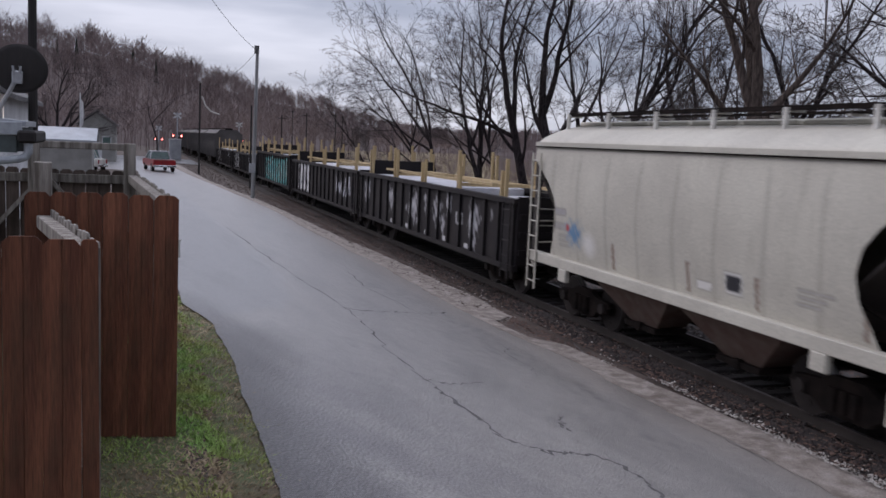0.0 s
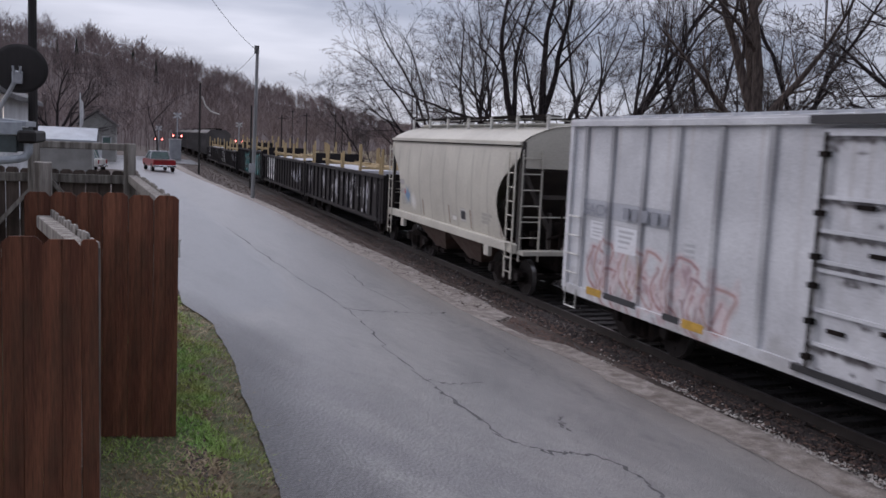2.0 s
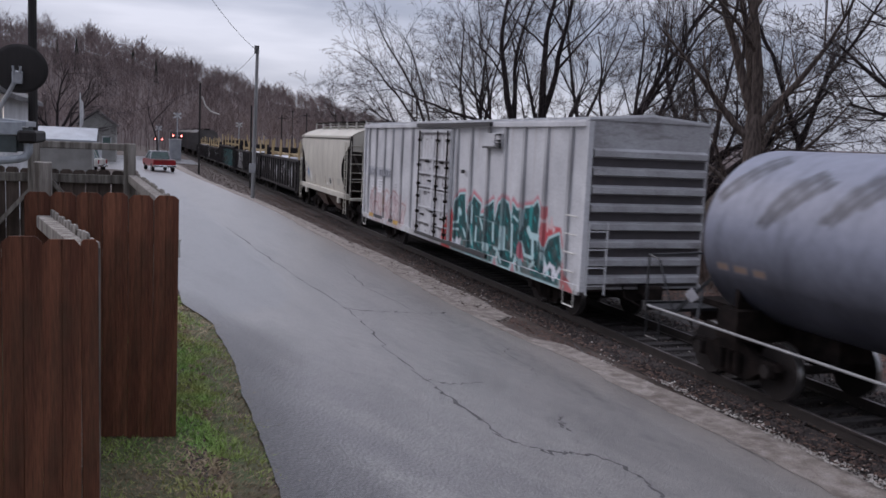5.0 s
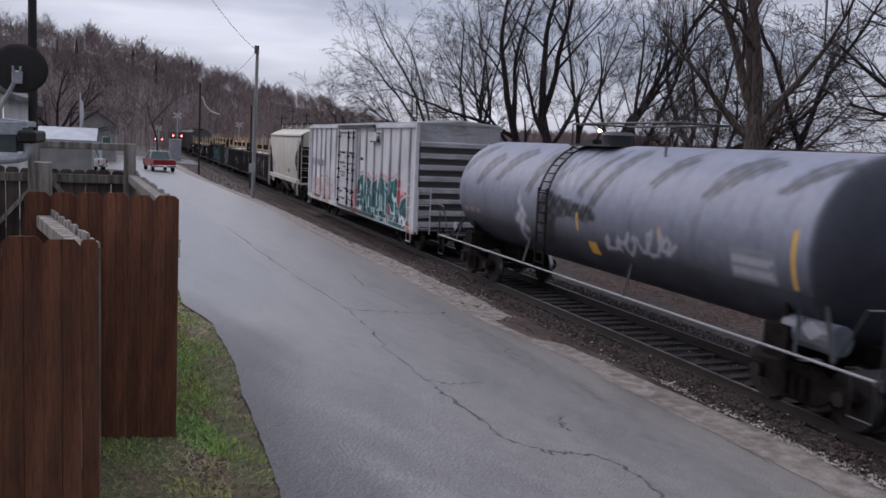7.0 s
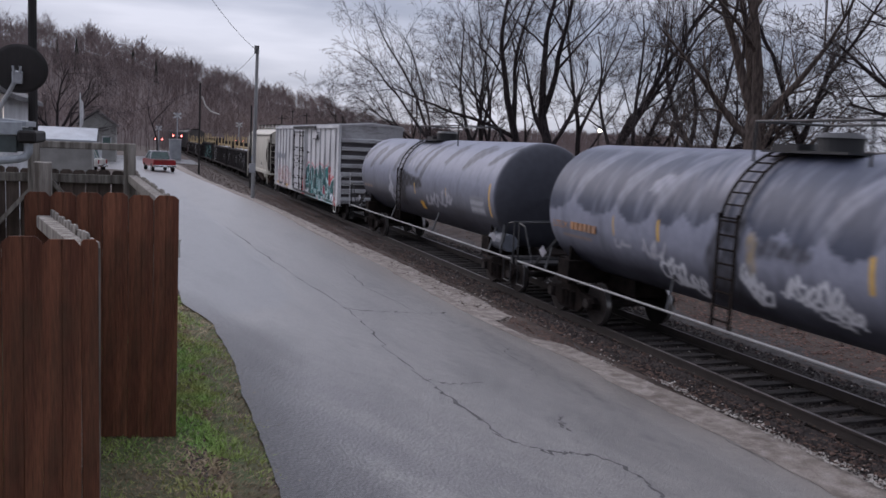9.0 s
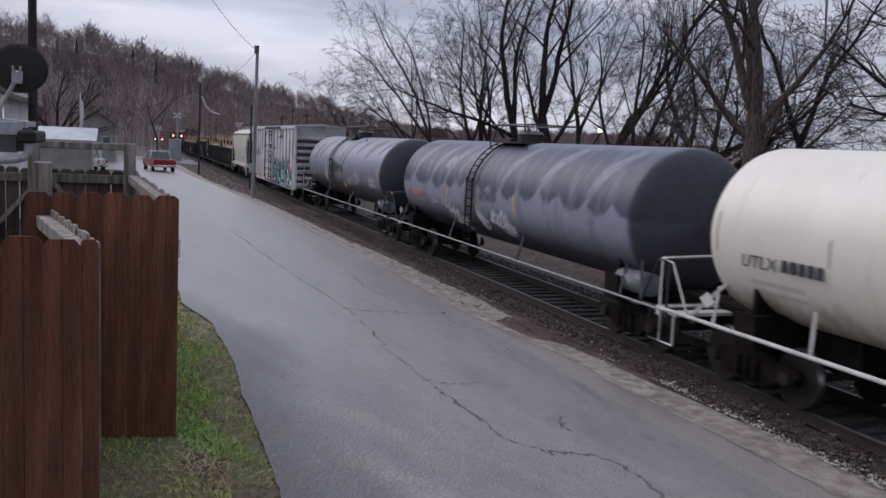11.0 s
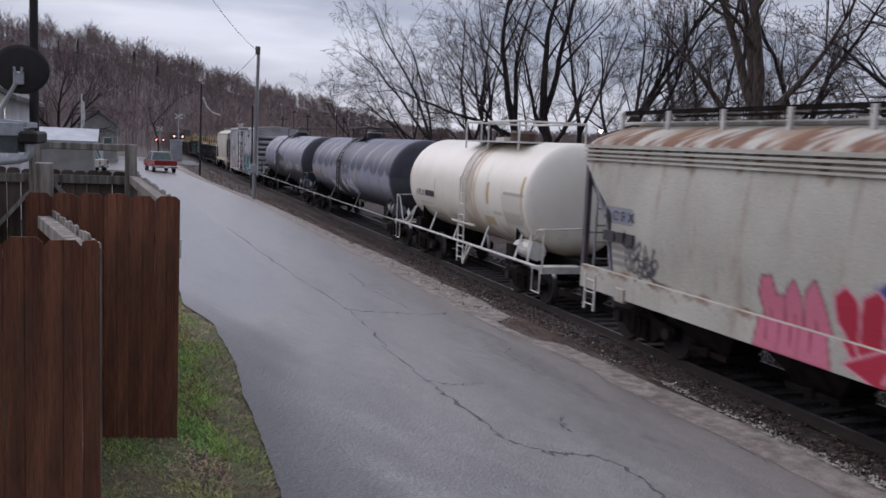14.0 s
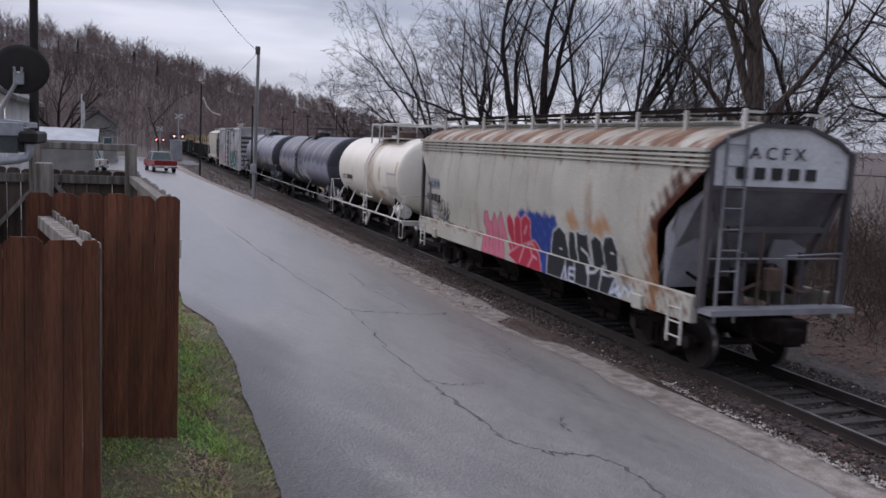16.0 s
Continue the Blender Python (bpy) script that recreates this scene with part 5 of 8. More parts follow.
    for z in (1.28, 1.75, 2.30, 2.42, 2.84, 3.30, 4.15):
        part("door_bar", boxes((-1.645, -1.61, door0 + 0.05, door1 - 0.05, z, z + 0.05)), "boxp", door)
    bm = B()
    for y in (door0 + 0.14, door0 + 1.05, door1 - 0.14):
        rod(bm, [(-1.66, y, 0.95), (-1.66, y, 4.2)], 0.026, 8)
        for z in (1.1, 1.6, 2.1, 2.5, 3.1, 3.9):
            box(bm, -1.70, -1.61, y - 0.07, y + 0.07, z - 0.04, z + 0.04)
    for a, b in ((0.3, 1.2), (0.9, 1.0), (1.3, 1.35), (1.6, 2.3), (2.2, 1.2), (0.5, 2.9), (1.9, 2.9)):
        box(bm, -1.65, -1.62, door0 + a, door0 + a + 0.32, 0.3 + b, 0.36 + b)
    part("locking_rod", bm, "under", door)
    part("door_track", boxes((-1.67, -1.50, -4.2, door1 + 0.2, 4.31, 4.43), (-1.62, -1.5, -4.2, door1 + 0.2, 0.83, 0.93)), "blackp", car)
    part("door_stop", boxes((-1.62, -1.53, -2.2, -2.1, 3.0, 3.1), (-1.6, -1.54, -4.55, -4.4, 3.75, 4.1)), "blackp", car)
    part("side_plate", boxes((-1.60, -1.5, -4.80, -3.75, 3.79, 4.14), bev=0.01), "boxp", car)
    part("side_bracket", boxes((-1.65, -1.58, -4.84, -3.72, 3.75, 3.80), (-1.65, -1.58, -4.84, -4.62, 3.80, 3.90), (-1.65, -1.60, -4.84, -4.68, 3.92, 3.98), (-1.65, -1.60, -4.84, -4.6, 4.08, 4.13)), "blackp", car)
    text("marking", "GACX", 0.34, on_side(-1.56, 8.55, 2.50), "greyink", car, 1.1)
    bm = B()
    for k in range(5):
        box(bm, -1.56, -1.535, 6.75 - k * 0.33, 6.95 - k * 0.33, 2.52, 2.74)
    part("number_bar", bm, "greyink", car)
    part("sill_mark", boxes((-1.556, -1.54, 7.6, 8.2, 0.85, 1.0), (-1.556, -1.54, 4.2, 4.8, 0.85, 1.0)), "yellow", car)
    part("sill_mark", boxes((-1.556, -1.54, 6.3, 7.5, 0.87, 0.99), (-1.556, -1.54, 4.9, 5.4, 0.87, 0.99)), "ink", car)
    truck(car, half - 2.4)
    truck(car, -half + 2.4)
    couplers(car, half)


def tank(s, half, kind):
    """A tank wagon: dished barrel, saddle frame, dome platform, ladders, rails."""
    white = kind == "white"
    R, zc = (1.43, 2.56) if white else (1.45, 2.50)
    body = half - 1.15 if not white else half - 0.9
    label = {"white": "cream-white tank wagon with rust stains and white railings", "plain": "blue-grey tank wagon with worn dark patches", "scallop": "blue-grey tank wagon with scalloped dark top and white tags"}[kind]
    car = railcar("tank_car", s, label, "tank wagon")
    # barrel with dished heads, as rings
    ys = list(np.linspace(-body + 0.45, body - 0.45, int(2 * body / 0.05)))
    cap = [(math.cos(a), math.sin(a)) for a in np.linspace(0, math.pi / 2, 12)[1:]]
    rings = [(-body + 0.45 - 0.45 * sn, R * max(cs, 0.002) ** 0.75) for cs, sn in cap[::-1]] + [(y, R) for y in ys] + [(body - 0.45 + 0.45 * sn, R * max(cs, 0.002) ** 0.75) for cs, sn in cap]
    na = 140
    an = np.linspace(0, 2 * math.pi, na + 1)
    gy = np.array([r[0] for r in rings])[:, None] + 0 * an
    rr = np.array([r[1] for r in rings])[:, None]
    gx, gzz = -rr * np.sin(an), zc + rr * np.cos(an)
    moved = {"white": 0.3, "plain": 0.0, "scallop": 0.0}[kind]
    p = Paint(-gy - moved, gzz)
    u, v = p.u, p.v
    arc = np.where(an > math.pi, 2 * math.pi - an, an)[None] * R + 0 * gy
    near_side = (gx < 0).astype(float)
    if white:
        p.put(np.clip(1 - np.abs(u - 0.45) / 0.8, 0, 1) * np.clip(0.55 + 0.6 * fuzz(u, v, 2, 2), 0, 1) * np.clip((arc - 0.2) / 0.5, 0, 1), (0.36, 0.235, 0.12), 0.75)
        for a in (0.1, 0.75, 1.0):
            p.put(np.clip(1 - np.abs(u - a - 0.02 * np.sin(v * 5)) / 0.08, 0, 1), (0.36, 0.20, 0.08), 0.65)
        p.put(np.clip((1.8 - v) * 1.2 + 0.4 * fuzz(u, v, 1.5, 4), 0, 0.7), (0.30, 0.23, 0.15))
        for a, b, c in ((4.2, 0.07, 0.9), (2.0, 0.06, 0.35)):
            p.put(((np.abs(u - a) < b) & (np.abs(v - 2.55) < c / 2 + 0.1)).astype(float) * near_side, (0.42, 0.27, 0.06))
        p.patch(-4.95, -4.88, 2.3, 2.9, (0.40, 0.27, 0.08), 0.8)
        p.patch(-2.45, -2.38, 2.35, 2.75, (0.3, 0.25, 0.2), 0.9)
        p.patch(1.5, 2.2, 1.7, 1.9, (0.46, 0.36, 0.16), 0.9)
        p.patch(3.0, 4.3, 1.80, 2.60, (0.50, 0.475, 0.41), 0.7)
        for k in range(12):
            p.patch(3.05, 4.25 - 0.1 * (k % 3), 2.50 - k * 0.058, 2.525 - k * 0.058, (0.33, 0.31, 0.28), 0.6)
        p.patch(3.1, 4.35, 2.56, 2.66, (0.25, 0.24, 0.23), 0.9)
        for k in range(3):
            p.patch(2.3, 2.9, 2.12 - k * 0.08, 2.15 - k * 0.08, (0.3, 0.3, 0.3), 0.6)
            p.patch(-4.2, -3.0, 1.86 - k * 0.08, 1.89 - k * 0.08, (0.4, 0.38, 0.35), 0.6)
    else:
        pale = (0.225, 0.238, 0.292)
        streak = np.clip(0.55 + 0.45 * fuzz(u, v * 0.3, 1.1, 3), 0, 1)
        leaf = Paint(u, arc)

        def worn(pts, col, alpha=0.95, edge=0.07):
            p.put(leaf.soft(leaf.reach(pts) - 0.05 * fuzz(u, arc, 4, 1), 0.03, edge) * near_side, col, alpha)

        def mark(a, v0, v1, w=0.045):
            p.put(((np.abs(u - a) < w) & (v > v0) & (v < v1)).astype(float) * near_side, (0.60, 0.36, 0.07), 0.9)

        if kind == "plain":
            # pale coat fades out downwards: the underside's shade is in the colour
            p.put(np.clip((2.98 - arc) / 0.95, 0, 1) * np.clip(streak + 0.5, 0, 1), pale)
            dark = (0.075, 0.077, 0.092)
            for a, t0, b, t1, w in ((-6.9, 1.6, -6.3, 0.8, 0.3), (-5.7, 1.95, -5.1, 1.2, 0.42), (-4.45, 1.8, -3.6, 0.9, 0.5), (-2.45, 2.0, -1.9, 0.9, 0.34), (2.75, 1.5, 3.2, 0.85, 0.3), (4.45, 1.62, 5.2, 0.85, 0.55), (6.2, 1.4, 6.8, 0.8, 0.35), (0.75, 2.1, 1.5, 0.7, 0.22), (0.15, 1.9, 0.75, 0.8, 0.10), (-0.9, 1.6, -0.4, 0.8, 0.12)):
                worn([(a - 0.12, t0), (a + 0.1, t0 + 0.05), (b + w, t1), (b, t1 - 0.25), (b - w * 0.9, t1 + 0.05)], dark)
            # pale run-off and black spill round the ladder
            p.put(np.clip(1.2 - np.abs(u + 0.75) / 0.8 + 0.6 * fuzz(u, v, 2.5, 6), 0, 1) * np.clip((1.9 - arc) / 0.2, 0, 1) * np.clip(fuzz(u * 2.0, v * 0.4, 2.4, 1) * 1.5 + 0.25, 0, 1) * near_side, (0.40, 0.41, 0.46), 0.7)
            worn([(-1.75, 2.1), (-1.3, 1.95), (-0.6, 2.08), (0.2, 2.15), (0.75, 2.2), (0.95, 2.38), (0.4, 2.46), (-0.3, 2.40), (-0.9, 2.5), (-1.3, 3.2), (-1.8, 3.3)], (0.018, 0.018, 0.022), 1.0, 0.06)
            for q in ([(-2.9, 2.2), (-2.6, 2.6), (-2.9, 2.9), (-3.1, 3.3)], [(-2.7, 2.5), (-3.1, 2.8)], [(-3.0, 2.7), (-2.6, 3.0)]):
                p.put(np.clip((0.16 - near_line(u, arc, q)) / 0.2 + 0.5 * fuzz(u, v, 5, 3), 0, 0.85) * near_side, (0.48, 0.49, 0.54))
            p.patch(0.46, 0.84, 1.60, 1.88, (0.62, 0.33, 0.05))
            mark(0.14, 2.06, 2.47)
            mark(3.32, 2.2, 2.5)
            p.put(((np.abs(u - 6.79) < 0.07) & (v > 1.91) & (v < 2.79)).astype(float) * near_side, (0.64, 0.36, 0.06))
            for k in range(3):
                p.patch(-6.8 + 0.45 * k, -6.5 + 0.45 * k, 1.97, 2.10, (0.30, 0.20, 0.14), 0.7)
            for a, b, w in ((1.15, 2.0, 0.34), (1.9, 2.06, 0.26), (2.6, 2.12, 0.34), (3.2, 2.16, 0.2)):
                scrawl(p, a, a + w * 1.9, b, b, 0.22, 2, 0.03, (0.34, 0.34, 0.38))
            p.patch(5.34, 6.42, 1.92, 2.42, (0.20, 0.205, 0.23), 0.8)
            for k in range(5):
                p.patch(5.38, 6.38 - 0.05 * (k % 3), 1.96 + 0.09 * k, 2.01 + 0.09 * k, (0.36, 0.37, 0.40), 0.75)
        else:
            # same fade here, shading the belly of the barrel by colour
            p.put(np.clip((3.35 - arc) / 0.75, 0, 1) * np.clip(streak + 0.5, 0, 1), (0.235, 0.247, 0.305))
            # dark worn cap that ends in hanging lobes, with pale gaps running up between them
            cusps = np.array([-7.95, -6.35, -4.55, -3.2, -2.3, -1.5, -0.6, 0.25, 1.05, 2.15, 3.3, 4.4, 5.7, 6.8])
            near_cusp = np.min(np.abs(u[..., None] - cusps), -1)
            edge = 1.98 + 0.36 * (1 - np.exp(-near_cusp / 0.30)) + 0.05 * np.sin(u * 1.3) + 0.035 * fuzz(u, v, 3, 1) + 0.03 * np.abs(np.sin(u * 9))
            p.put(np.clip((edge - arc) / 0.05, 0, 1) * np.clip((arc - 0.2) / 0.5, 0.5, 1) * np.clip(1.0 + 0.5 * fuzz(u, v * 0.4, 1.4, 8), 0, 1), (0.060, 0.068, 0.096), 0.97)
            for a in (-6.35, -4.55, -3.2, 1.05, 3.3, 5.7):
                worn([(a - 0.04, 2.1), (a + 0.06, 2.1), (a + 0.35, 1.6), (a + 1.0, 0.7), (a + 0.75, 0.6), (a + 0.12, 1.5)], (0.24, 0.246, 0.29), 0.8, 0.16)
            worn([(-3.55, 1.62), (-3.3, 1.66), (-3.0, 1.3), (-3.2, 1.28), (-3.5, 1.45)], (0.27, 0.276, 0.32), 0.85)
            worn([(-1.72, 3.6), (-1.55, 2.6), (-1.15, 2.0), (-0.62, 1.98), (-0.8, 2.6), (-0.85, 3.6)], (0.020, 0.019, 0.021), 0.93, 0.16)
            worn([(-0.5, 2.25), (0.3, 2.24), (0.85, 2.3), (0.7, 2.42), (0.1, 2.40), (-0.5, 2.5)], (0.04, 0.04, 0.047), 0.9, 0.12)
            worn([(-0.5, 2.2), (-0.36, 2.2), (-0.38, 2.75), (-0.5, 2.8)], (0.40, 0.31, 0.19), 0.7, 0.1)
            p.put(np.clip(0.9 - np.abs(u + 1.3) / 0.9 + 0.8 * fuzz(u * 1.5, v * 0.5, 2.5, 5), 0, 0.8) * np.clip((1.7 - arc) / 0.4, 0, 1), (0.25, 0.25, 0.29))
            mark(-8.1, 1.93, 2.78, 0.06)
            mark(-4.6, 2.16, 2.55)
            mark(-3.02, 2.23, 2.58)
            mark(1.98, 2.1, 2.58)
            p.patch(-6.9, -5.6, 1.92, 1.97, (0.30, 0.19, 0.12), 0.6)
            p.patch(-6.9, -5.3, 1.82, 1.86, (0.30, 0.19, 0.12), 0.5)
            chalk = (0.66, 0.67, 0.71)
            scrawl(p, -4.7, -4.0, 2.02, 2.0, 0.12, 2, 0.022, (0.38, 0.38, 0.42))
            scrawl(p, -3.7, -2.9, 1.98, 2.0, 0.20, 2, 0.026, (0.42, 0.42, 0.46))
            scrawl(p, -3.0, -2.5, 1.9, 1.85, 0.10, 2, 0.022, chalk)
            scrawl(p, -3.1, -2.0, 1.72, 1.55, 0.20, 5, 0.024, chalk)
            scrawl(p, -2.7, -2.0, 1.56, 1.45, 0.12, 4, 0.03, chalk)
            scrawl(p, -0.7, -0.45, 2.0, 1.55, 0.18, 4, 0.024, chalk)
            scrawl(p, -0.6, -0.1, 1.75, 1.7, 0.20, 3, 0.024, chalk)
            scrawl(p, 0.25, 1.3, 1.88, 1.84, 0.26, 5, 0.026, chalk)
            scrawl(p, 1.1, 1.8, 1.72, 1.66, 0.13, 4, 0.024, chalk)
            p.stroke([(0.85, 1.58), (1.4, 1.48)], 0.03, chalk, 0.8)
    # dished heads coloured darker, for the shade on the wagon's ends
    if not white:
        p.put(np.clip((np.abs(gy) - body + 0.42) / 0.05, 0, 1), (0.040, 0.041, 0.050), 0.9)
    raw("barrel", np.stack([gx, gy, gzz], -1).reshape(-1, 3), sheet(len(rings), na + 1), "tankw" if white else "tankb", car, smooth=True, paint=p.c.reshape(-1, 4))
    steel = "whitep" if white else "blackp"
    # frame: stub sills, bolsters, saddle, edge walkway rail
    part("stub_sill", boxes((-0.32, 0.32, -half, -half + 3.6, 0.72, 1.15), (-0.32, 0.32, half - 3.6, half, 0.72, 1.15)), "under", car)
    bm = B()
    for e in (-1, 1):
        box(bm, -1.35, 1.35, e * (half - 2.2) - 0.25, e * (half - 2.2) + 0.25, 0.85, 1.35)
        plate(bm, [(-1.2, e * (half - 2.2) - 0.04, 1.3), (-1.18, e * (half - 2.2) - 0.04, 1.85), (1.18, e * (half - 2.2) - 0.04, 1.85), (1.2, e * (half - 2.2) - 0.04, 1.3)], (0, 0.08, 0))
    part("saddle", bm, "under", car)
    bm = B()
    for sx in (-1, 1):
        if white:
            rod(bm, [(sx * 1.5, -half + 0.1, 1.05), (sx * 1.5, half - 0.1, 1.05)], 0.035, 8)
        else:
            rod(bm, [(sx * 1.5, -half + 0.1, 1.02), (sx * 1.5, half - 0.1, 1.02)], 0.024, 8)
    part("side_rail", bm, steel if white else "polew", car)
    bm = B()
    for y in np.linspace(-half + 1.6, half - 1.6, 5 if white else 4):
        for sx in (-1, 1):
            bar(bm, (sx * 1.5, y, 1.02), (sx * 1.15, y + 0.35, 1.62), 0.045)
    part("strut", bm, steel, car)
    for e in (-1, 1):
        part("end_platform", boxes((-1.5, 1.5, e * (half - 0.3) - 0.3, e * (half - 0.3) + 0.3, 0.98, 1.04), (-1.52, 1.52, e * half - 0.06, e * half + 0.02, 0.92, 1.08)), steel, car)
        bm = B()
        rod(bm, [(-1.48, e * (half - 0.02), 1.0), (-1.48, e * (half - 0.02), 1.95), (-0.3, e * (half - 0.02), 1.98)], 0.025, 8)
        rod(bm, [(-1.48, e * (half - 0.9), 1.0), (-1.48, e * (half - 0.35), 1.9), (-1.48, e * (half - 0.05), 1.95)], 0.02, 6)
        rod(bm, [(1.48, e * (half - 0.02), 1.0), (1.48, e * (half - 0.02), 1.95), (0.3, e * (half - 0.02), 1.98)], 0.025, 8)
        bar(bm, (-1.45, e * (half - 0.9), 1.05), (-1.1, e * (half - 1.5), 1.8), 0.06)
        part("end_railing", bm, steel, car)
        bm = B()
        stirrup(bm, -1.5, e * (half - 0.3), 0.42, 0.45, 1.0, 0.022)
        part("stirrup_step", bm, steel, car)
        bm = B()
        for sx in (-1, 1):
            plate(bm, [(sx * 1.46, e * (half - 1.35), 1.28), (sx * 1.46, e * (half - 1.15), 1.42), (sx * 1.46, e * (half - 1.35), 1.56), (sx * 1.46, e * (half - 1.55), 1.42)], (0.01, 0, 0))
        part("placard", bm, "slopegrey" if not white else "whitep", car)
    bm = B()
    rod(bm, [(-1.05, -half + 1.2, 1.28), (-1.05, -half + 1.3, 1.28), (-1.05, -half + 2.1, 1.28), (-1.05, -half + 2.2, 1.28)], 0.23, 16)
    part("air_reservoir", bm, "whitep" if white else "reservoir", car)
    # dome platform
    py = {"white": -1.04, "plain": 1.05, "scallop": 0.55}[kind]
    top = zc + R
    bm = B()
    rungs = B()
    ladder(bm, -1.52, py + 0.15, py + 0.6, 0.45 if white else 1.05, 2.9, 0)
    ladder(rungs, -1.52, py + 0.15, py + 0.6, 0.45 if white else 1.05, 2.9, 8, 0.018, stile=False)
    pts = [(-(R + 0.08) * math.sin(a), zc + (R + 0.08) * math.cos(a)) for a in np.linspace(1.35, 0.35, 8)]
    for y in (py + 0.15, py + 0.6):
        for (xa, za), (xb, zb) in zip([(-1.52, 2.9)] + pts, pts):
            bar(bm, (xa, y, za), (xb, y, zb), 0.05, 0.03)
    for a, b in pts:
        rod(rungs, [(a, py + 0.15, b), (a, py + 0.6, b)], 0.016, 6)
    stiles = part("ladder", bm, steel if white else "under", car)
    part("rung", rungs, steel if white else "under", stiles)
    if white:
        bm = B()
        bar(bm, (-1.53, py - 0.7, 1.62), (-1.53, py + 1.1, 1.62), 0.05, 0.05)
        bar(bm, (-1.5, py - 0.2, 1.05), (-1.5, py + 0.15, 0.5), 0.06)
        bar(bm, (-1.5, py - 0.5, 1.05), (-1.5, py + 0.15, 0.45), 0.06)
        part("step_brace", bm, steel, car)
    plat = part("dome_platform", boxes((-1.0, 1.0, -3.2, 0.65, top - 0.05, top - 0.01)) if white else boxes((-0.75, 0.75, py - 1.2, py + 0.7, top - 0.04, top)), steel, car)
    bm = B()
    hz, w, y0, y1 = (0.52, 0.98, -3.2, 0.65) if white else (0.46, 0.72, py - 3.3, py + 0.6) if kind == "plain" else (0.46, 0.72, py - 1.6, py + 0.9)
    cs = [(-w, y0), (-w, y1), (w, y1), (w, y0)]
    for i, (a, b) in enumerate(cs):
        rod(bm, [(a, b, top - 0.25), (a, b, top + hz)], 0.03 if white else 0.022, 8)
        if not white or i != 0:
            c, d = cs[(i + 1) % 4]
            rod(bm, [(a, b, top + hz), (c, d, top + hz)], 0.03 if white else 0.022, 8)
    if white:
        rod(bm, [(-w, y0, top + hz), (-w, -1.1, top + hz), (-w, -1.1, top - 0.2)], 0.03, 8)
        rod(bm, [(-w, y1, top + hz), (-w, -0.55, top + hz), (-w, -0.55, top - 0.2)], 0.03, 8)
    part("railing", bm, steel, plat)
    bm = B()
    rod(bm, [(0, py - 0.25, top - 0.2), (0, py - 0.25, top + 0.22)], 0.36, 20)
    rod(bm, [(0, py - 0.25, top + 0.22), (0, py - 0.25, top + 0.30)], 0.40, 20, 0.30)
    part("dome", bm, "rusty" if white else "blackp", plat)
    bm = B()
    rod(bm, [(0, py + 0.65, top - 0.2), (0, py + 0.65, top + 0.12)], 0.25, 18)
    box(bm, -0.35, -0.2, py + 0.3, py + 0.9, top - 0.02, top + 0.1)
    part("manway", bm, "blackp" if not white else "whitep", plat)
    if kind == "scallop":
        text("marking", "UTLX", 0.22, on_side(-1.455, 7.2, 2.08), "rustmark", car, 1.25)
        bm = B()
        for k in range(6):
            box(bm, -1.455, -1.42, 5.3 + k * 0.19, 5.43 + k * 0.19, 2.09, 2.25)
        part("number_bar", bm, "rustmark", car)
    if white:
        text("marking", "UTLX", 0.28, on_side(-1.435, 3.95, 2.12), "ink", car, 1.15)
        part("number_bar", boxes((-1.435, -1.40, 2.95, 3.05, 2.14, 2.32), (-1.435, -1.40, 2.77, 2.87, 2.14, 2.32), (-1.435, -1.40, 2.59, 2.69, 2.14, 2.32), (-1.435, -1.40, 2.41, 2.51, 2.14, 2.32), (-1.435, -1.40, 2.23, 2.33, 2.14, 2.32)), "ink", car)
    truck(car, half - 2.0)
    truck(car, -half + 2.0)
    couplers(car, half - 0.2)


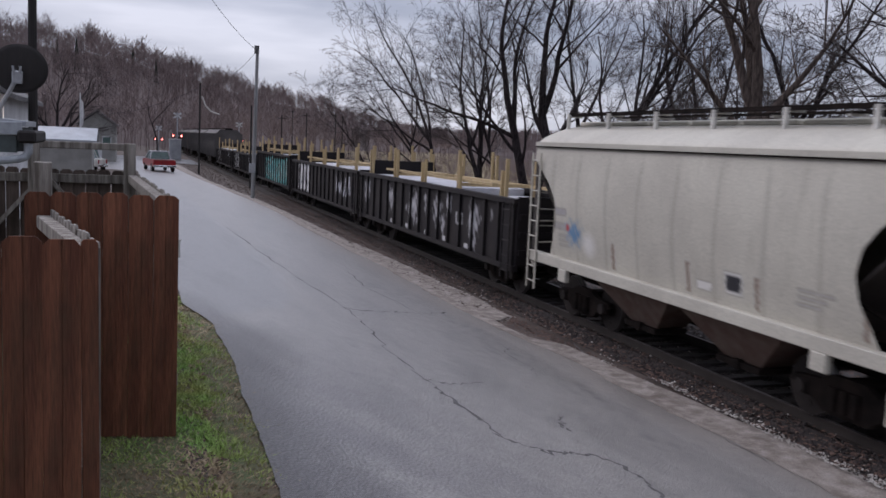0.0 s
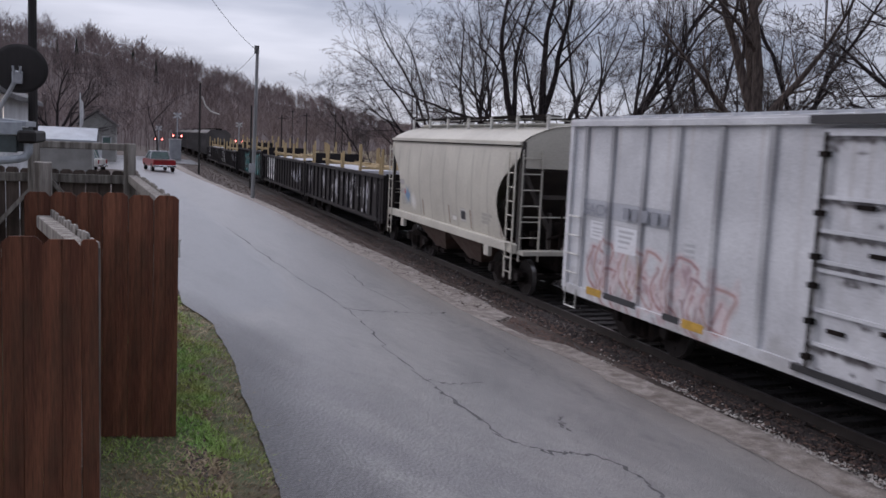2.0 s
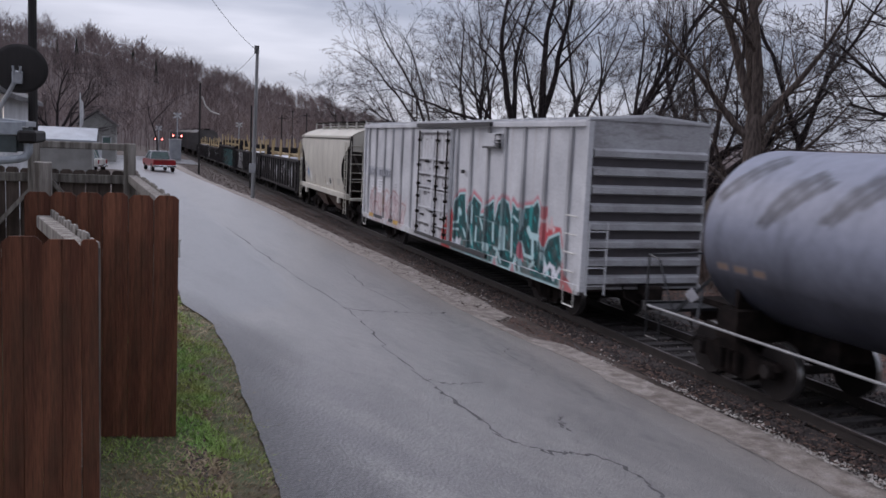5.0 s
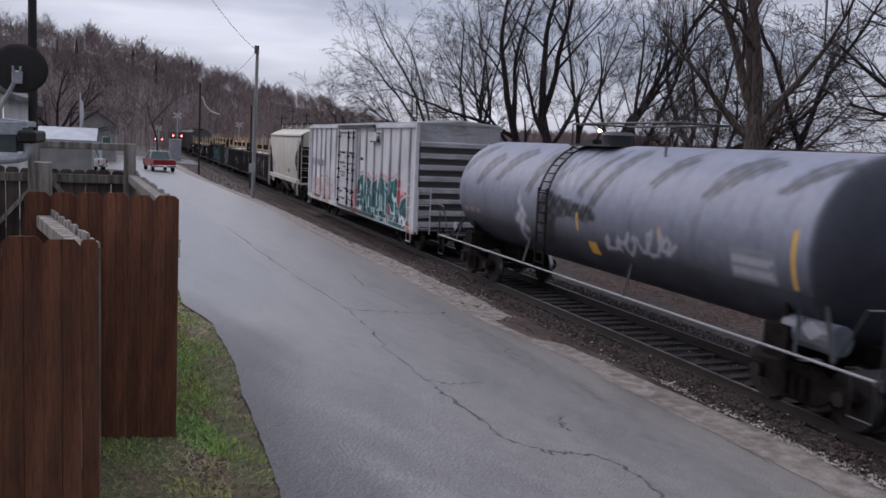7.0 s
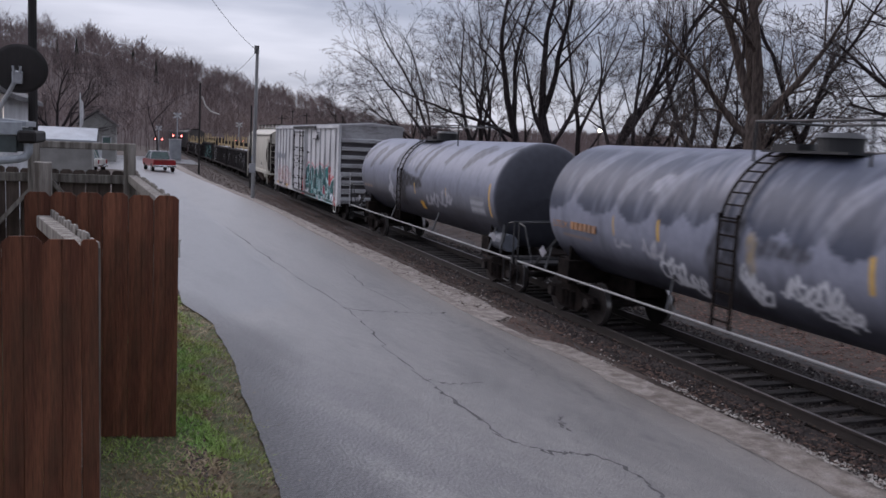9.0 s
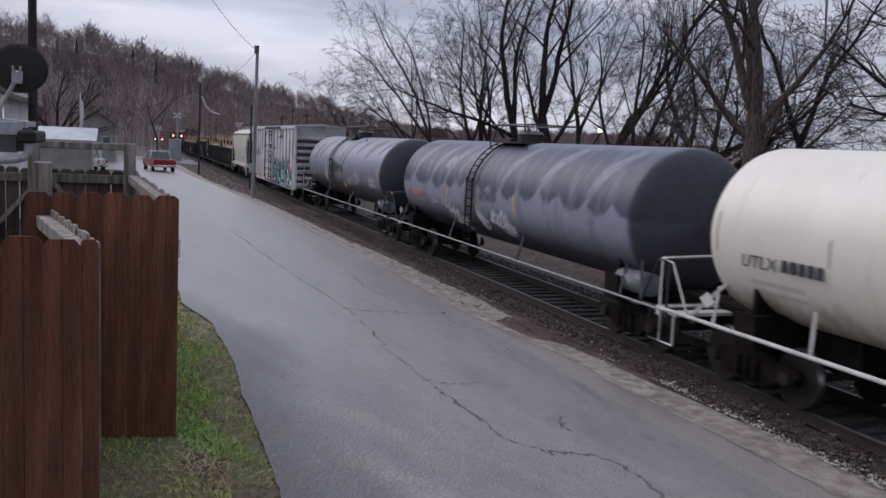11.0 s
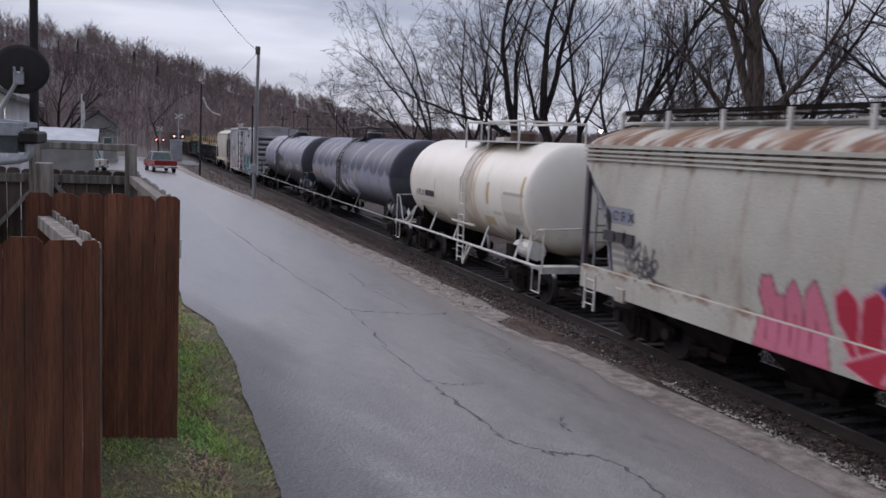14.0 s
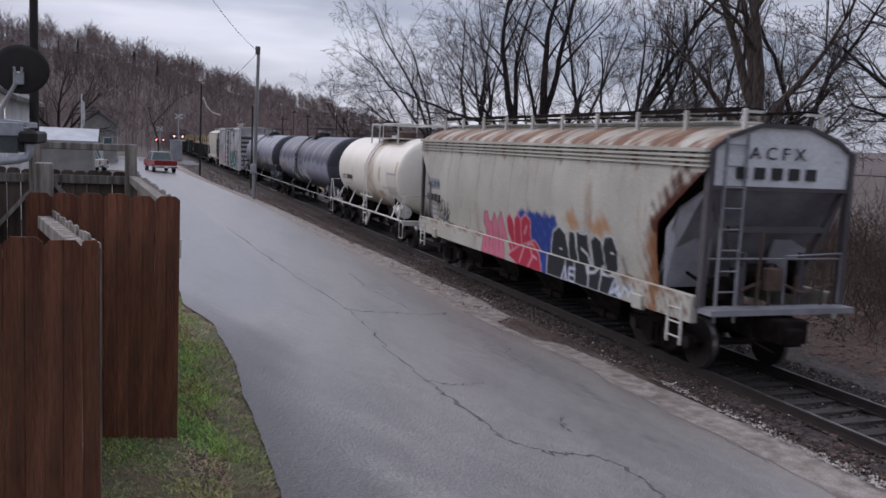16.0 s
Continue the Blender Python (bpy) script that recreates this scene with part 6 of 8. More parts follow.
def gondola(s, half, load, seed, art=None, top=2.42):
    """An open wagon with ribbed sides, stakes and a flat wrapped load."""
    car = railcar("gondola_car", s, "dark ribbed gondola wagon with faded sprayed marks" + (" and staked load" if load else ""), "freight wagon")
    rng = random.Random(seed)

    def marks(p):
        rng = random.Random(seed)
        if art == "teal":
            p.put(p.soft(np.maximum(np.abs(p.u - 1.5) / 4.6, np.abs(p.v - 1.6) / 0.75) - 0.1 * fuzz(p.u, p.v, 2, 1), 1, 0.05), (0.10, 0.30, 0.30))
            tag_letters(p, (0, 2, 1, 3, 6), -2.5, 1.0, 5.7, 2.2, 0.0, ((0.25, (0.12, 0.44, 0.44)), (0.12, (0.50, 0.54, 0.52)), (0.05, (0.02, 0.05, 0.05))))
        elif art == "white":
            p.put(p.soft(np.maximum(np.abs(p.u + 4.4) / 1.5, np.abs(p.v - 1.65) / 0.68) - 0.15 * fuzz(p.u, p.v, 2, 2), 1, 0.05), (0.64, 0.63, 0.63))
            scribble(p, -5.4, -3.4, 1.7, 1.0, 12, 0.05, (0.06, 0.06, 0.07), seed + 5)
            scribble(p, 3.4, 6.4, 1.7, 0.9, 18, 0.07, (0.48, 0.48, 0.52), seed)
        else:
            for k in range(5):
                a = -6.6 + k * 2.9 + rng.uniform(-0.6, 0.6)
                p.put(np.clip(0.9 - np.hypot((p.u - a) / 0.5, (p.v - 1.75) / 0.55) + 0.7 * fuzz(p.u, p.v, 3, k), 0, 0.85), (0.52, 0.51, 0.53))
            for k in range(18):
                a, b = rng.uniform(-7, 7), rng.uniform(1.0, 2.1)
                p.put(np.clip(1.0 - np.hypot((p.u - a) / rng.uniform(0.10, 0.25), (p.v - b) / rng.uniform(0.15, 0.4)) + 0.6 * fuzz(p.u, p.v, 4, k), 0, 0.9), (0.50, 0.49, 0.51))
            for a in (-3.4, -1.5, 0.6, 2.4, 4.3):
                p.patch(a, a + 0.28, 0.86, 1.0, (0.56, 0.55, 0.55))
            p.patch(3.5, 4.1, 1.5, 1.85, (0.40, 0.39, 0.40))
            p.patch(3.6, 4.0, 1.56, 1.79, (0.03, 0.03, 0.03))

    ys = np.linspace(-half, half, 260)
    zs = np.linspace(0.78, top, 34)
    for sx in (-1, 1):
        if sx > 0:
            ys, zs = ys[[0, -1]], zs[[0, -1]]
        gy, gzz = np.meshgrid(ys, zs, indexing="ij")
        gx = sx * 1.42 + 0 * gy
        p = Paint(-gy, gzz)
        if sx < 0:
            marks(p)
        raw("side", np.stack([gx, gy, gzz], -1).reshape(-1, 3), sheet(len(ys), len(zs)), "gondp", car, paint=p.c.reshape(-1, 4))
        n = int(2 * half / 0.95)
        bm = B()
        box(bm, sx * 1.42 - 0.11, sx * 1.42 + 0.11, -half, half, top - 0.03, top + 0.10)
        box(bm, sx * 1.42 - 0.08, sx * 1.42 + 0.08, -half, half, 0.70, 0.84)
        part("chord", bm, "gondp", car)
        for i in range(n + 1):
            y = -half + 0.15 + (2 * half - 0.3) * i / n
            post_ob = part("side_post", boxes((sx * 1.455 - 0.035, sx * 1.455 + 0.035, y - 0.07, y + 0.07, 0.84, top - 0.03)), "gondp", car)
            if sx < 0:
                fy, fz = np.meshgrid([y - 0.07, y, y + 0.07], np.linspace(0.84, top - 0.03, 24), indexing="ij")
                q = Paint(-fy, fz)
                marks(q)
                raw("post_face", np.stack([fy * 0 - 1.494, fy, fz], -1).reshape(-1, 3), sheet(3, 24), "gondp", post_ob, paint=q.c.reshape(-1, 4))
    part("floor", boxes((-1.4, 1.4, -half, half, 0.9, 1.0), (-0.35, 0.35, -half, half, 0.65, 0.9)), "under", car)
    for e in (-1, 1):
        bm = boxes((-1.42, 1.42, e * half - 0.04, e * half + 0.04, 0.85, top + 0.16))
        for k in range(3):
            box(bm, -1.38, 1.38, e * half - 0.1, e * half + 0.1, 1.1 + 0.45 * k, 1.25 + 0.45 * k)
        part("end_wall", bm, "gondp", car)
        bm = B()
        ladder(bm, -1.56, e * (half - 0.15) - e * 0.45, e * (half - 0.15), 0.5, top, 5)
        part("ladder", bm, "gondp", car)
    if load:
        h = top - 0.02
        for k in range(3):
            y0 = -half + 0.35 + k * (2 * half - 0.7) / 3
            part("load", boxes((-1.25, 1.25, y0 + 0.06, y0 + (2 * half - 0.7) / 3 - 0.06, 1.0, h + rng.uniform(-0.15, 0.16)), bev=0.03), "lumber", car, "pale wrapped flat load")
        for i in range(5):
            y = -half + 1.2 + i * (2 * half - 2.4) / 4 + rng.uniform(-0.2, 0.2)
            for sx in (-1, 1):
                for d in (0.0, 0.28):
                    bm = B()
                    bar(bm, (sx * 1.28, y + d, 1.0), (sx * (1.28 + rng.uniform(-0.03, 0.03)), y + d + rng.uniform(-0.05, 0.05), top + rng.uniform(0.75, 1.25)), 0.075, 0.09)
                    part("stake", bm, "stake", car)
            if i % 2:
                part("cross_batten", boxes((-1.25, 1.25, y - 0.05, y + 0.05, top + 0.17, top + 0.27)), "stake", car)
        part("bulkhead", boxes((-1.3, 1.3, half - 1.2, half - 1.05, 1.0, top + 0.62), bev=0.02), "gondp", car)
        part("long_batten", boxes((-1.22, -1.12, -half + 2.2, half - 3, top + 0.30, top + 0.38)), "stake", car)
        part("long_batten", boxes((0.9, 1.0, -half + 1, half - 1, top + 0.17, top + 0.26)), "stake", car)
    near = s < 95
    truck(car, half - 1.8, near)
    truck(car, -half + 1.8, near)
    couplers(car, half - 0.1)


hopper(-25.4, 7.65, "grey")
tank(-9.8, 6.05, "white")
tank(5.0, 9.0, "scallop")
tank(22.9, 8.65, "plain")
boxcar()
hopper(60.85, 5.6, "cream")
gondola(75.5, 7.9, True, 1)
gondola(91.7, 7.9, True, 2, "white")
gondola(107.8, 7.2, True, 3, "teal", 2.6)
gondola(124.3, 7.1, True, 4, "white", 2.2)
gondola(140.6, 8.0, True, 5, "white", 2.2)


def far_hopper(s, half):
    car = railcar("hopper_car", s, "dull grey covered hopper wagon far down the line", "freight wagon")
    bm = B()
    out = [(-1.5, 1.2), (1.5, 1.2), (1.55, 2.6), (1.5, 3.8), (0.9, 4.3), (-0.9, 4.3), (-1.5, 3.8), (-1.55, 2.6)]
    plate(bm, [(x, -half, z) for x, z in out], (0, 2 * half, 0))
    me = part("hull", bm, "farhop", car)
    n = int(half * 2 / 1.4)
    for i in range(n + 1):
        y = -half + 2 * half * i / n
        part("side_post", boxes((-1.62, -1.5, y - 0.06, y + 0.06, 1.2, 3.85)), "farhop", me)
    part("running_board", boxes((-0.4, 0.4, -half, half, 4.42, 4.47), (-0.4, 0.4, -half, -half + 0.1, 4.25, 4.43), (-0.4, 0.4, half - 0.1, half, 4.25, 4.43)), "under", car)
    part("centre_sill", boxes((-0.3, 0.3, -half, half, 0.7, 1.2), (-1.4, 1.4, -2, 2, 0.5, 1.2)), "under", car)
    truck(car, half - 1.8, False)
    truck(car, -half + 1.8, False)


for k in range(5):
    far_hopper(158.3 + k * 17.4, 8.0)
# ---- the yard: fences, porch roof, dish ----
BOARDS = {}


def board_mesh(material, w, h, k):
    """A dog-eared fence board, a little warped, standing on z = 0 with its face along x."""
    key = (material, round(w, 3), round(h, 2), k)
    if key not in BOARDS:
        rng = random.Random(k * 31 + int(w * 1000))
        bm = B()
        c = min(0.034, w * 0.2)
        t = 0.018
        g = 0.0016
        mid = w / 2 + rng.uniform(-0.006, 0.006)
        lo, hi = h - c * rng.uniform(0.8, 1.2), h - c * rng.uniform(0.8, 1.2)
        if w > 0.15:
            # a shallow groove runs down the middle of each wide board
            plate(bm, [(0, 0, 0), (mid - g, 0, 0), (mid - g, 0, h), (c, 0, h), (0, 0, lo)], (0, 0.008, 0))
            plate(bm, [(mid + g, 0, 0), (w, 0, 0), (w, 0, hi), (w - c, 0, h), (mid + g, 0, h)], (0, 0.008, 0))
            plate(bm, [(0, 0.009, 0), (w, 0.009, 0), (w, 0.009, hi), (w - c, 0.009, h), (c, 0.009, h), (0, 0.009, lo)], (0, t - 0.009, 0))
        else:
            plate(bm, [(0, 0, 0), (w, 0, 0), (w, 0, hi), (w - c, 0, h), (c, 0, h), (0, 0, lo)], (0, t, 0))
            bmesh.ops.bevel(bm, geom=bm.edges[:], offset=0.0025, segments=1, affect="EDGES")
        me = bpy.data.meshes.new("board")
        bm.to_mesh(me)
        bm.free()
        me.materials.append(M[material])
        BOARDS[key] = me
    return BOARDS[key]


def fence_run(label, p, q, z0, z1, material, pitch=0.19, rails=(), rail_side=1, seed=0, lip=0.002, thick=0.04):
    """Boards from p to q in plan, with rails on one side; boards are parts."""
    rng = random.Random(seed)
    (x0, y0), (x1, y1) = p, q
    length = math.hypot(x1 - x0, y1 - y0)
    ob = empty("fence", pose(x0, y0, 0, 0, 0, math.degrees(math.atan2(y1 - y0, x1 - x0))))
    tagged(ob, label, "fence", "fences of the yard")
    n = max(1, round(length / pitch))
    w = length / n
    for i in range(n):
        b = new("board", board_mesh(material, w - lip, z1 - z0, i % 4))
        b.parent = ob
        b.matrix_basis = pose(i * w, rng.uniform(-0.004, 0.004), z0 + rng.uniform(-0.012, 0.012), 0, rng.uniform(-0.25, 0.25), 0)
    for z in rails:
        a, b = (0.018, 0.018 + thick) if rail_side > 0 else (-thick - 0.002, -0.002)
        part("rail", boxes((0, length, a + 0.004, b + 0.004, z - 0.045, z + 0.045), bev=0.004), "grey", ob)
    return ob


def post(name, x, y, z0, z1, w, material, label, turn=0):
    bm = boxes((-w / 2, w / 2, -w / 2, w / 2, 0, z1 - z0), bev=0.008)
    ob = part(name, bm, material)
    ob.matrix_basis = pose(x, y, z0, 0, 0, turn)
    return tagged(ob, label, "fence post", "fence posts")


def yard():
    red = "red-brown stained wooden fence of dog-eared boards"
    grey = "grey weathered wooden fence with rails and braces"
    fence_run(red, (-3.15, 5.0), (-0.245, 5.06), 1.36, 3.215, "cedar", 0.2, (1.8, 2.9), 1, 1)
    fence_run(red, (-0.24, 5.06), (-0.15, 5.06), 1.36, 3.2, "cedar", 0.09, (), 1, 2)
    fence_run(red, (-0.72, 7.05), (0.345, 6.9), 1.46, 3.325, "cedar", 0.178, (1.9, 3.0), 1, 3)
    fence_run(grey, (-0.15, 5.09), (-0.655, 7.7), 1.4, 3.2, "grey", 0.15, (3.11, 1.9), 1, 4, 0.012, 0.09)
    fence_run(grey, (0.335, 6.93), (0.09, 11.0), 1.45, 3.30, "grey", 0.15, (3.235, 1.9), 1, 5, 0.012, 0.09)
    f = fence_run(grey, (-3.4, 11.06), (0.07, 11.06), 1.4, 3.33, "gateboard", 0.14, (), -1, 6, 0.003)
    for x0, x1, z in ((0.0, 3.4, 3.22), (0.0, 3.4, 2.35)):
        part("rail", boxes((x0, x1, -0.05, -0.006, z - 0.05, z + 0.05), bev=0.004), "grey", f)
    for a, b, c, d in ((2.55, 3.2, 3.05, 2.6), (2.35, 3.1, 1.75, 2.4)):
        bm = B()
        bar(bm, (a, -0.075, b), (c, -0.075, d), 0.045, 0.10, (0, 1, 0))
        part("brace", bm, "grey", f)
    post("fence_post", 0.0, 10.98, 1.4, 3.645, 0.135, "grey", "tall grey weathered fence post at the gate")
    post("fence_post", -0.655, 7.72, 1.4, 3.52, 0.13, "grey", "grey weathered square fence post")
    post("fence_post", 0.30, 6.98, 1.4, 3.22, 0.09, "grey", "short grey fence post behind the corner")
    post("fence_post", -0.09, 11.14, 1.4, 3.32, 0.09, "grey", "short grey fence post beside the gate")
    ob = part("gate_beam", boxes((-1.05, 0.07, 10.93, 11.03, 3.56, 3.64), bev=0.008), "grey")
    tagged(ob, "weathered grey beam across the gate posts", "beam")
    post("fence_post", -1.02, 10.98, 1.4, 3.66, 0.12, "grey", "tall grey weathered fence post under the roof")
    # latch plate on the corner board
    ob = part("gate_latch", boxes((0.348, 0.362, 6.90, 6.925, 2.86, 2.99), (0.346, 0.372, 6.9, 6.94, 2.99, 3.0)), "whitep")
    tagged(ob, "small pale metal plate on the fence corner", "latch")
    # porch roof corner with gutter
    house = empty("porch_roof", pose(0, 0, 0))
    tagged(house, "low porch roof with pale metal sheets and a gutter", "porch")
    bm = B()
    plate(bm, [(-0.90, 9.0, 3.79), (-0.90, 9.95, 3.79), (-3.6, 9.95, 4.0), (-3.6, 9.0, 4.0)], (0, 0, 0.05))
    part("roof_sheet", bm, "metalroof", house)
    part("roof_edge", boxes((-3.6, -0.93, 8.97, 9.0, 3.71, 3.83), bev=0.006), "metalroof", house)
    part("fascia", boxes((-3.6, -0.98, 8.99, 9.04, 3.55, 3.708), (-0.98, -0.93, 9.04, 9.95, 3.56, 3.78)), "fasciadark", house)
    part("gutter", boxes((-0.97, -0.81, 8.93, 9.95, 3.64, 3.755), bev=0.02), "polet", house)
    bm = B()
    rod(bm, [(-0.88, 9.0, 3.66), (-0.88, 9.0, 3.56), (-0.91, 9.0, 3.51), (-0.97, 9.0, 3.49), (-1.3, 9.0, 3.45), (-1.75, 9.02, 3.40)], 0.038, 10)
    part("downspout", bm, "metalroof", house)
    part("wall", boxes((-3.6, -1.75, 9.1, 9.9, 1.4, 3.8)), "white", house)
    # satellite dish
    dish = empty("satellite_dish", pose(-1.07, 9.45, 3.79))
    tagged(dish, "black satellite dish on a bent mast above the porch roof", "satellite dish")
    bm = B()
    rings = []
    for i in range(7):
        r = 0.25 * i / 6
        rings.append([bm.verts.new((r * math.cos(a) + 0.08, -0.05 + 0.35 * r * r, 0.545 + r * 0.92 * math.sin(a))) for a in np.linspace(0, 2 * math.pi, 33)[:-1]])
    for a, b in zip(rings[:-1], rings[1:]):
        for i in range(32):
            j = (i + 1) % 32
            bm.faces.new((a[i], a[j], b[j], b[i]))
    bmesh.ops.remove_doubles(bm, verts=bm.verts[:], dist=1e-5)
    bmesh.ops.solidify(bm, geom=bm.faces[:], thickness=0.012)
    part("reflector", bm, "polet", dish, smooth=True)
    bm = B()
    rod(bm, [(-0.08, -0.15, 0.0), (-0.08, -0.15, 0.16), (0.0, -0.12, 0.33), (0.06, -0.10, 0.45)], 0.02, 8)
    part("mast", bm, "polew", dish)
    bm = B()
    box(bm, 0.02, 0.11, -0.14, -0.06, 0.40, 0.52, bev=0.01)
    rod(bm, [(0.04, -0.14, 0.5), (0.03, -0.15, 0.56)], 0.012, 6)
    rod(bm, [(0.09, -0.14, 0.5), (0.10, -0.15, 0.56)], 0.012, 6)
    part("bracket", bm, "silver", dish)


def grass_strip():
    rng = np.random.default_rng(2)
    for name, n, mater, label, bias in (("grass", 42000, "grass", "short green winter grass beside the fence", 1), ("dry_grass", 24000, "drygrass", "brown dead grass and leaf litter by the asphalt", -1)):
        x, y = rng.uniform(-0.9, 1.15, n * 2), 4.2 + 9.3 * rng.uniform(0, 1, n * 2) ** 1.3
        g = np.sin(x * 3.1 + 1) * np.sin(y * 1.7) + 0.5 * np.sin(x * 9 + y * 5) + np.where(x > 0.72 + 0.15 * np.sin(y * 4), -0.8, 0.35) + np.where(y > 10.6, -0.8, 0) + np.where(y < 6.4, -0.35, 0.35)
        keep = (g * bias + rng.normal(0, 0.55, n * 2) > 0.1) & (x < np.interp(y, EDGE_Y, EDGE_L) + (rng.uniform(-0.12, 0.06, n * 2) if bias > 0 else 0.35 * rng.uniform(-0.4, 1, n * 2) ** 3))
        x, y = x[keep][:n], y[keep][:n]
        k = len(x)
        h = rng.uniform(0.014, 0.045, k) * (1 if bias > 0 else 0.6)
        a = rng.uniform(0, 6.28, k)
        w = 0.008 if bias > 0 else 0.011
        z = ground_z(x, y)
        lean = rng.normal(0, 0.035 if bias > 0 else 0.05, (k, 2))
        v = np.stack([np.stack([x - w * np.cos(a), y - w * np.sin(a), z - 0.01], -1), np.stack([x + w * np.cos(a), y + w * np.sin(a), z - 0.01], -1), np.stack([x + lean[:, 0], y + lean[:, 1], z + h], -1)], 1)
        ob = raw(name, v.reshape(-1, 3), np.arange(3 * k).reshape(-1, 3), mater)
        tagged(ob, label, "grass", kind="stuff")
    # turf under the blades
    ys = np.arange(3.5, 13.6, 0.25)
    ob = strip("turf", ys, [-3.4] * len(ys), [interp(y, EDGE_Y, EDGE_L) + 0.12 + 0.02 * math.sin(y * 5) for y in ys], 12, 0.006, "turf")
    tagged(ob, "mossy green and brown turf along the fence", "lawn", kind="structure")


M["turf"] = mat("turf", (0.085, 0.11, 0.04), 0.95, col2=(0.11, 0.085, 0.052), scale=3.5, fine=25, bump=0.6)
M["drygrass"] = mat("dry_grass_blades", (0.50, 0.39, 0.24), 0.9, col2=(0.15, 0.105, 0.06), scale=3, fine=20, bump=0)
M["fasciadark"] = mat("dark_fascia", (0.075, 0.095, 0.095), 0.6, scale=2)
yard()
grass_strip()
# ---- bare trees ----
class Wood:
    """Collects tapered branch tubes and makes them into one mesh."""

    def __init__(self):
        self.kinds = {}

    def tube(self, pts, radii, sides):
        ps, rs = self.kinds.setdefault((len(pts), sides), ([], []))
        ps.append(pts)
        rs.append(radii)

    def make(self, name, material, parent, label="", origin=(0, 0, 0)):
        verts, faces, n = [], [], 0
        for (m, sides), (ps, rs) in self.kinds.items():
            pts, rad = np.array(ps, float) - np.array(origin), np.array(rs, float)
            d = np.gradient(pts, axis=1)
            d /= np.linalg.norm(d, axis=2, keepdims=True) + 1e-9
            s = np.cross(d, np.where(np.abs(d[:, :1, 2:]) < 0.9, [0, 0, 1.0], [1.0, 0, 0]))
            s /= np.linalg.norm(s, axis=2, keepdims=True) + 1e-9
            u = np.cross(s, d)
            k = np.arange(sides) * 2 * math.pi / sides
            ring = pts[:, :, None] + (s[:, :, None] * np.cos(k)[:, None] + u[:, :, None] * np.sin(k)[:, None]) * rad[:, :, None, None]
            idx = n + np.arange(len(ps) * m * sides).reshape(len(ps), m, sides)
            nxt = np.roll(idx, -1, 2)
            verts.append(ring.reshape(-1, 3))
            faces.append(np.stack([idx[:, :-1], idx[:, 1:], nxt[:, 1:], nxt[:, :-1]], -1).reshape(-1, 4))
            n += len(ps) * m * sides
        return raw(name, np.concatenate(verts), np.concatenate(faces), material, parent, label, smooth=True)


def limb_path(rng, p, d, length, n, wander, up):
    step = length / n
    x, y, z = (float(c) for c in p)
    dx, dy, dz = (float(c) for c in d)
    noise_ = (rng.normal(0, wander, (n, 3))).tolist()
    pts = [(x, y, z)]
    m = math.sqrt(dx * dx + dy * dy + dz * dz) or 1.0
    dx, dy, dz = dx / m, dy / m, dz / m
    for a, b, c in noise_:
        dx, dy, dz = dx + a, dy + b, dz + c + up
        m = math.sqrt(dx * dx + dy * dy + dz * dz) or 1.0
        dx, dy, dz = dx / m, dy / m, dz / m
        x, y, z = x + dx * step, y + dy * step, z + dz * step
        pts.append((x, y, z))
    return np.array(pts)


def grow(rng, big, fine, p, d, length, r, level, up=0.03, droop=0.0, dense=1.0):
    """A limb with its branches, twigs and twiglets."""
    n = max(3, int(length / (0.55 if level < 2 else 0.3)))
    n = min(n, 11) if level < 3 else (3 if level == 3 else 2)
    wander = (0.10, 0.11, 0.12, 0.15)[min(level, 3)]
    path = limb_path(rng, p, d, length, n, wander, up if level < 2 else up * 0.5 - droop)
    tip = 0.2
    radii = r * (1 - (1 - tip) * np.linspace(0, 1, n + 1) ** 0.8)
    radii = np.maximum(radii, 0.0055)
    (big if level < 2 else fine).tube(path, radii, (9, 6, 4, 3)[min(level, 3)])
    if level >= 4:
        return
    kids = int((8, 6, 4, 2)[level] * dense)
    for i in range(kids):
        k = 0.22 + 0.78 * (i + rng.uniform(0, 1)) / kids
        j = min(int(k * n), n - 1)
        q = path[j] + (path[j + 1] - path[j]) * (k * n - j)
        dd = path[j + 1] - path[j]
        dd /= np.linalg.norm(dd)
        side = np.cross(dd, rng.normal(0, 1, 3))
        side /= np.linalg.norm(side) + 1e-9
        ang = rng.uniform(0.35, 0.85)
        nd = dd * math.cos(ang) + side * math.sin(ang)
        nl = length * rng.uniform(0.38, 0.62) * (1.1 - 0.55 * k)
        if level == 0:
            nl = length * rng.uniform(0.32, 0.6)
        nl = max(nl, 0.25)
        grow(rng, big, fine, q, nd, nl, max(radii[j] * rng.uniform(0.38, 0.58), 0.004), level + 1, up, droop, dense)


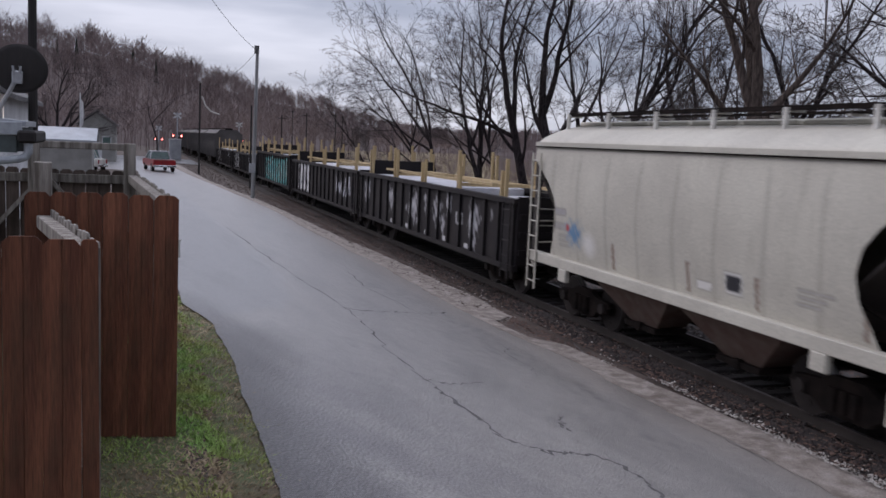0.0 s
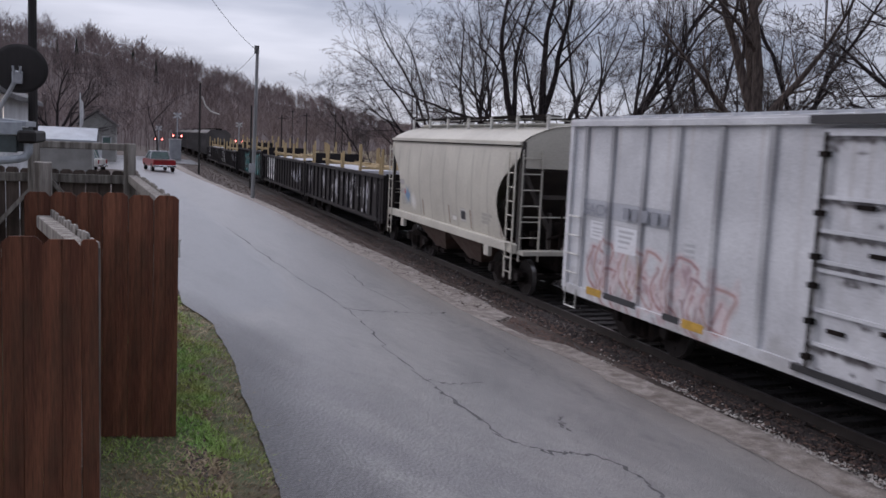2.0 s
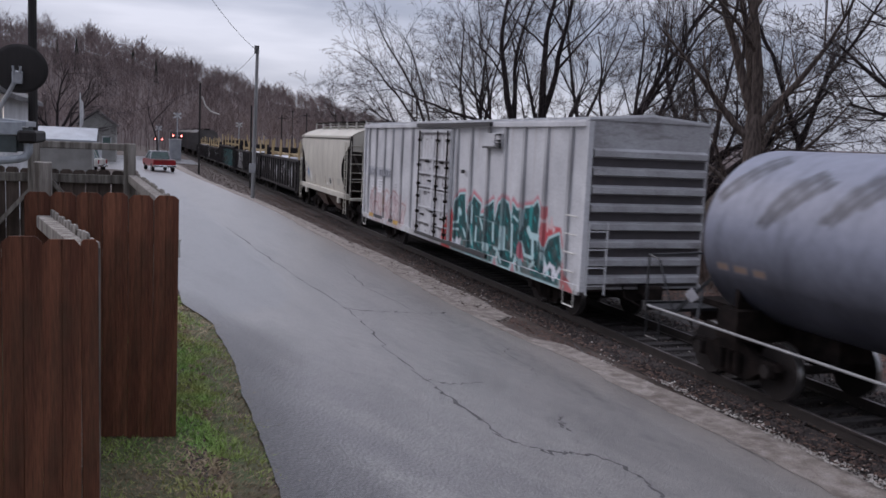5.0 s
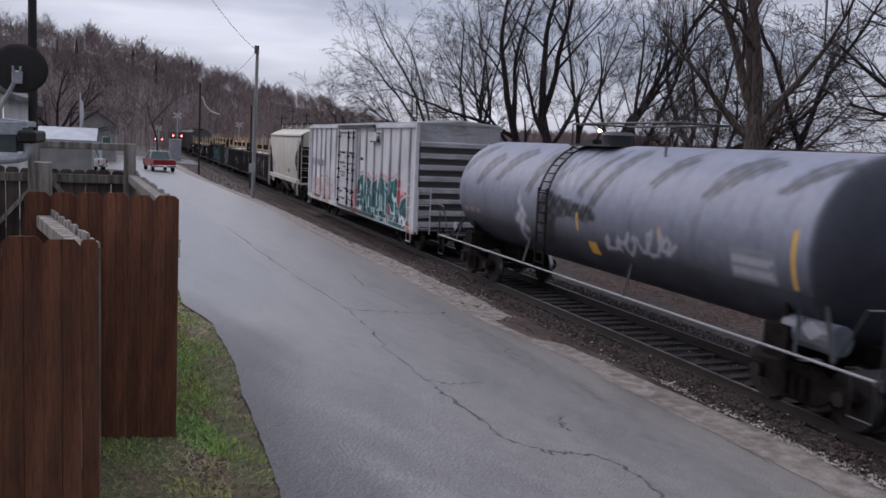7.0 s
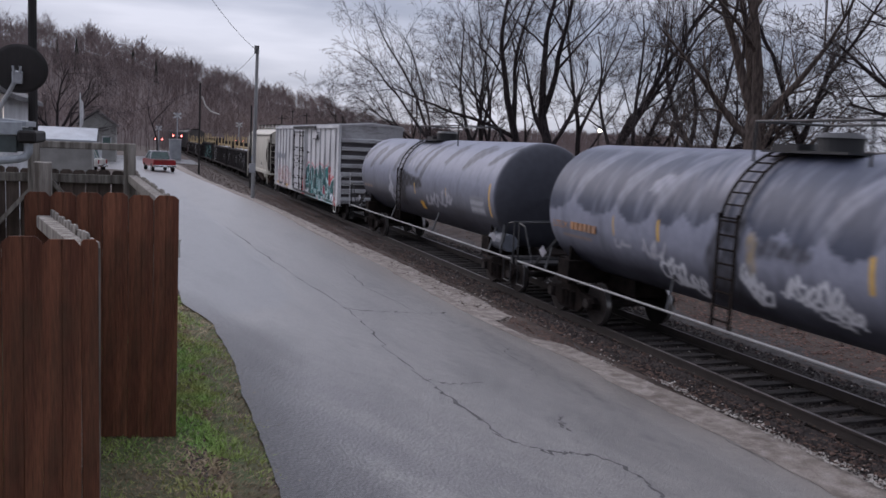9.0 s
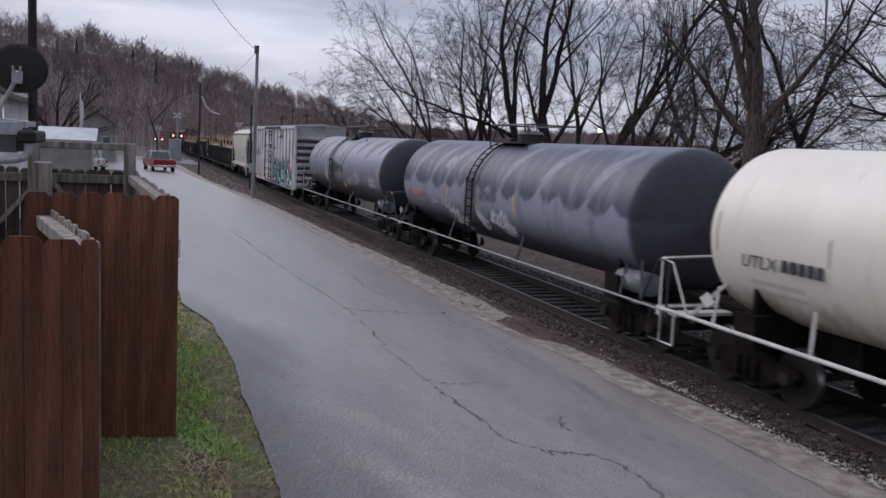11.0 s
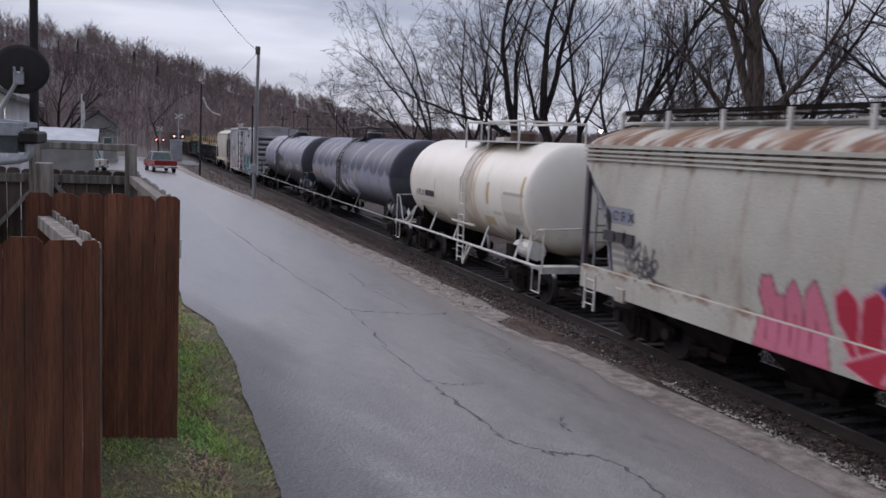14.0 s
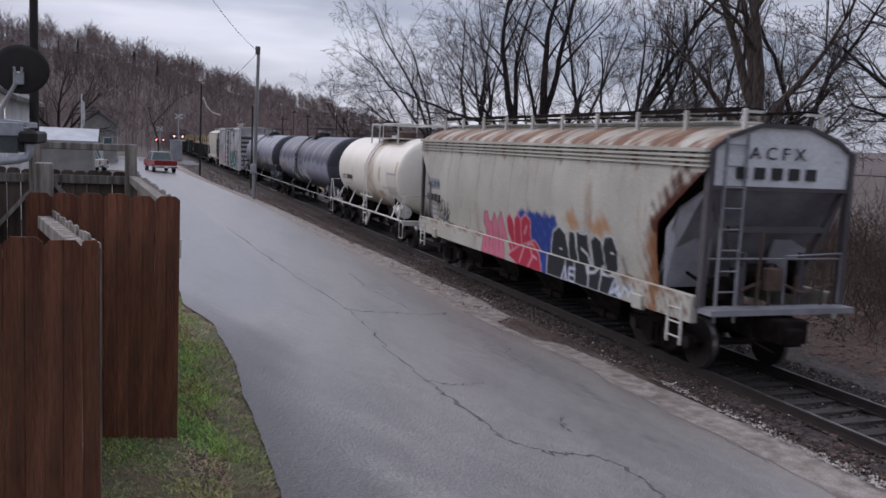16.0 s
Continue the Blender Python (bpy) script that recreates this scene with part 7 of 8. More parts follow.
def tree(x, y, trunk_h, r, limbs, seed, lean=0.0, dense=1.0, droop=0.0, label="bare deciduous tree with dark bark and fine twigs", z=None, bark="bark"):
    """A tree by its trunk and main limbs: (height, lean sideways, lean away, length, radius share)."""
    rng = np.random.default_rng(seed)
    z = gz(x, y) if z is None else z
    r = r * 0.90
    az = math.atan2(x, y)
    side, away = np.array([math.cos(az), -math.sin(az), 0]), np.array([math.sin(az), math.cos(az), 0])
    big, fine = Wood(), Wood()
    n = max(4, int(trunk_h / 0.5))
    path = limb_path(rng, (x, y, z - 0.15), np.array([0, 0, 1.0]) + side * lean, trunk_h, n, 0.05, 0.0)
    rad = r * (1 - 0.30 * np.linspace(0, 1, n + 1))
    rad[0] *= 1.35
    rad[1] *= 1.1
    big.tube(path, rad, 12)
    for h, s, a, length, share in limbs:
        j = min(h, 1.0) * n
        i = min(int(j), n - 1)
        q = path[i] + (path[i + 1] - path[i]) * (j - i)
        grow(rng, big, fine, q, np.array([0, 0, 1.0]) + side * s + away * a, length, r * share, 0, 0.035, droop, dense)
    ob = empty("tree")
    ob.matrix_basis = pose(x, y, z)
    for w, nm, mt in ((big, "trunk", bark), (fine, "crown", "twig")):
        if w.kinds:
            w.make(nm, mt, ob, origin=(x, y, z))
    tagged(ob, label, "tree", "trees beyond the track")
    return ob


def trees():
    # slender weeping tree and a leaning sapling
    tree(18.0, 56, 4.2, 0.13, [(1.0, -0.55, 0, 5.0, 0.7), (1.0, 0.2, 0.1, 4.0, 0.7), (0.85, -1.1, 0.1, 4.8, 0.6), (0.7, -1.6, 0, 3.8, 0.5), (0.9, 0.9, 0, 2.6, 0.5)], 11, -0.05, 1.15, 0.12)
    tree(16.6, 58, 3.0, 0.10, [(1.0, -0.6, 0, 5.2, 0.8), (0.8, -1.1, 0, 3.4, 0.5), (0.6, -0.2, 0.2, 4.2, 0.5)], 12, -0.6, 1.15, 0.08)
    tree(18.2, 51.5, 4.4, 0.17, [(1.0, -0.75, 0, 7.5, 0.7), (1.0, -0.35, 0.1, 8.5, 0.7), (0.85, -1.3, 0, 6.0, 0.55), (1.0, 0.1, 0, 7.0, 0.6)], 28, -0.15, 1.1, 0.07)
    # clump of tall trunks
    tree(18.6, 46, 4.5, 0.20, [(1.0, -0.30, 0, 6.5, 0.7), (0.8, -0.9, 0, 5.0, 0.5), (1.0, 0.15, 0.2, 6.0, 0.6), (0.6, 0.5, 0, 3.5, 0.35)], 13, -0.25)
    tree(18.0, 44, 4.0, 0.17, [(1.0, -0.15, 0, 7.0, 0.75), (1.0, 0.35, 0, 5.0, 0.6), (0.7, -0.7, 0, 3.5, 0.4)], 14, -0.1)
    tree(18.0, 37.5, 5.0, 0.27, [(1.0, -0.38, 0, 8.0, 0.75), (1.0, -0.05, 0.2, 7.0, 0.6), (0.75, -1.1, 0, 5.2, 0.42), (0.6, 0.4, 0, 4.0, 0.35), (0.9, -1.7, 0, 6.5, 0.45)], 15, -0.22)
    tree(18.0, 35.5, 5.5, 0.30, [(1.0, -0.28, 0, 8.0, 0.7), (1.0, 0.30, 0, 7.5, 0.62), (0.7, 0.6, 0, 4.5, 0.4), (0.8, -0.6, 0.3, 5.0, 0.4)], 16, -0.06)
    tree(18.2, 33.0, 3.8, 0.24, [(1.0, 0.12, 0, 8.0, 0.75), (1.0, 0.5, 0, 7.0, 0.6), (0.9, -0.25, 0.2, 5.5, 0.45), (0.6, 0.9, 0, 3.6, 0.35)], 17, 0.30)
    tree(17.5, 30.5, 3.2, 0.20, [(1.0, 0.35, 0, 7.0, 0.7), (1.0, -0.05, 0, 6.0, 0.6), (0.8, 0.9, 0, 5.0, 0.5)], 18, 0.45)
    # leaning trunks wrapped in vines
    tree(17.2, 26.5, 3.6, 0.25, [(1.0, 0.75, 0, 4.5, 0.7), (0.8, 0.2, 0.2, 4.0, 0.5), (0.9, 1.4, 0, 3.4, 0.45), (0.5, -0.5, 0, 3.0, 0.3)], 19, 0.75, 1.0, 0.04)
    tree(18.8, 27.5, 3.5, 0.20, [(1.0, 1.0, 0, 5.0, 0.6), (0.9, 0.3, 0, 5.0, 0.6), (0.7, -0.7, 0, 3.0, 0.4)], 20, 0.35, 1.0, 0.04)
    # the stout forked tree
    tree(16.6, 21.0, 5.1, 0.36, [(1.0, -0.5, 0, 5.5, 0.55), (1.0, -0.12, 0.1, 6.0, 0.55), (1.0, 0.14, 0, 6.5, 0.6), (0.85, -1.7, 0, 4.2, 0.42), (0.9, 0.8, 0, 4.8, 0.42), (0.6, 1.3, 0, 3.5, 0.3), (0.5, -1.2, 0.2, 3.2, 0.3), (0.7, 0.5, 0.6, 4.0, 0.35)], 21, 0.03, 1.15, bark="palebark", label="stout forked bare tree with pale furrowed bark")
    # big tree just outside the view, its limbs reaching in
    tree(20.6, 16.0, 4.9, 0.44, [(1.0, -1.3, 0, 5.0, 0.48), (0.95, -2.4, -0.1, 4.0, 0.36), (0.8, -3.5, 0, 3.6, 0.3), (1.0, 0.2, 0, 6.0, 0.5), (1.0, -0.5, 0.3, 6.0, 0.4)], 22, -0.05, 1.0)
    tree(20.5, 23.5, 4.0, 0.2, [(1.0, -0.4, 0, 6.0, 0.6), (1.0, 0.3, 0, 6.0, 0.6), (0.6, -0.9, 0, 3.5, 0.4)], 23, 0.1)
    tree(23.0, 33.0, 4.0, 0.22, [(1.0, -0.4, 0, 6.0, 0.6), (1.0, 0.3, 0, 6.0, 0.6), (0.6, 0.9, 0, 3.5, 0.4)], 24, -0.1)
    tree(22.0, 46.0, 4.0, 0.2, [(1.0, -0.3, 0, 6.0, 0.6), (1.0, 0.4, 0, 5.0, 0.6)], 25, 0.1)
    # thin trees and saplings between the large trunks
    tree(19.6, 45.2, 4.2, 0.15, [(1.0, -0.5, 0, 6.0, 0.7), (1.0, 0.1, 0, 6.5, 0.7), (0.7, -1.0, 0, 4.0, 0.5)], 71, -0.2)
    tree(20.4, 38.5, 4.6, 0.18, [(1.0, -0.2, 0, 7.0, 0.7), (1.0, 0.35, 0, 6.0, 0.6), (0.7, 0.8, 0, 4.0, 0.4)], 72, 0.1)
    tree(18.6, 29.8, 3.0, 0.13, [(1.0, 0.3, 0, 4.5, 0.7), (1.0, -0.3, 0, 4.0, 0.7)], 73, 0.35, 1.0, 0.03, bark="palebark")
    tree(18.4, 25.2, 2.6, 0.12, [(1.0, 0.4, 0, 3.6, 0.7), (0.9, -0.4, 0, 3.4, 0.7), (0.7, 1.0, 0, 2.6, 0.6)], 74, 0.4, 1.0, 0.05, bark="palebark")
    tree(17.8, 23.2, 2.4, 0.10, [(1.0, 0.2, 0, 3.2, 0.8), (0.8, -0.6, 0, 2.8, 0.7)], 75, 0.3, 1.0, 0.05, bark="palebark")
    # the wide tree behind the houses, and a pale dead one
    tree(-6.6, 96, 2.6, 0.40, [(1.0, -0.7, 0, 6.0, 0.5), (1.0, -0.2, 0, 7.0, 0.5), (1.0, 0.3, 0, 7.0, 0.5), (1.0, 0.9, 0, 6.0, 0.5), (0.9, 1.8, 0, 5.0, 0.4), (0.9, -1.6, 0, 5.0, 0.4)], 26, 0, 1.2, label="wide bare tree behind the houses")
    tree(4.2, 152, 5.0, 0.16, [(1.0, -0.4, 0, 6.0, 0.6), (1.0, 0.5, 0, 6.5, 0.6), (0.7, 0.8, 0, 4.0, 0.4)], 27, 0.0, 0.7, label="pale bare tree beside the crossing")


def brush():
    """Tangled stems and brambles on the bank beyond the track, as one mass."""
    rng = np.random.default_rng(31)
    w = Wood()
    for _ in range(2000):
        y = 8 + 55 * rng.uniform(0, 1) ** 1.6
        x = 14.6 + rng.uniform(0, 1) ** 1.3 * (9 + y * 0.10)
        h = rng.uniform(0.5, 1.6) * (1.4 if x > 16.5 else 0.7)
        p = limb_path(rng, (x, y, gz(x, y) - 0.05), (rng.normal(0, 0.5), rng.normal(0, 0.5), 1), h, 4, 0.25, -0.02)
        w.tube(p, np.linspace(0.010, 0.004, 5), 3)
        for k in range(3):
            q = limb_path(rng, p[1 + k], rng.normal(0, 1, 3) + [0, 0, 0.7], h * 0.5, 3, 0.25, 0)
            w.tube(q, np.linspace(0.006, 0.0035, 4), 3)
    for _ in range(1500):
        y = rng.uniform(9, 30)
        x = 15.4 + rng.uniform(0, 9)
        h = rng.uniform(1.0, 3.2)
        p = limb_path(rng, (x, y, gz(x, y) - 0.05), (rng.normal(0, 0.4), rng.normal(0, 0.4), 1), h, 4, 0.22, -0.03)
        w.tube(p, np.linspace(0.011, 0.004, 5), 3)
        for k in range(3):
            q = limb_path(rng, p[1 + k], rng.normal(0, 1, 3) + [0, 0, 0.5], h * 0.5, 3, 0.25, -0.03)
            w.tube(q, np.linspace(0.006, 0.0035, 4), 3)
    tagged(w.make("brush", "brown_twig", None), "tangled bare brambles and saplings on the bank", "brush", kind="stuff")
    # hanging vines on the leaning trunks
    w = Wood()
    for _ in range(520):
        y = rng.uniform(22, 32)
        x = 17.4 + rng.normal(0.4, 1.0)
        z = gz(x, y) + 5.0 * rng.uniform(0, 1) ** 1.4
        q = limb_path(rng, (x, y, z), rng.normal(0, 1, 3) + [0.6, 0, 0.2], rng.uniform(0.8, 2.2), 6, 0.35, -0.05)
        w.tube(q, np.linspace(0.008, 0.004, 7), 3)
    tagged(w.make("vine_tangle", "brown_twig", None), "dense tangle of dead vines around leaning trunks", "vines", kind="stuff")
    # hazy thicket further off
    w = Wood()
    for _ in range(1400):
        y = rng.uniform(60, 190)
        x = rng.uniform(0.20, 0.75) * y + rng.uniform(2, 10)
        if x < 15.5:
            continue
        h = rng.uniform(1.2, 3.2) * (0.7 + y / 200)
        p = limb_path(rng, (x, y, gz(x, y) - 0.05), (rng.normal(0, 0.3), rng.normal(0, 0.3), 1), h, 3, 0.2, 0)
        w.tube(p, np.linspace(0.03, 0.012, 4), 3)
        for k in range(4):
            q = limb_path(rng, p[1 + k % 2], rng.normal(0, 0.8, 3) + [0, 0, 0.9], h * 0.5, 2, 0.2, 0)
            w.tube(q, np.linspace(0.018, 0.010, 3), 3)
    tagged(w.make("thicket", "hilltree", None), "brown thicket at the far edge of the field", "thicket", kind="stuff")


M["brown_twig"] = mat("brown_stems", (0.16, 0.115, 0.095), 0.95, spec=0.1, col2=(0.075, 0.052, 0.044), scale=0.8, fine=12, bump=0)
trees()
brush()
# ---- distance: wooded hill, field, houses, crossing, poles, truck ----
HILL_AZ = [-60, -30, -14, -7, -5.2, -1.6, 2.3, 4.9, 7.3, 9.8, 12.6, 15.6, 18.5, 24, 34, 60]
HILL_EL = [3.4, 4.3, 4.7, 4.75, 4.6, 4.3, 3.5, 2.9, 2.25, 1.9, 1.5, 0.75, 0.4, 0.5, 0.6, 0.7]
HILL_FAR = [300, 320, 360, 380, 380, 385, 400, 430, 470, 520, 580, 640, 700, 700, 650, 600]


def hill_point(az, k):
    """A place on the hillside: k from the foot (0) to the ridge (1) and down behind (1.3)."""
    far = np.interp(az, HILL_AZ, HILL_FAR)
    top = 3.8 + far * np.tan(np.radians(np.interp(az, HILL_AZ, HILL_EL)))
    near = far * 0.56
    d = near + (far - near) * k
    a = np.radians(az)
    bump = 1 + 0.05 * np.sin(az * 2.3) + 0.03 * np.sin(az * 6.1 + k * 3)
    z = np.where(k <= 1, top * (np.clip(k, 0, 1) ** 0.85), top * (1 - (k - 1) * 1.2)) * np.where(k < 1, bump, 1)
    return d * np.sin(a), d * np.cos(a), z - 0.3 * (k <= 0.02)


def hill():
    az = np.linspace(-60, 60, 160)
    k = np.concatenate([np.linspace(0, 1, 18), [1.15, 1.3]])
    A, K = np.meshgrid(az, k, indexing="ij")
    v = np.stack(hill_point(A, K), -1).reshape(-1, 3)
    ob = raw("hillside", v, sheet(len(az), len(k)), "hill", smooth=True)
    tagged(ob, "brown wooded hillside under a winter sky", "hill", kind="structure")
    rng = np.random.default_rng(41)
    w, pine = Wood(), Wood()
    for i in range(4200):
        a = rng.uniform(-16, 34)
        kk = rng.uniform(-0.45, 1.02) if i % 3 else rng.uniform(0, 1.02) ** 0.3
        x, y, z = (float(c) for c in hill_point(np.array(a), np.array(kk)))
        far = math.hypot(x, y)
        h = rng.uniform(7, 12.5) * (0.75 if a > 12 else 1)
        s = far / 400
        if rng.uniform() < 0.012 and kk > 0.55:
            for q in range(7):
                pine.tube(np.array([[x, y, z + h * q / 8], [x, y, z + h * (q + 2) / 8]]), [h * 0.16 * (1 - q / 8) * rng.uniform(0.8, 1.2), 0.05], 6)
            continue
        w.tube(np.array([[x, y, z - 1], [x + rng.normal(0, 0.3), y, z + h * 0.5], [x + rng.normal(0, 0.6), y, z + h]]), np.array([0.14, 0.08, 0.02]) * s, 3)
        for q in range(7):
            rel = rng.uniform(0.28, 0.82)
            b = z + h * rel
            ang = rng.uniform(0, 6.28)
            ln = h * rng.uniform(0.26, 0.44) * (1.25 - rel)
            e = np.array([x + math.cos(ang) * ln * 0.85, y + math.sin(ang) * ln * 0.85, b + ln * 0.75])
            w.tube(np.array([[x, y, b], e]), np.array([0.09, 0.04]) * s, 3)
            for _ in range(2):
                e2 = e + rng.normal(0, 1, 3) * ln * 0.32 + [0, 0, ln * 0.25]
                w.tube(np.array([e - (e - [x, y, b]) * 0.3, e2]), np.array([0.06, 0.025]) * s, 3)
    tagged(w.make("hill_woods", "hilltree", None), "dense bare winter woods covering the hillside", "woods", kind="stuff")
    tagged(pine.make("hill_pines", "pine", None), "few dark pines among the bare woods", "woods", kind="stuff")


def field():
    ys = np.concatenate([np.arange(62, 200, 6.0), np.arange(200, 420, 20.0)])
    ob = strip("dry_field", ys, [15.0 + 0.6 * math.sin(y) for y in ys], [18 + y * 0.32 for y in ys], 14, 0.05, "straw")
    tagged(ob, "pale straw-coloured dry field beyond the track", "field", kind="structure")
    rng = np.random.default_rng(43)
    w = Wood()
    for _ in range(7000):
        y = 58 + 180 * rng.uniform(0, 1) ** 1.3
        x = 14.6 + rng.uniform(0, 1) ** 1.2 * y * 0.5
        h = rng.uniform(0.4, 1.1)
        w.tube(np.array([[x, y, gz(x, y)], [x + rng.normal(0, 0.15), y + rng.normal(0, 0.1), gz(x, y) + h]]), [0.03, 0.012], 3)
    tagged(w.make("tall_dry_grass", "straw", None), "tall pale dead grass along the track", "grass", kind="stuff")


def cottage(name, x, y, w, d, eave, ridge, wall, roofm, label, along="y"):
    z = gz(x, y)
    ob = empty(name, pose(x, y, z))
    tagged(ob, label, "house", "houses down the lane")
    e, r = eave - z, ridge - z
    bm = B()
    if along == "y":
        plate(bm, [(-w / 2, 0, -0.1), (w / 2, 0, -0.1), (w / 2, 0, e), (0, 0, r - 0.12), (-w / 2, 0, e)], (0, d, 0))
    else:
        plate(bm, [(-w / 2, 0, -0.1), (-w / 2, d, -0.1), (-w / 2, d, e), (-w / 2, d / 2, r - 0.12), (-w / 2, 0, e)], (w, 0, 0))
    part("wall", bm, wall, ob)
    for s in (-1, 1):
        bm = B()
        if along == "y":
            plate(bm, [(0, -0.3, r), (0, d + 0.3, r), (s * (w / 2 + 0.3), d + 0.3, e - 0.12), (s * (w / 2 + 0.3), -0.3, e - 0.12)], (0, 0, 0.12))
        else:
            plate(bm, [(-w / 2 - 0.3, d / 2, r), (w / 2 + 0.3, d / 2, r), (w / 2 + 0.3, d / 2 + s * (d / 2 + 0.3), e - 0.12), (-w / 2 - 0.3, d / 2 + s * (d / 2 + 0.3), e - 0.12)], (0, 0, 0.1))
        part("roof", bm, roofm, ob)
    for k in (-0.25, 0.25) if along == "y" else ():
        win = part("window", boxes((w * k - 0.45, w * k + 0.45, -0.03, 0.0, e * 0.4, e * 0.4 + 1.1)), "white", ob)
        part("pane", boxes((w * k - 0.38, w * k + 0.38, -0.045, -0.032, e * 0.4 + 0.07, e * 0.4 + 1.03)), "glassd", win)
    if along == "y":
        part("door", boxes((-0.45, 0.45, -0.03, 0, 0, 2.0)), "white", ob)
    return ob


def houses():
    cottage("house", -3.2, 100, 3.6, 9, 4.2, 5.6, "siding", "roof", "small grey house with a pitched roof")
    cottage("house", -3.85, 60, 3.2, 4, 3.05, 3.7, "siding", "metalroof", "low white shed with a pale metal roof", "x")
    h = cottage("house", -6.2, 25, 6.4, 7, 4.55, 6.3, "white", "roof", "white clapboard house with a lit porch lamp")
    bm = B()
    bmesh.ops.create_icosphere(bm, subdivisions=2, radius=0.07)
    lamp = part("porch_lamp", bm, "lamp", h, "glowing white porch lamp")
    lamp.matrix_basis = pose(3.0, -0.1, 2.9)
    cottage("house", -14.0, 88, 7, 8, 4.5, 6.5, "white", "roof", "white house with a pitched roof")


def sign_post(x, y, h, label):
    ob = empty("crossing_signal", pose(x, y, gz(x, y)))
    tagged(ob, label, "crossing signal", "signals at the level crossing")
    bm = B()
    rod(bm, [(0, 0, 0), (0, 0, h)], 0.09, 10)
    box(bm, -0.25, 0.25, -0.25, 0.25, 0, 0.5, bev=0.03)
    part("mast", bm, "silver", ob)
    for s in (-1, 1):
        bm = B()
        bar(bm, (-0.5, -0.13, h - 0.45 - s * 0.34), (0.5, -0.13, h - 0.45 + s * 0.34), 0.03, 0.22)
        part("crossbuck", bm, "signw", ob)
        hood = part("signal_head", boxes((s * 0.55 - 0.26, s * 0.55 + 0.26, -0.16, -0.12, h * 0.5 - 0.26, h * 0.5 + 0.26), bev=0.01), "blackp", ob)
        bm = B()
        rod(bm, [(s * 0.55, -0.20, h * 0.5), (s * 0.55, -0.17, h * 0.5)], 0.11, 16)
        part("lens", bm, "redlamp", hood, "glowing red lens")
    part("arm", boxes((-0.7, 0.7, -0.1, 0.1, h * 0.5 - 0.06, h * 0.5 + 0.06)), "silver", ob)
    return ob


def pole(name, x, y, h, r, material, label, lean=0.0, arm=0.0):
    z = gz(x, y)
    ob = empty(name, pose(x, y, z))
    tagged(ob, label, "utility pole", "utility poles")
    bm = B()
    rod(bm, [(0, 0, -0.1), (lean * 0.5, 0, h / 2), (lean, 0, h)], r, 12, r * 0.72)
    part("shaft", bm, material, ob)
    if arm:
        part("cross_arm", boxes((lean - arm, lean + arm, -0.06, 0.06, h - 0.55, h - 0.43)), "polet", ob)
    return ob


def wire(a, b, sag, r=0.012):
    a, b = Vector(a), Vector(b)
    bm = B()
    pts = [a.lerp(b, k / 16) - Vector((0, 0, sag * 4 * (k / 16) * (1 - k / 16))) for k in range(17)]
    rod(bm, pts, r, 5)
    ob = part("overhead_wire", bm, "polet")
    tagged(ob, "thin dark overhead wire between poles", "wire", "overhead wires")


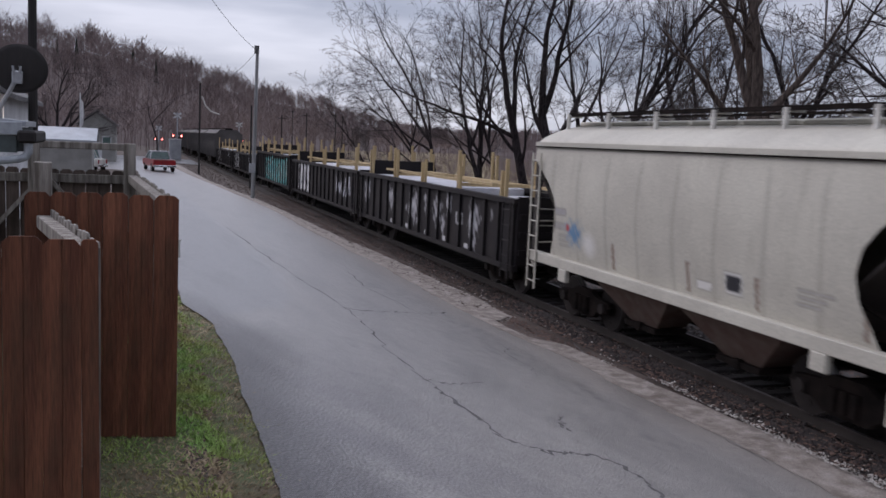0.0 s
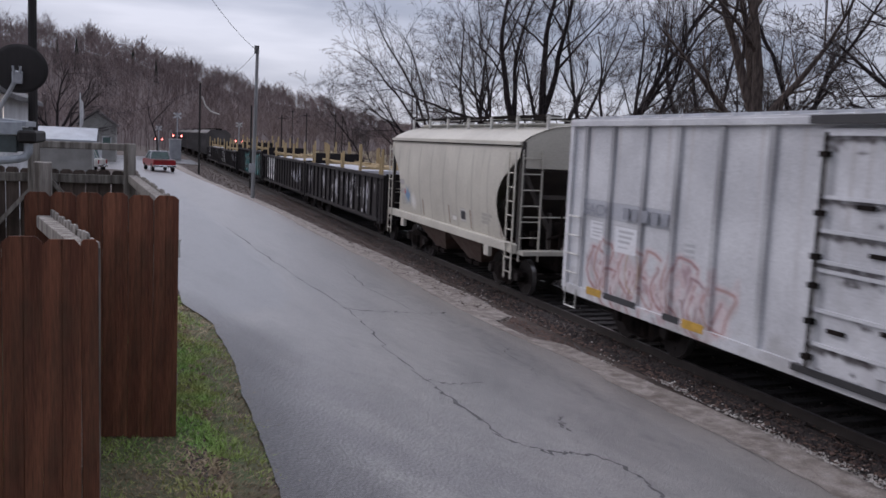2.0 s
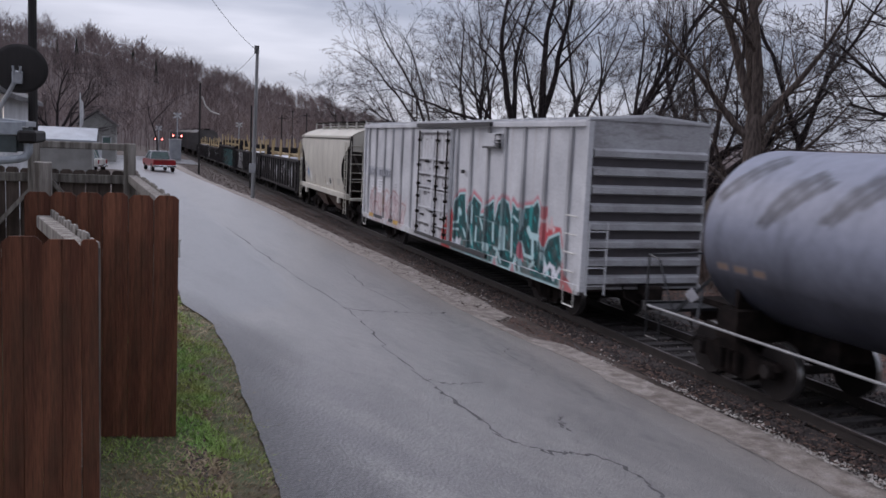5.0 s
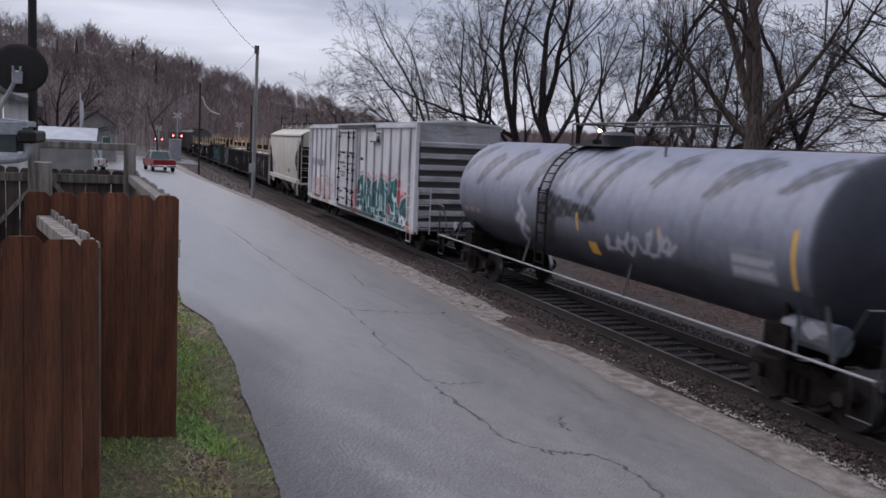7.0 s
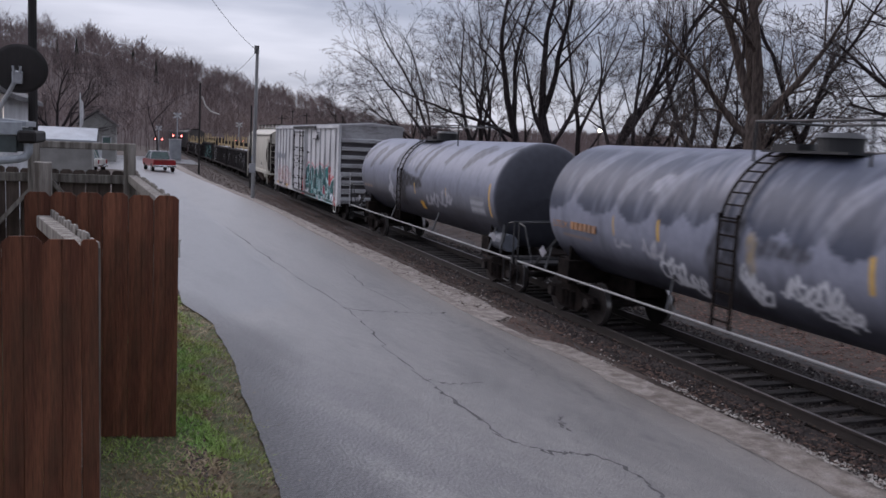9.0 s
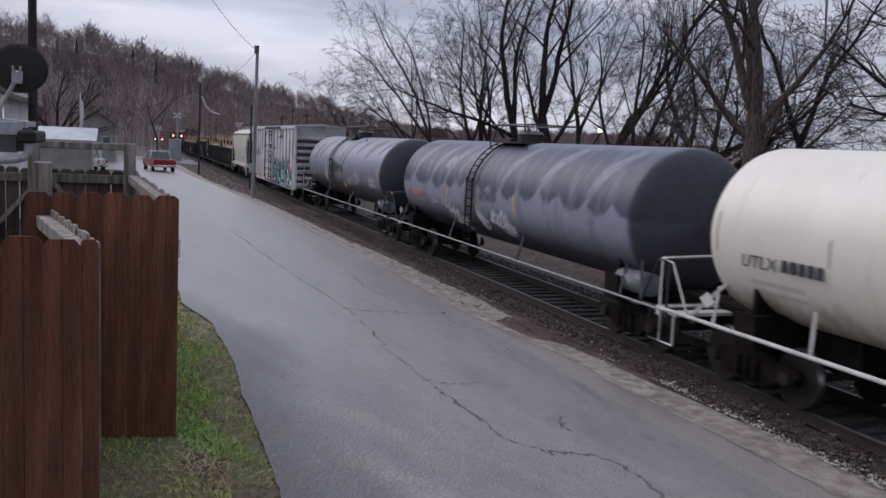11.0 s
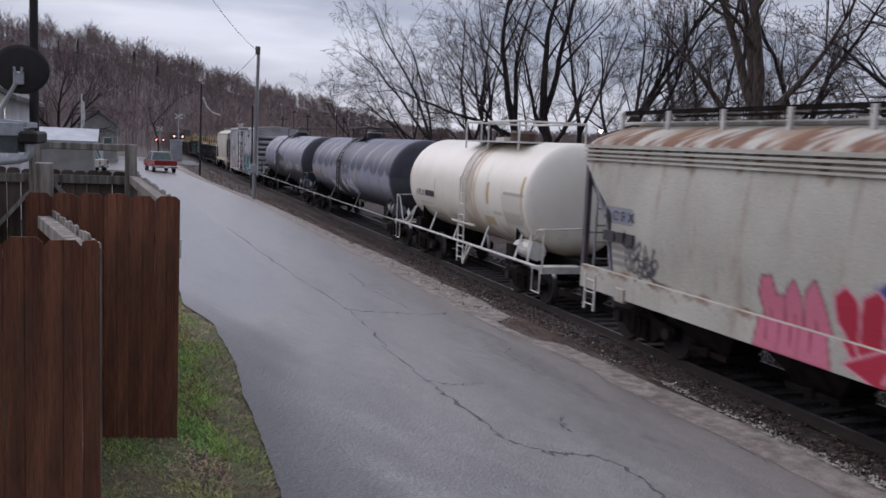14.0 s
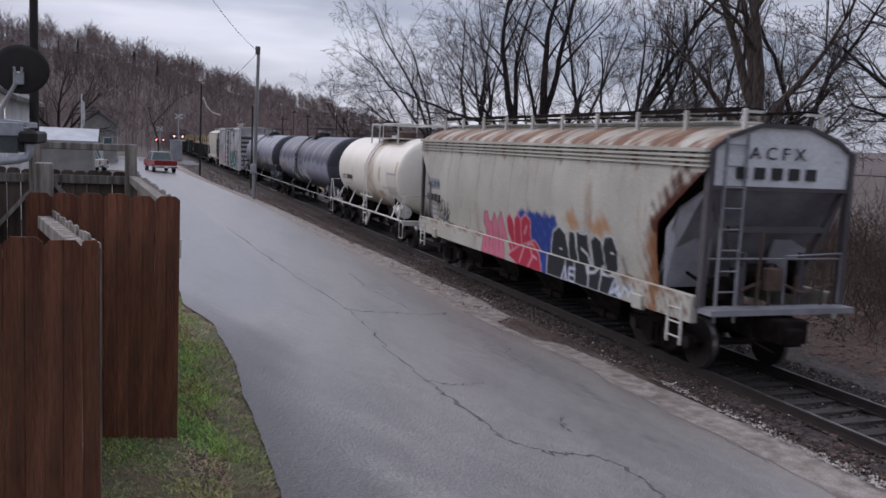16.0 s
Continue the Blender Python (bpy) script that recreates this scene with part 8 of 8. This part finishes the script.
def street():
    pole("utility_pole", -2.53, 27, 9.5, 0.135, "polet", "dark tarred wooden utility pole", 0.03, 0.0)
    main = pole("utility_pole", 6.9, 53.3, 8.9, 0.125, "polew", "pale weathered pole with a meter box", 0.12)
    part("meter_box", boxes((-0.26, 0.1, -0.22, -0.1, 1.55, 2.1), bev=0.02), "silver", main)
    part("conduit", boxes((-0.03, 0.03, -0.17, -0.11, 0, 6.0)), "polew", main)
    part("cap", boxes((-0.05, 0.2, -0.12, 0.12, 8.5, 8.95)), "roof", main)
    second = pole("utility_pole", 5.75, 81, 8.0, 0.09, "polet", "thin dark pole with a pale guy guard", 0.05)
    bm = B()
    rod(bm, [(0.2, 0, 6.9), (0.5, 0, 6.1), (1.0, 0, 5.6), (1.7, 0, 5.4)], 0.06, 8)
    part("guy_guard", bm, "whitep", second, "pale curved guard")
    pole("utility_pole", 8.6, 68, 6.2, 0.08, "polet", "short dark pole beside the track", 0.0)
    for x, y, h in ((31, 165, 9), (42, 190, 10), (47, 205, 9), (37, 215, 11), (24, 150, 8)):
        pole("utility_pole", x, y, h, 0.13, "polet", "distant thin utility pole across the field", 0.0, 0.7)
    wire((-2.6, 20, 14.0), (6.98, 53.3, 8.75), 1.2)
    wire((6.98, 53.3, 8.7), (5.8, 81, 7.9), 0.7)
    wire((5.8, 81, 7.8), (-3.2, 99, 5.2), 0.6)
    wire((31, 165, 8.4), (42, 190, 9.4), 0.8, 0.03)
    wire((24, 150, 7.4), (31, 165, 8.4), 0.6, 0.03)
    sign_post(6.16, 128, 6.4, "silver crossing signal with red lamps and white cross sign")
    sign_post(17.0, 150, 6.3, "far crossing signal with white cross sign and red lamps")
    sign_post(4.6, 158, 4.6, "crossing signal mast with glowing red lamps")
    cab = part("signal_cabinet", boxes((-0.75, 0.75, -0.9, 0.9, 0, 2.6), (-0.82, 0.82, -0.97, 0.97, 2.6, 2.72), bev=0.02), "silver")
    cab.matrix_basis = pose(5.75, 125, gz(5.75, 125))
    tagged(cab, "silver signal cabinet beside the level crossing", "signal cabinet")
    # cross street
    ob = raw("cross_street", np.array([(x, y, gz(x, y) + 0.035) for x in np.linspace(-60, 8.0, 40) for y in (108, 117, 126)]), sheet(40, 3), "road")
    tagged(ob, "grey asphalt side street by the houses", "road", kind="structure")
    # flag
    f = empty("flag_pole", pose(-3.4, 70, gz(-3.4, 70)))
    tagged(f, "thin white flag pole with a hanging pale flag", "flag pole")
    bm = B()
    rod(bm, [(0, 0, 0), (0, 0, 5.95)], 0.045, 8)
    part("pole", bm, "white", f)
    bm = B()
    plate(bm, [(0.06, 0, 3.5), (0.2, 0.05, 3.7), (0.26, -0.05, 4.3), (0.2, 0.04, 5.3), (0.06, 0, 5.5)], (0, 0.03, 0))
    part("flag", bm, "signw", f)
    # lit lamp far behind the trees
    l = pole("street_lamp", 33.65, 60, 6.0, 0.08, "polet", "distant street lamp glowing through the trees")
    bm = B()
    bmesh.ops.create_icosphere(bm, subdivisions=2, radius=0.17)
    b = part("lamp_head", bm, "lamp", l, "glowing warm lamp")
    b.matrix_basis = pose(0, -0.2, 5.32 - gz(33.65, 60))


def vehicle(x, y, turn, paint, label, bed=True):
    """A pickup or car: body, cab, glass, bumper, lights, wheels."""
    ob = empty("pickup_truck" if bed else "parked_car", pose(x, y, gz(x, y) + 0.02, 0, 0, turn))
    tagged(ob, label, "truck" if bed else "car")
    bm = B()
    out = [(-2.6, 0.45), (2.6, 0.45), (2.65, 0.75), (2.55, 1.02), (1.3, 1.08), (-2.6, 1.05)]
    plate(bm, [(-0.95, a, b) for a, b in out], (1.9, 0, 0))
    bmesh.ops.bevel(bm, geom=bm.edges[:], offset=0.05, segments=2, affect="EDGES")
    part("body", bm, paint, ob, smooth=False)
    bm = B()
    y0 = -0.65 if bed else -2.0
    lo = [(-0.9, y0, 1.03), (0.9, y0, 1.03), (0.9, 1.45, 1.05), (-0.9, 1.45, 1.05)]
    hi = [(-0.72, y0 + 0.22, 1.72), (0.72, y0 + 0.22, 1.72), (0.72, 0.75, 1.72), (-0.72, 0.75, 1.72)]
    a, b = [bm.verts.new(c) for c in lo], [bm.verts.new(c) for c in hi]
    for i in range(4):
        bm.faces.new((a[i], a[(i + 1) % 4], b[(i + 1) % 4], b[i]))
    cab = part("cab_glass", bm, "glassd", ob)
    bm = boxes((-0.74, 0.74, y0 + 0.18, 0.8, 1.70, 1.78), bev=0.03)
    for s in (-1, 1):
        bar(bm, (s * 0.89, y0, 1.03), (s * 0.72, y0 + 0.22, 1.72), 0.09)
        bar(bm, (s * 0.89, 1.45, 1.05), (s * 0.72, 0.75, 1.72), 0.09)
        bar(bm, (s * 0.9, 0.3, 1.05), (s * 0.73, 0.3, 1.72), 0.08)
    part("cab_frame", bm, "silver" if bed else paint, cab)
    if bed:
        part("bed_lining", boxes((-0.8, 0.8, -2.52, -0.7, 1.02, 1.06)), "blackp", ob)
        part("tailgate", boxes((-0.84, 0.84, -2.66, -2.62, 0.62, 1.03), bev=0.01), paint, ob)
    part("rear_bumper", boxes((-0.95, 0.95, -2.78, -2.62, 0.42, 0.6), bev=0.03), "chrome", ob)
    part("plate_bar", boxes((-0.16, 0.16, -2.80, -2.785, 0.45, 0.57)), "signw", ob)
    for s in (-1, 1):
        part("tail_lamp", boxes((s * 0.89 - 0.055, s * 0.89 + 0.055, -2.66, -2.6, 0.68, 1.0)), "red", ob)
        for yy in (-1.65, 1.65):
            bm = B()
            rod(bm, [(s * 0.74, yy, 0.36), (s * 0.97, yy, 0.36)], 0.36, 20)
            wh = part("wheel", bm, "tyre", ob)
            bm = B()
            rod(bm, [(s * 0.965, yy, 0.36), (s * 0.985, yy, 0.36)], 0.2, 14)
            part("rim", bm, "chrome", wh)
    return ob


hill()
field()
houses()
street()
vehicle(2.45, 83, 9, "red", "red pickup truck parked on the asphalt lane")
vehicle(-4.6, 76, 75, "whitep", "white car parked by the low shed", False)
vehicle(-3.3, 78, 15, "whitep", "pale pickup parked beside the shed")
scatter("ballast_stones", 15000, (8.9, 12.6, 3, 45), 0.032, "stone", 51, 0.7, lambda x, y: (np.abs(np.abs(x - TRACK) - 0.755) < 0.09), "loose dark ballast stones between and beside the ties", "stones")
scatter("verge_stones", 34000, (7.3, 9.3, 4, 45), 0.020, "pebble", 52, 0.6, lambda x, y: (x < np.interp(y, VERGE_Y, VERGE_X) - 0.30 + 0.2 * np.sin(y * 2.3) * np.sin(y * 7)) | (x > np.interp(y, VERGE_Y, VERGE_X) + 0.10 + 0.10 * np.sin(y * 3.1)), "loose pale gravel on the verge", "gravel")
scatter("stray_pebbles", 1500, (8.3, 12.4, 4, 40), 0.022, "pebble", 58, 0.6, lambda x, y: x < np.interp(y, VERGE_Y, VERGE_X), "stray pale pebbles among the dark ballast", "stones")
scatter("verge_litter", 5000, (6.9, 8.7, 15, 60), 0.030, "leaf", 62, 0.3, lambda x, y: (x < np.interp(y, RIGHT_Y, RIGHT_X) + 0.1 * np.sin(y * 5)), "dead leaves blown along the trodden verge", "leaves")
scatter("bank_leaves", 11000, (12.9, 17.5, 5, 26), 0.045, "rustleaf", 63, 0.25, None, "rust-brown fallen leaves on the bank beside the track", "leaves")
scatter("leaf_litter", 9000, (12.0, 22, 4, 50), 0.05, "leaf", 53, 0.25, None, "brown fallen leaves on the bank", "leaves")
scatter("verge_leaves", 13000, (8.3, 9.75, 4, 60), 0.034, "leaf", 54, 0.3, lambda x, y: x < np.interp(y, VERGE_Y, VERGE_X) - 0.04, "brown leaves caught in the ballast", "leaves")
scatter("bank_clods", 4500, (5.5, 8.9, 20, 115), 0.06, "soil", 56, 0.5, lambda x, y: x < np.interp(y, RIGHT_Y, RIGHT_X) + 0.25, "clods and dead weeds along the track side", "soil")
scatter("edge_grit", 2500, (0.9, 1.9, 4.5, 13), 0.009, "stone", 57, 0.5, lambda x, y: x > np.interp(y, EDGE_Y, EDGE_L) + 0.5 + 0.3 * np.sin(y * 5.7), "dark grit along the grass edge of the asphalt", "grit")
scatter("lawn_leaves", 4200, (-0.6, 1.35, 4.4, 12.5), 0.018, "leaf", 61, 0.2, lambda x, y: x > np.interp(y, EDGE_Y, EDGE_L) + 0.25 * np.sin(y * 9) ** 2, "small brown leaves lying in the grass", "leaves")
scatter("road_grit", 700, (1.1, 8, 5, 30), 0.012, "stone", 55, 0.5, None, "dark grit scattered on the asphalt", "grit")
def motions():
    for car, s in CARS:
        walk(car, [(t, pose(TRACK, s + run(t), 0)) for t in range(17)])
    for w, y in WHEELS:
        walk(w, [(i / 10, pose(0, y, WHEEL_R, -math.degrees(run(i / 10) / WHEEL_R))) for i in range(161)])


motions()
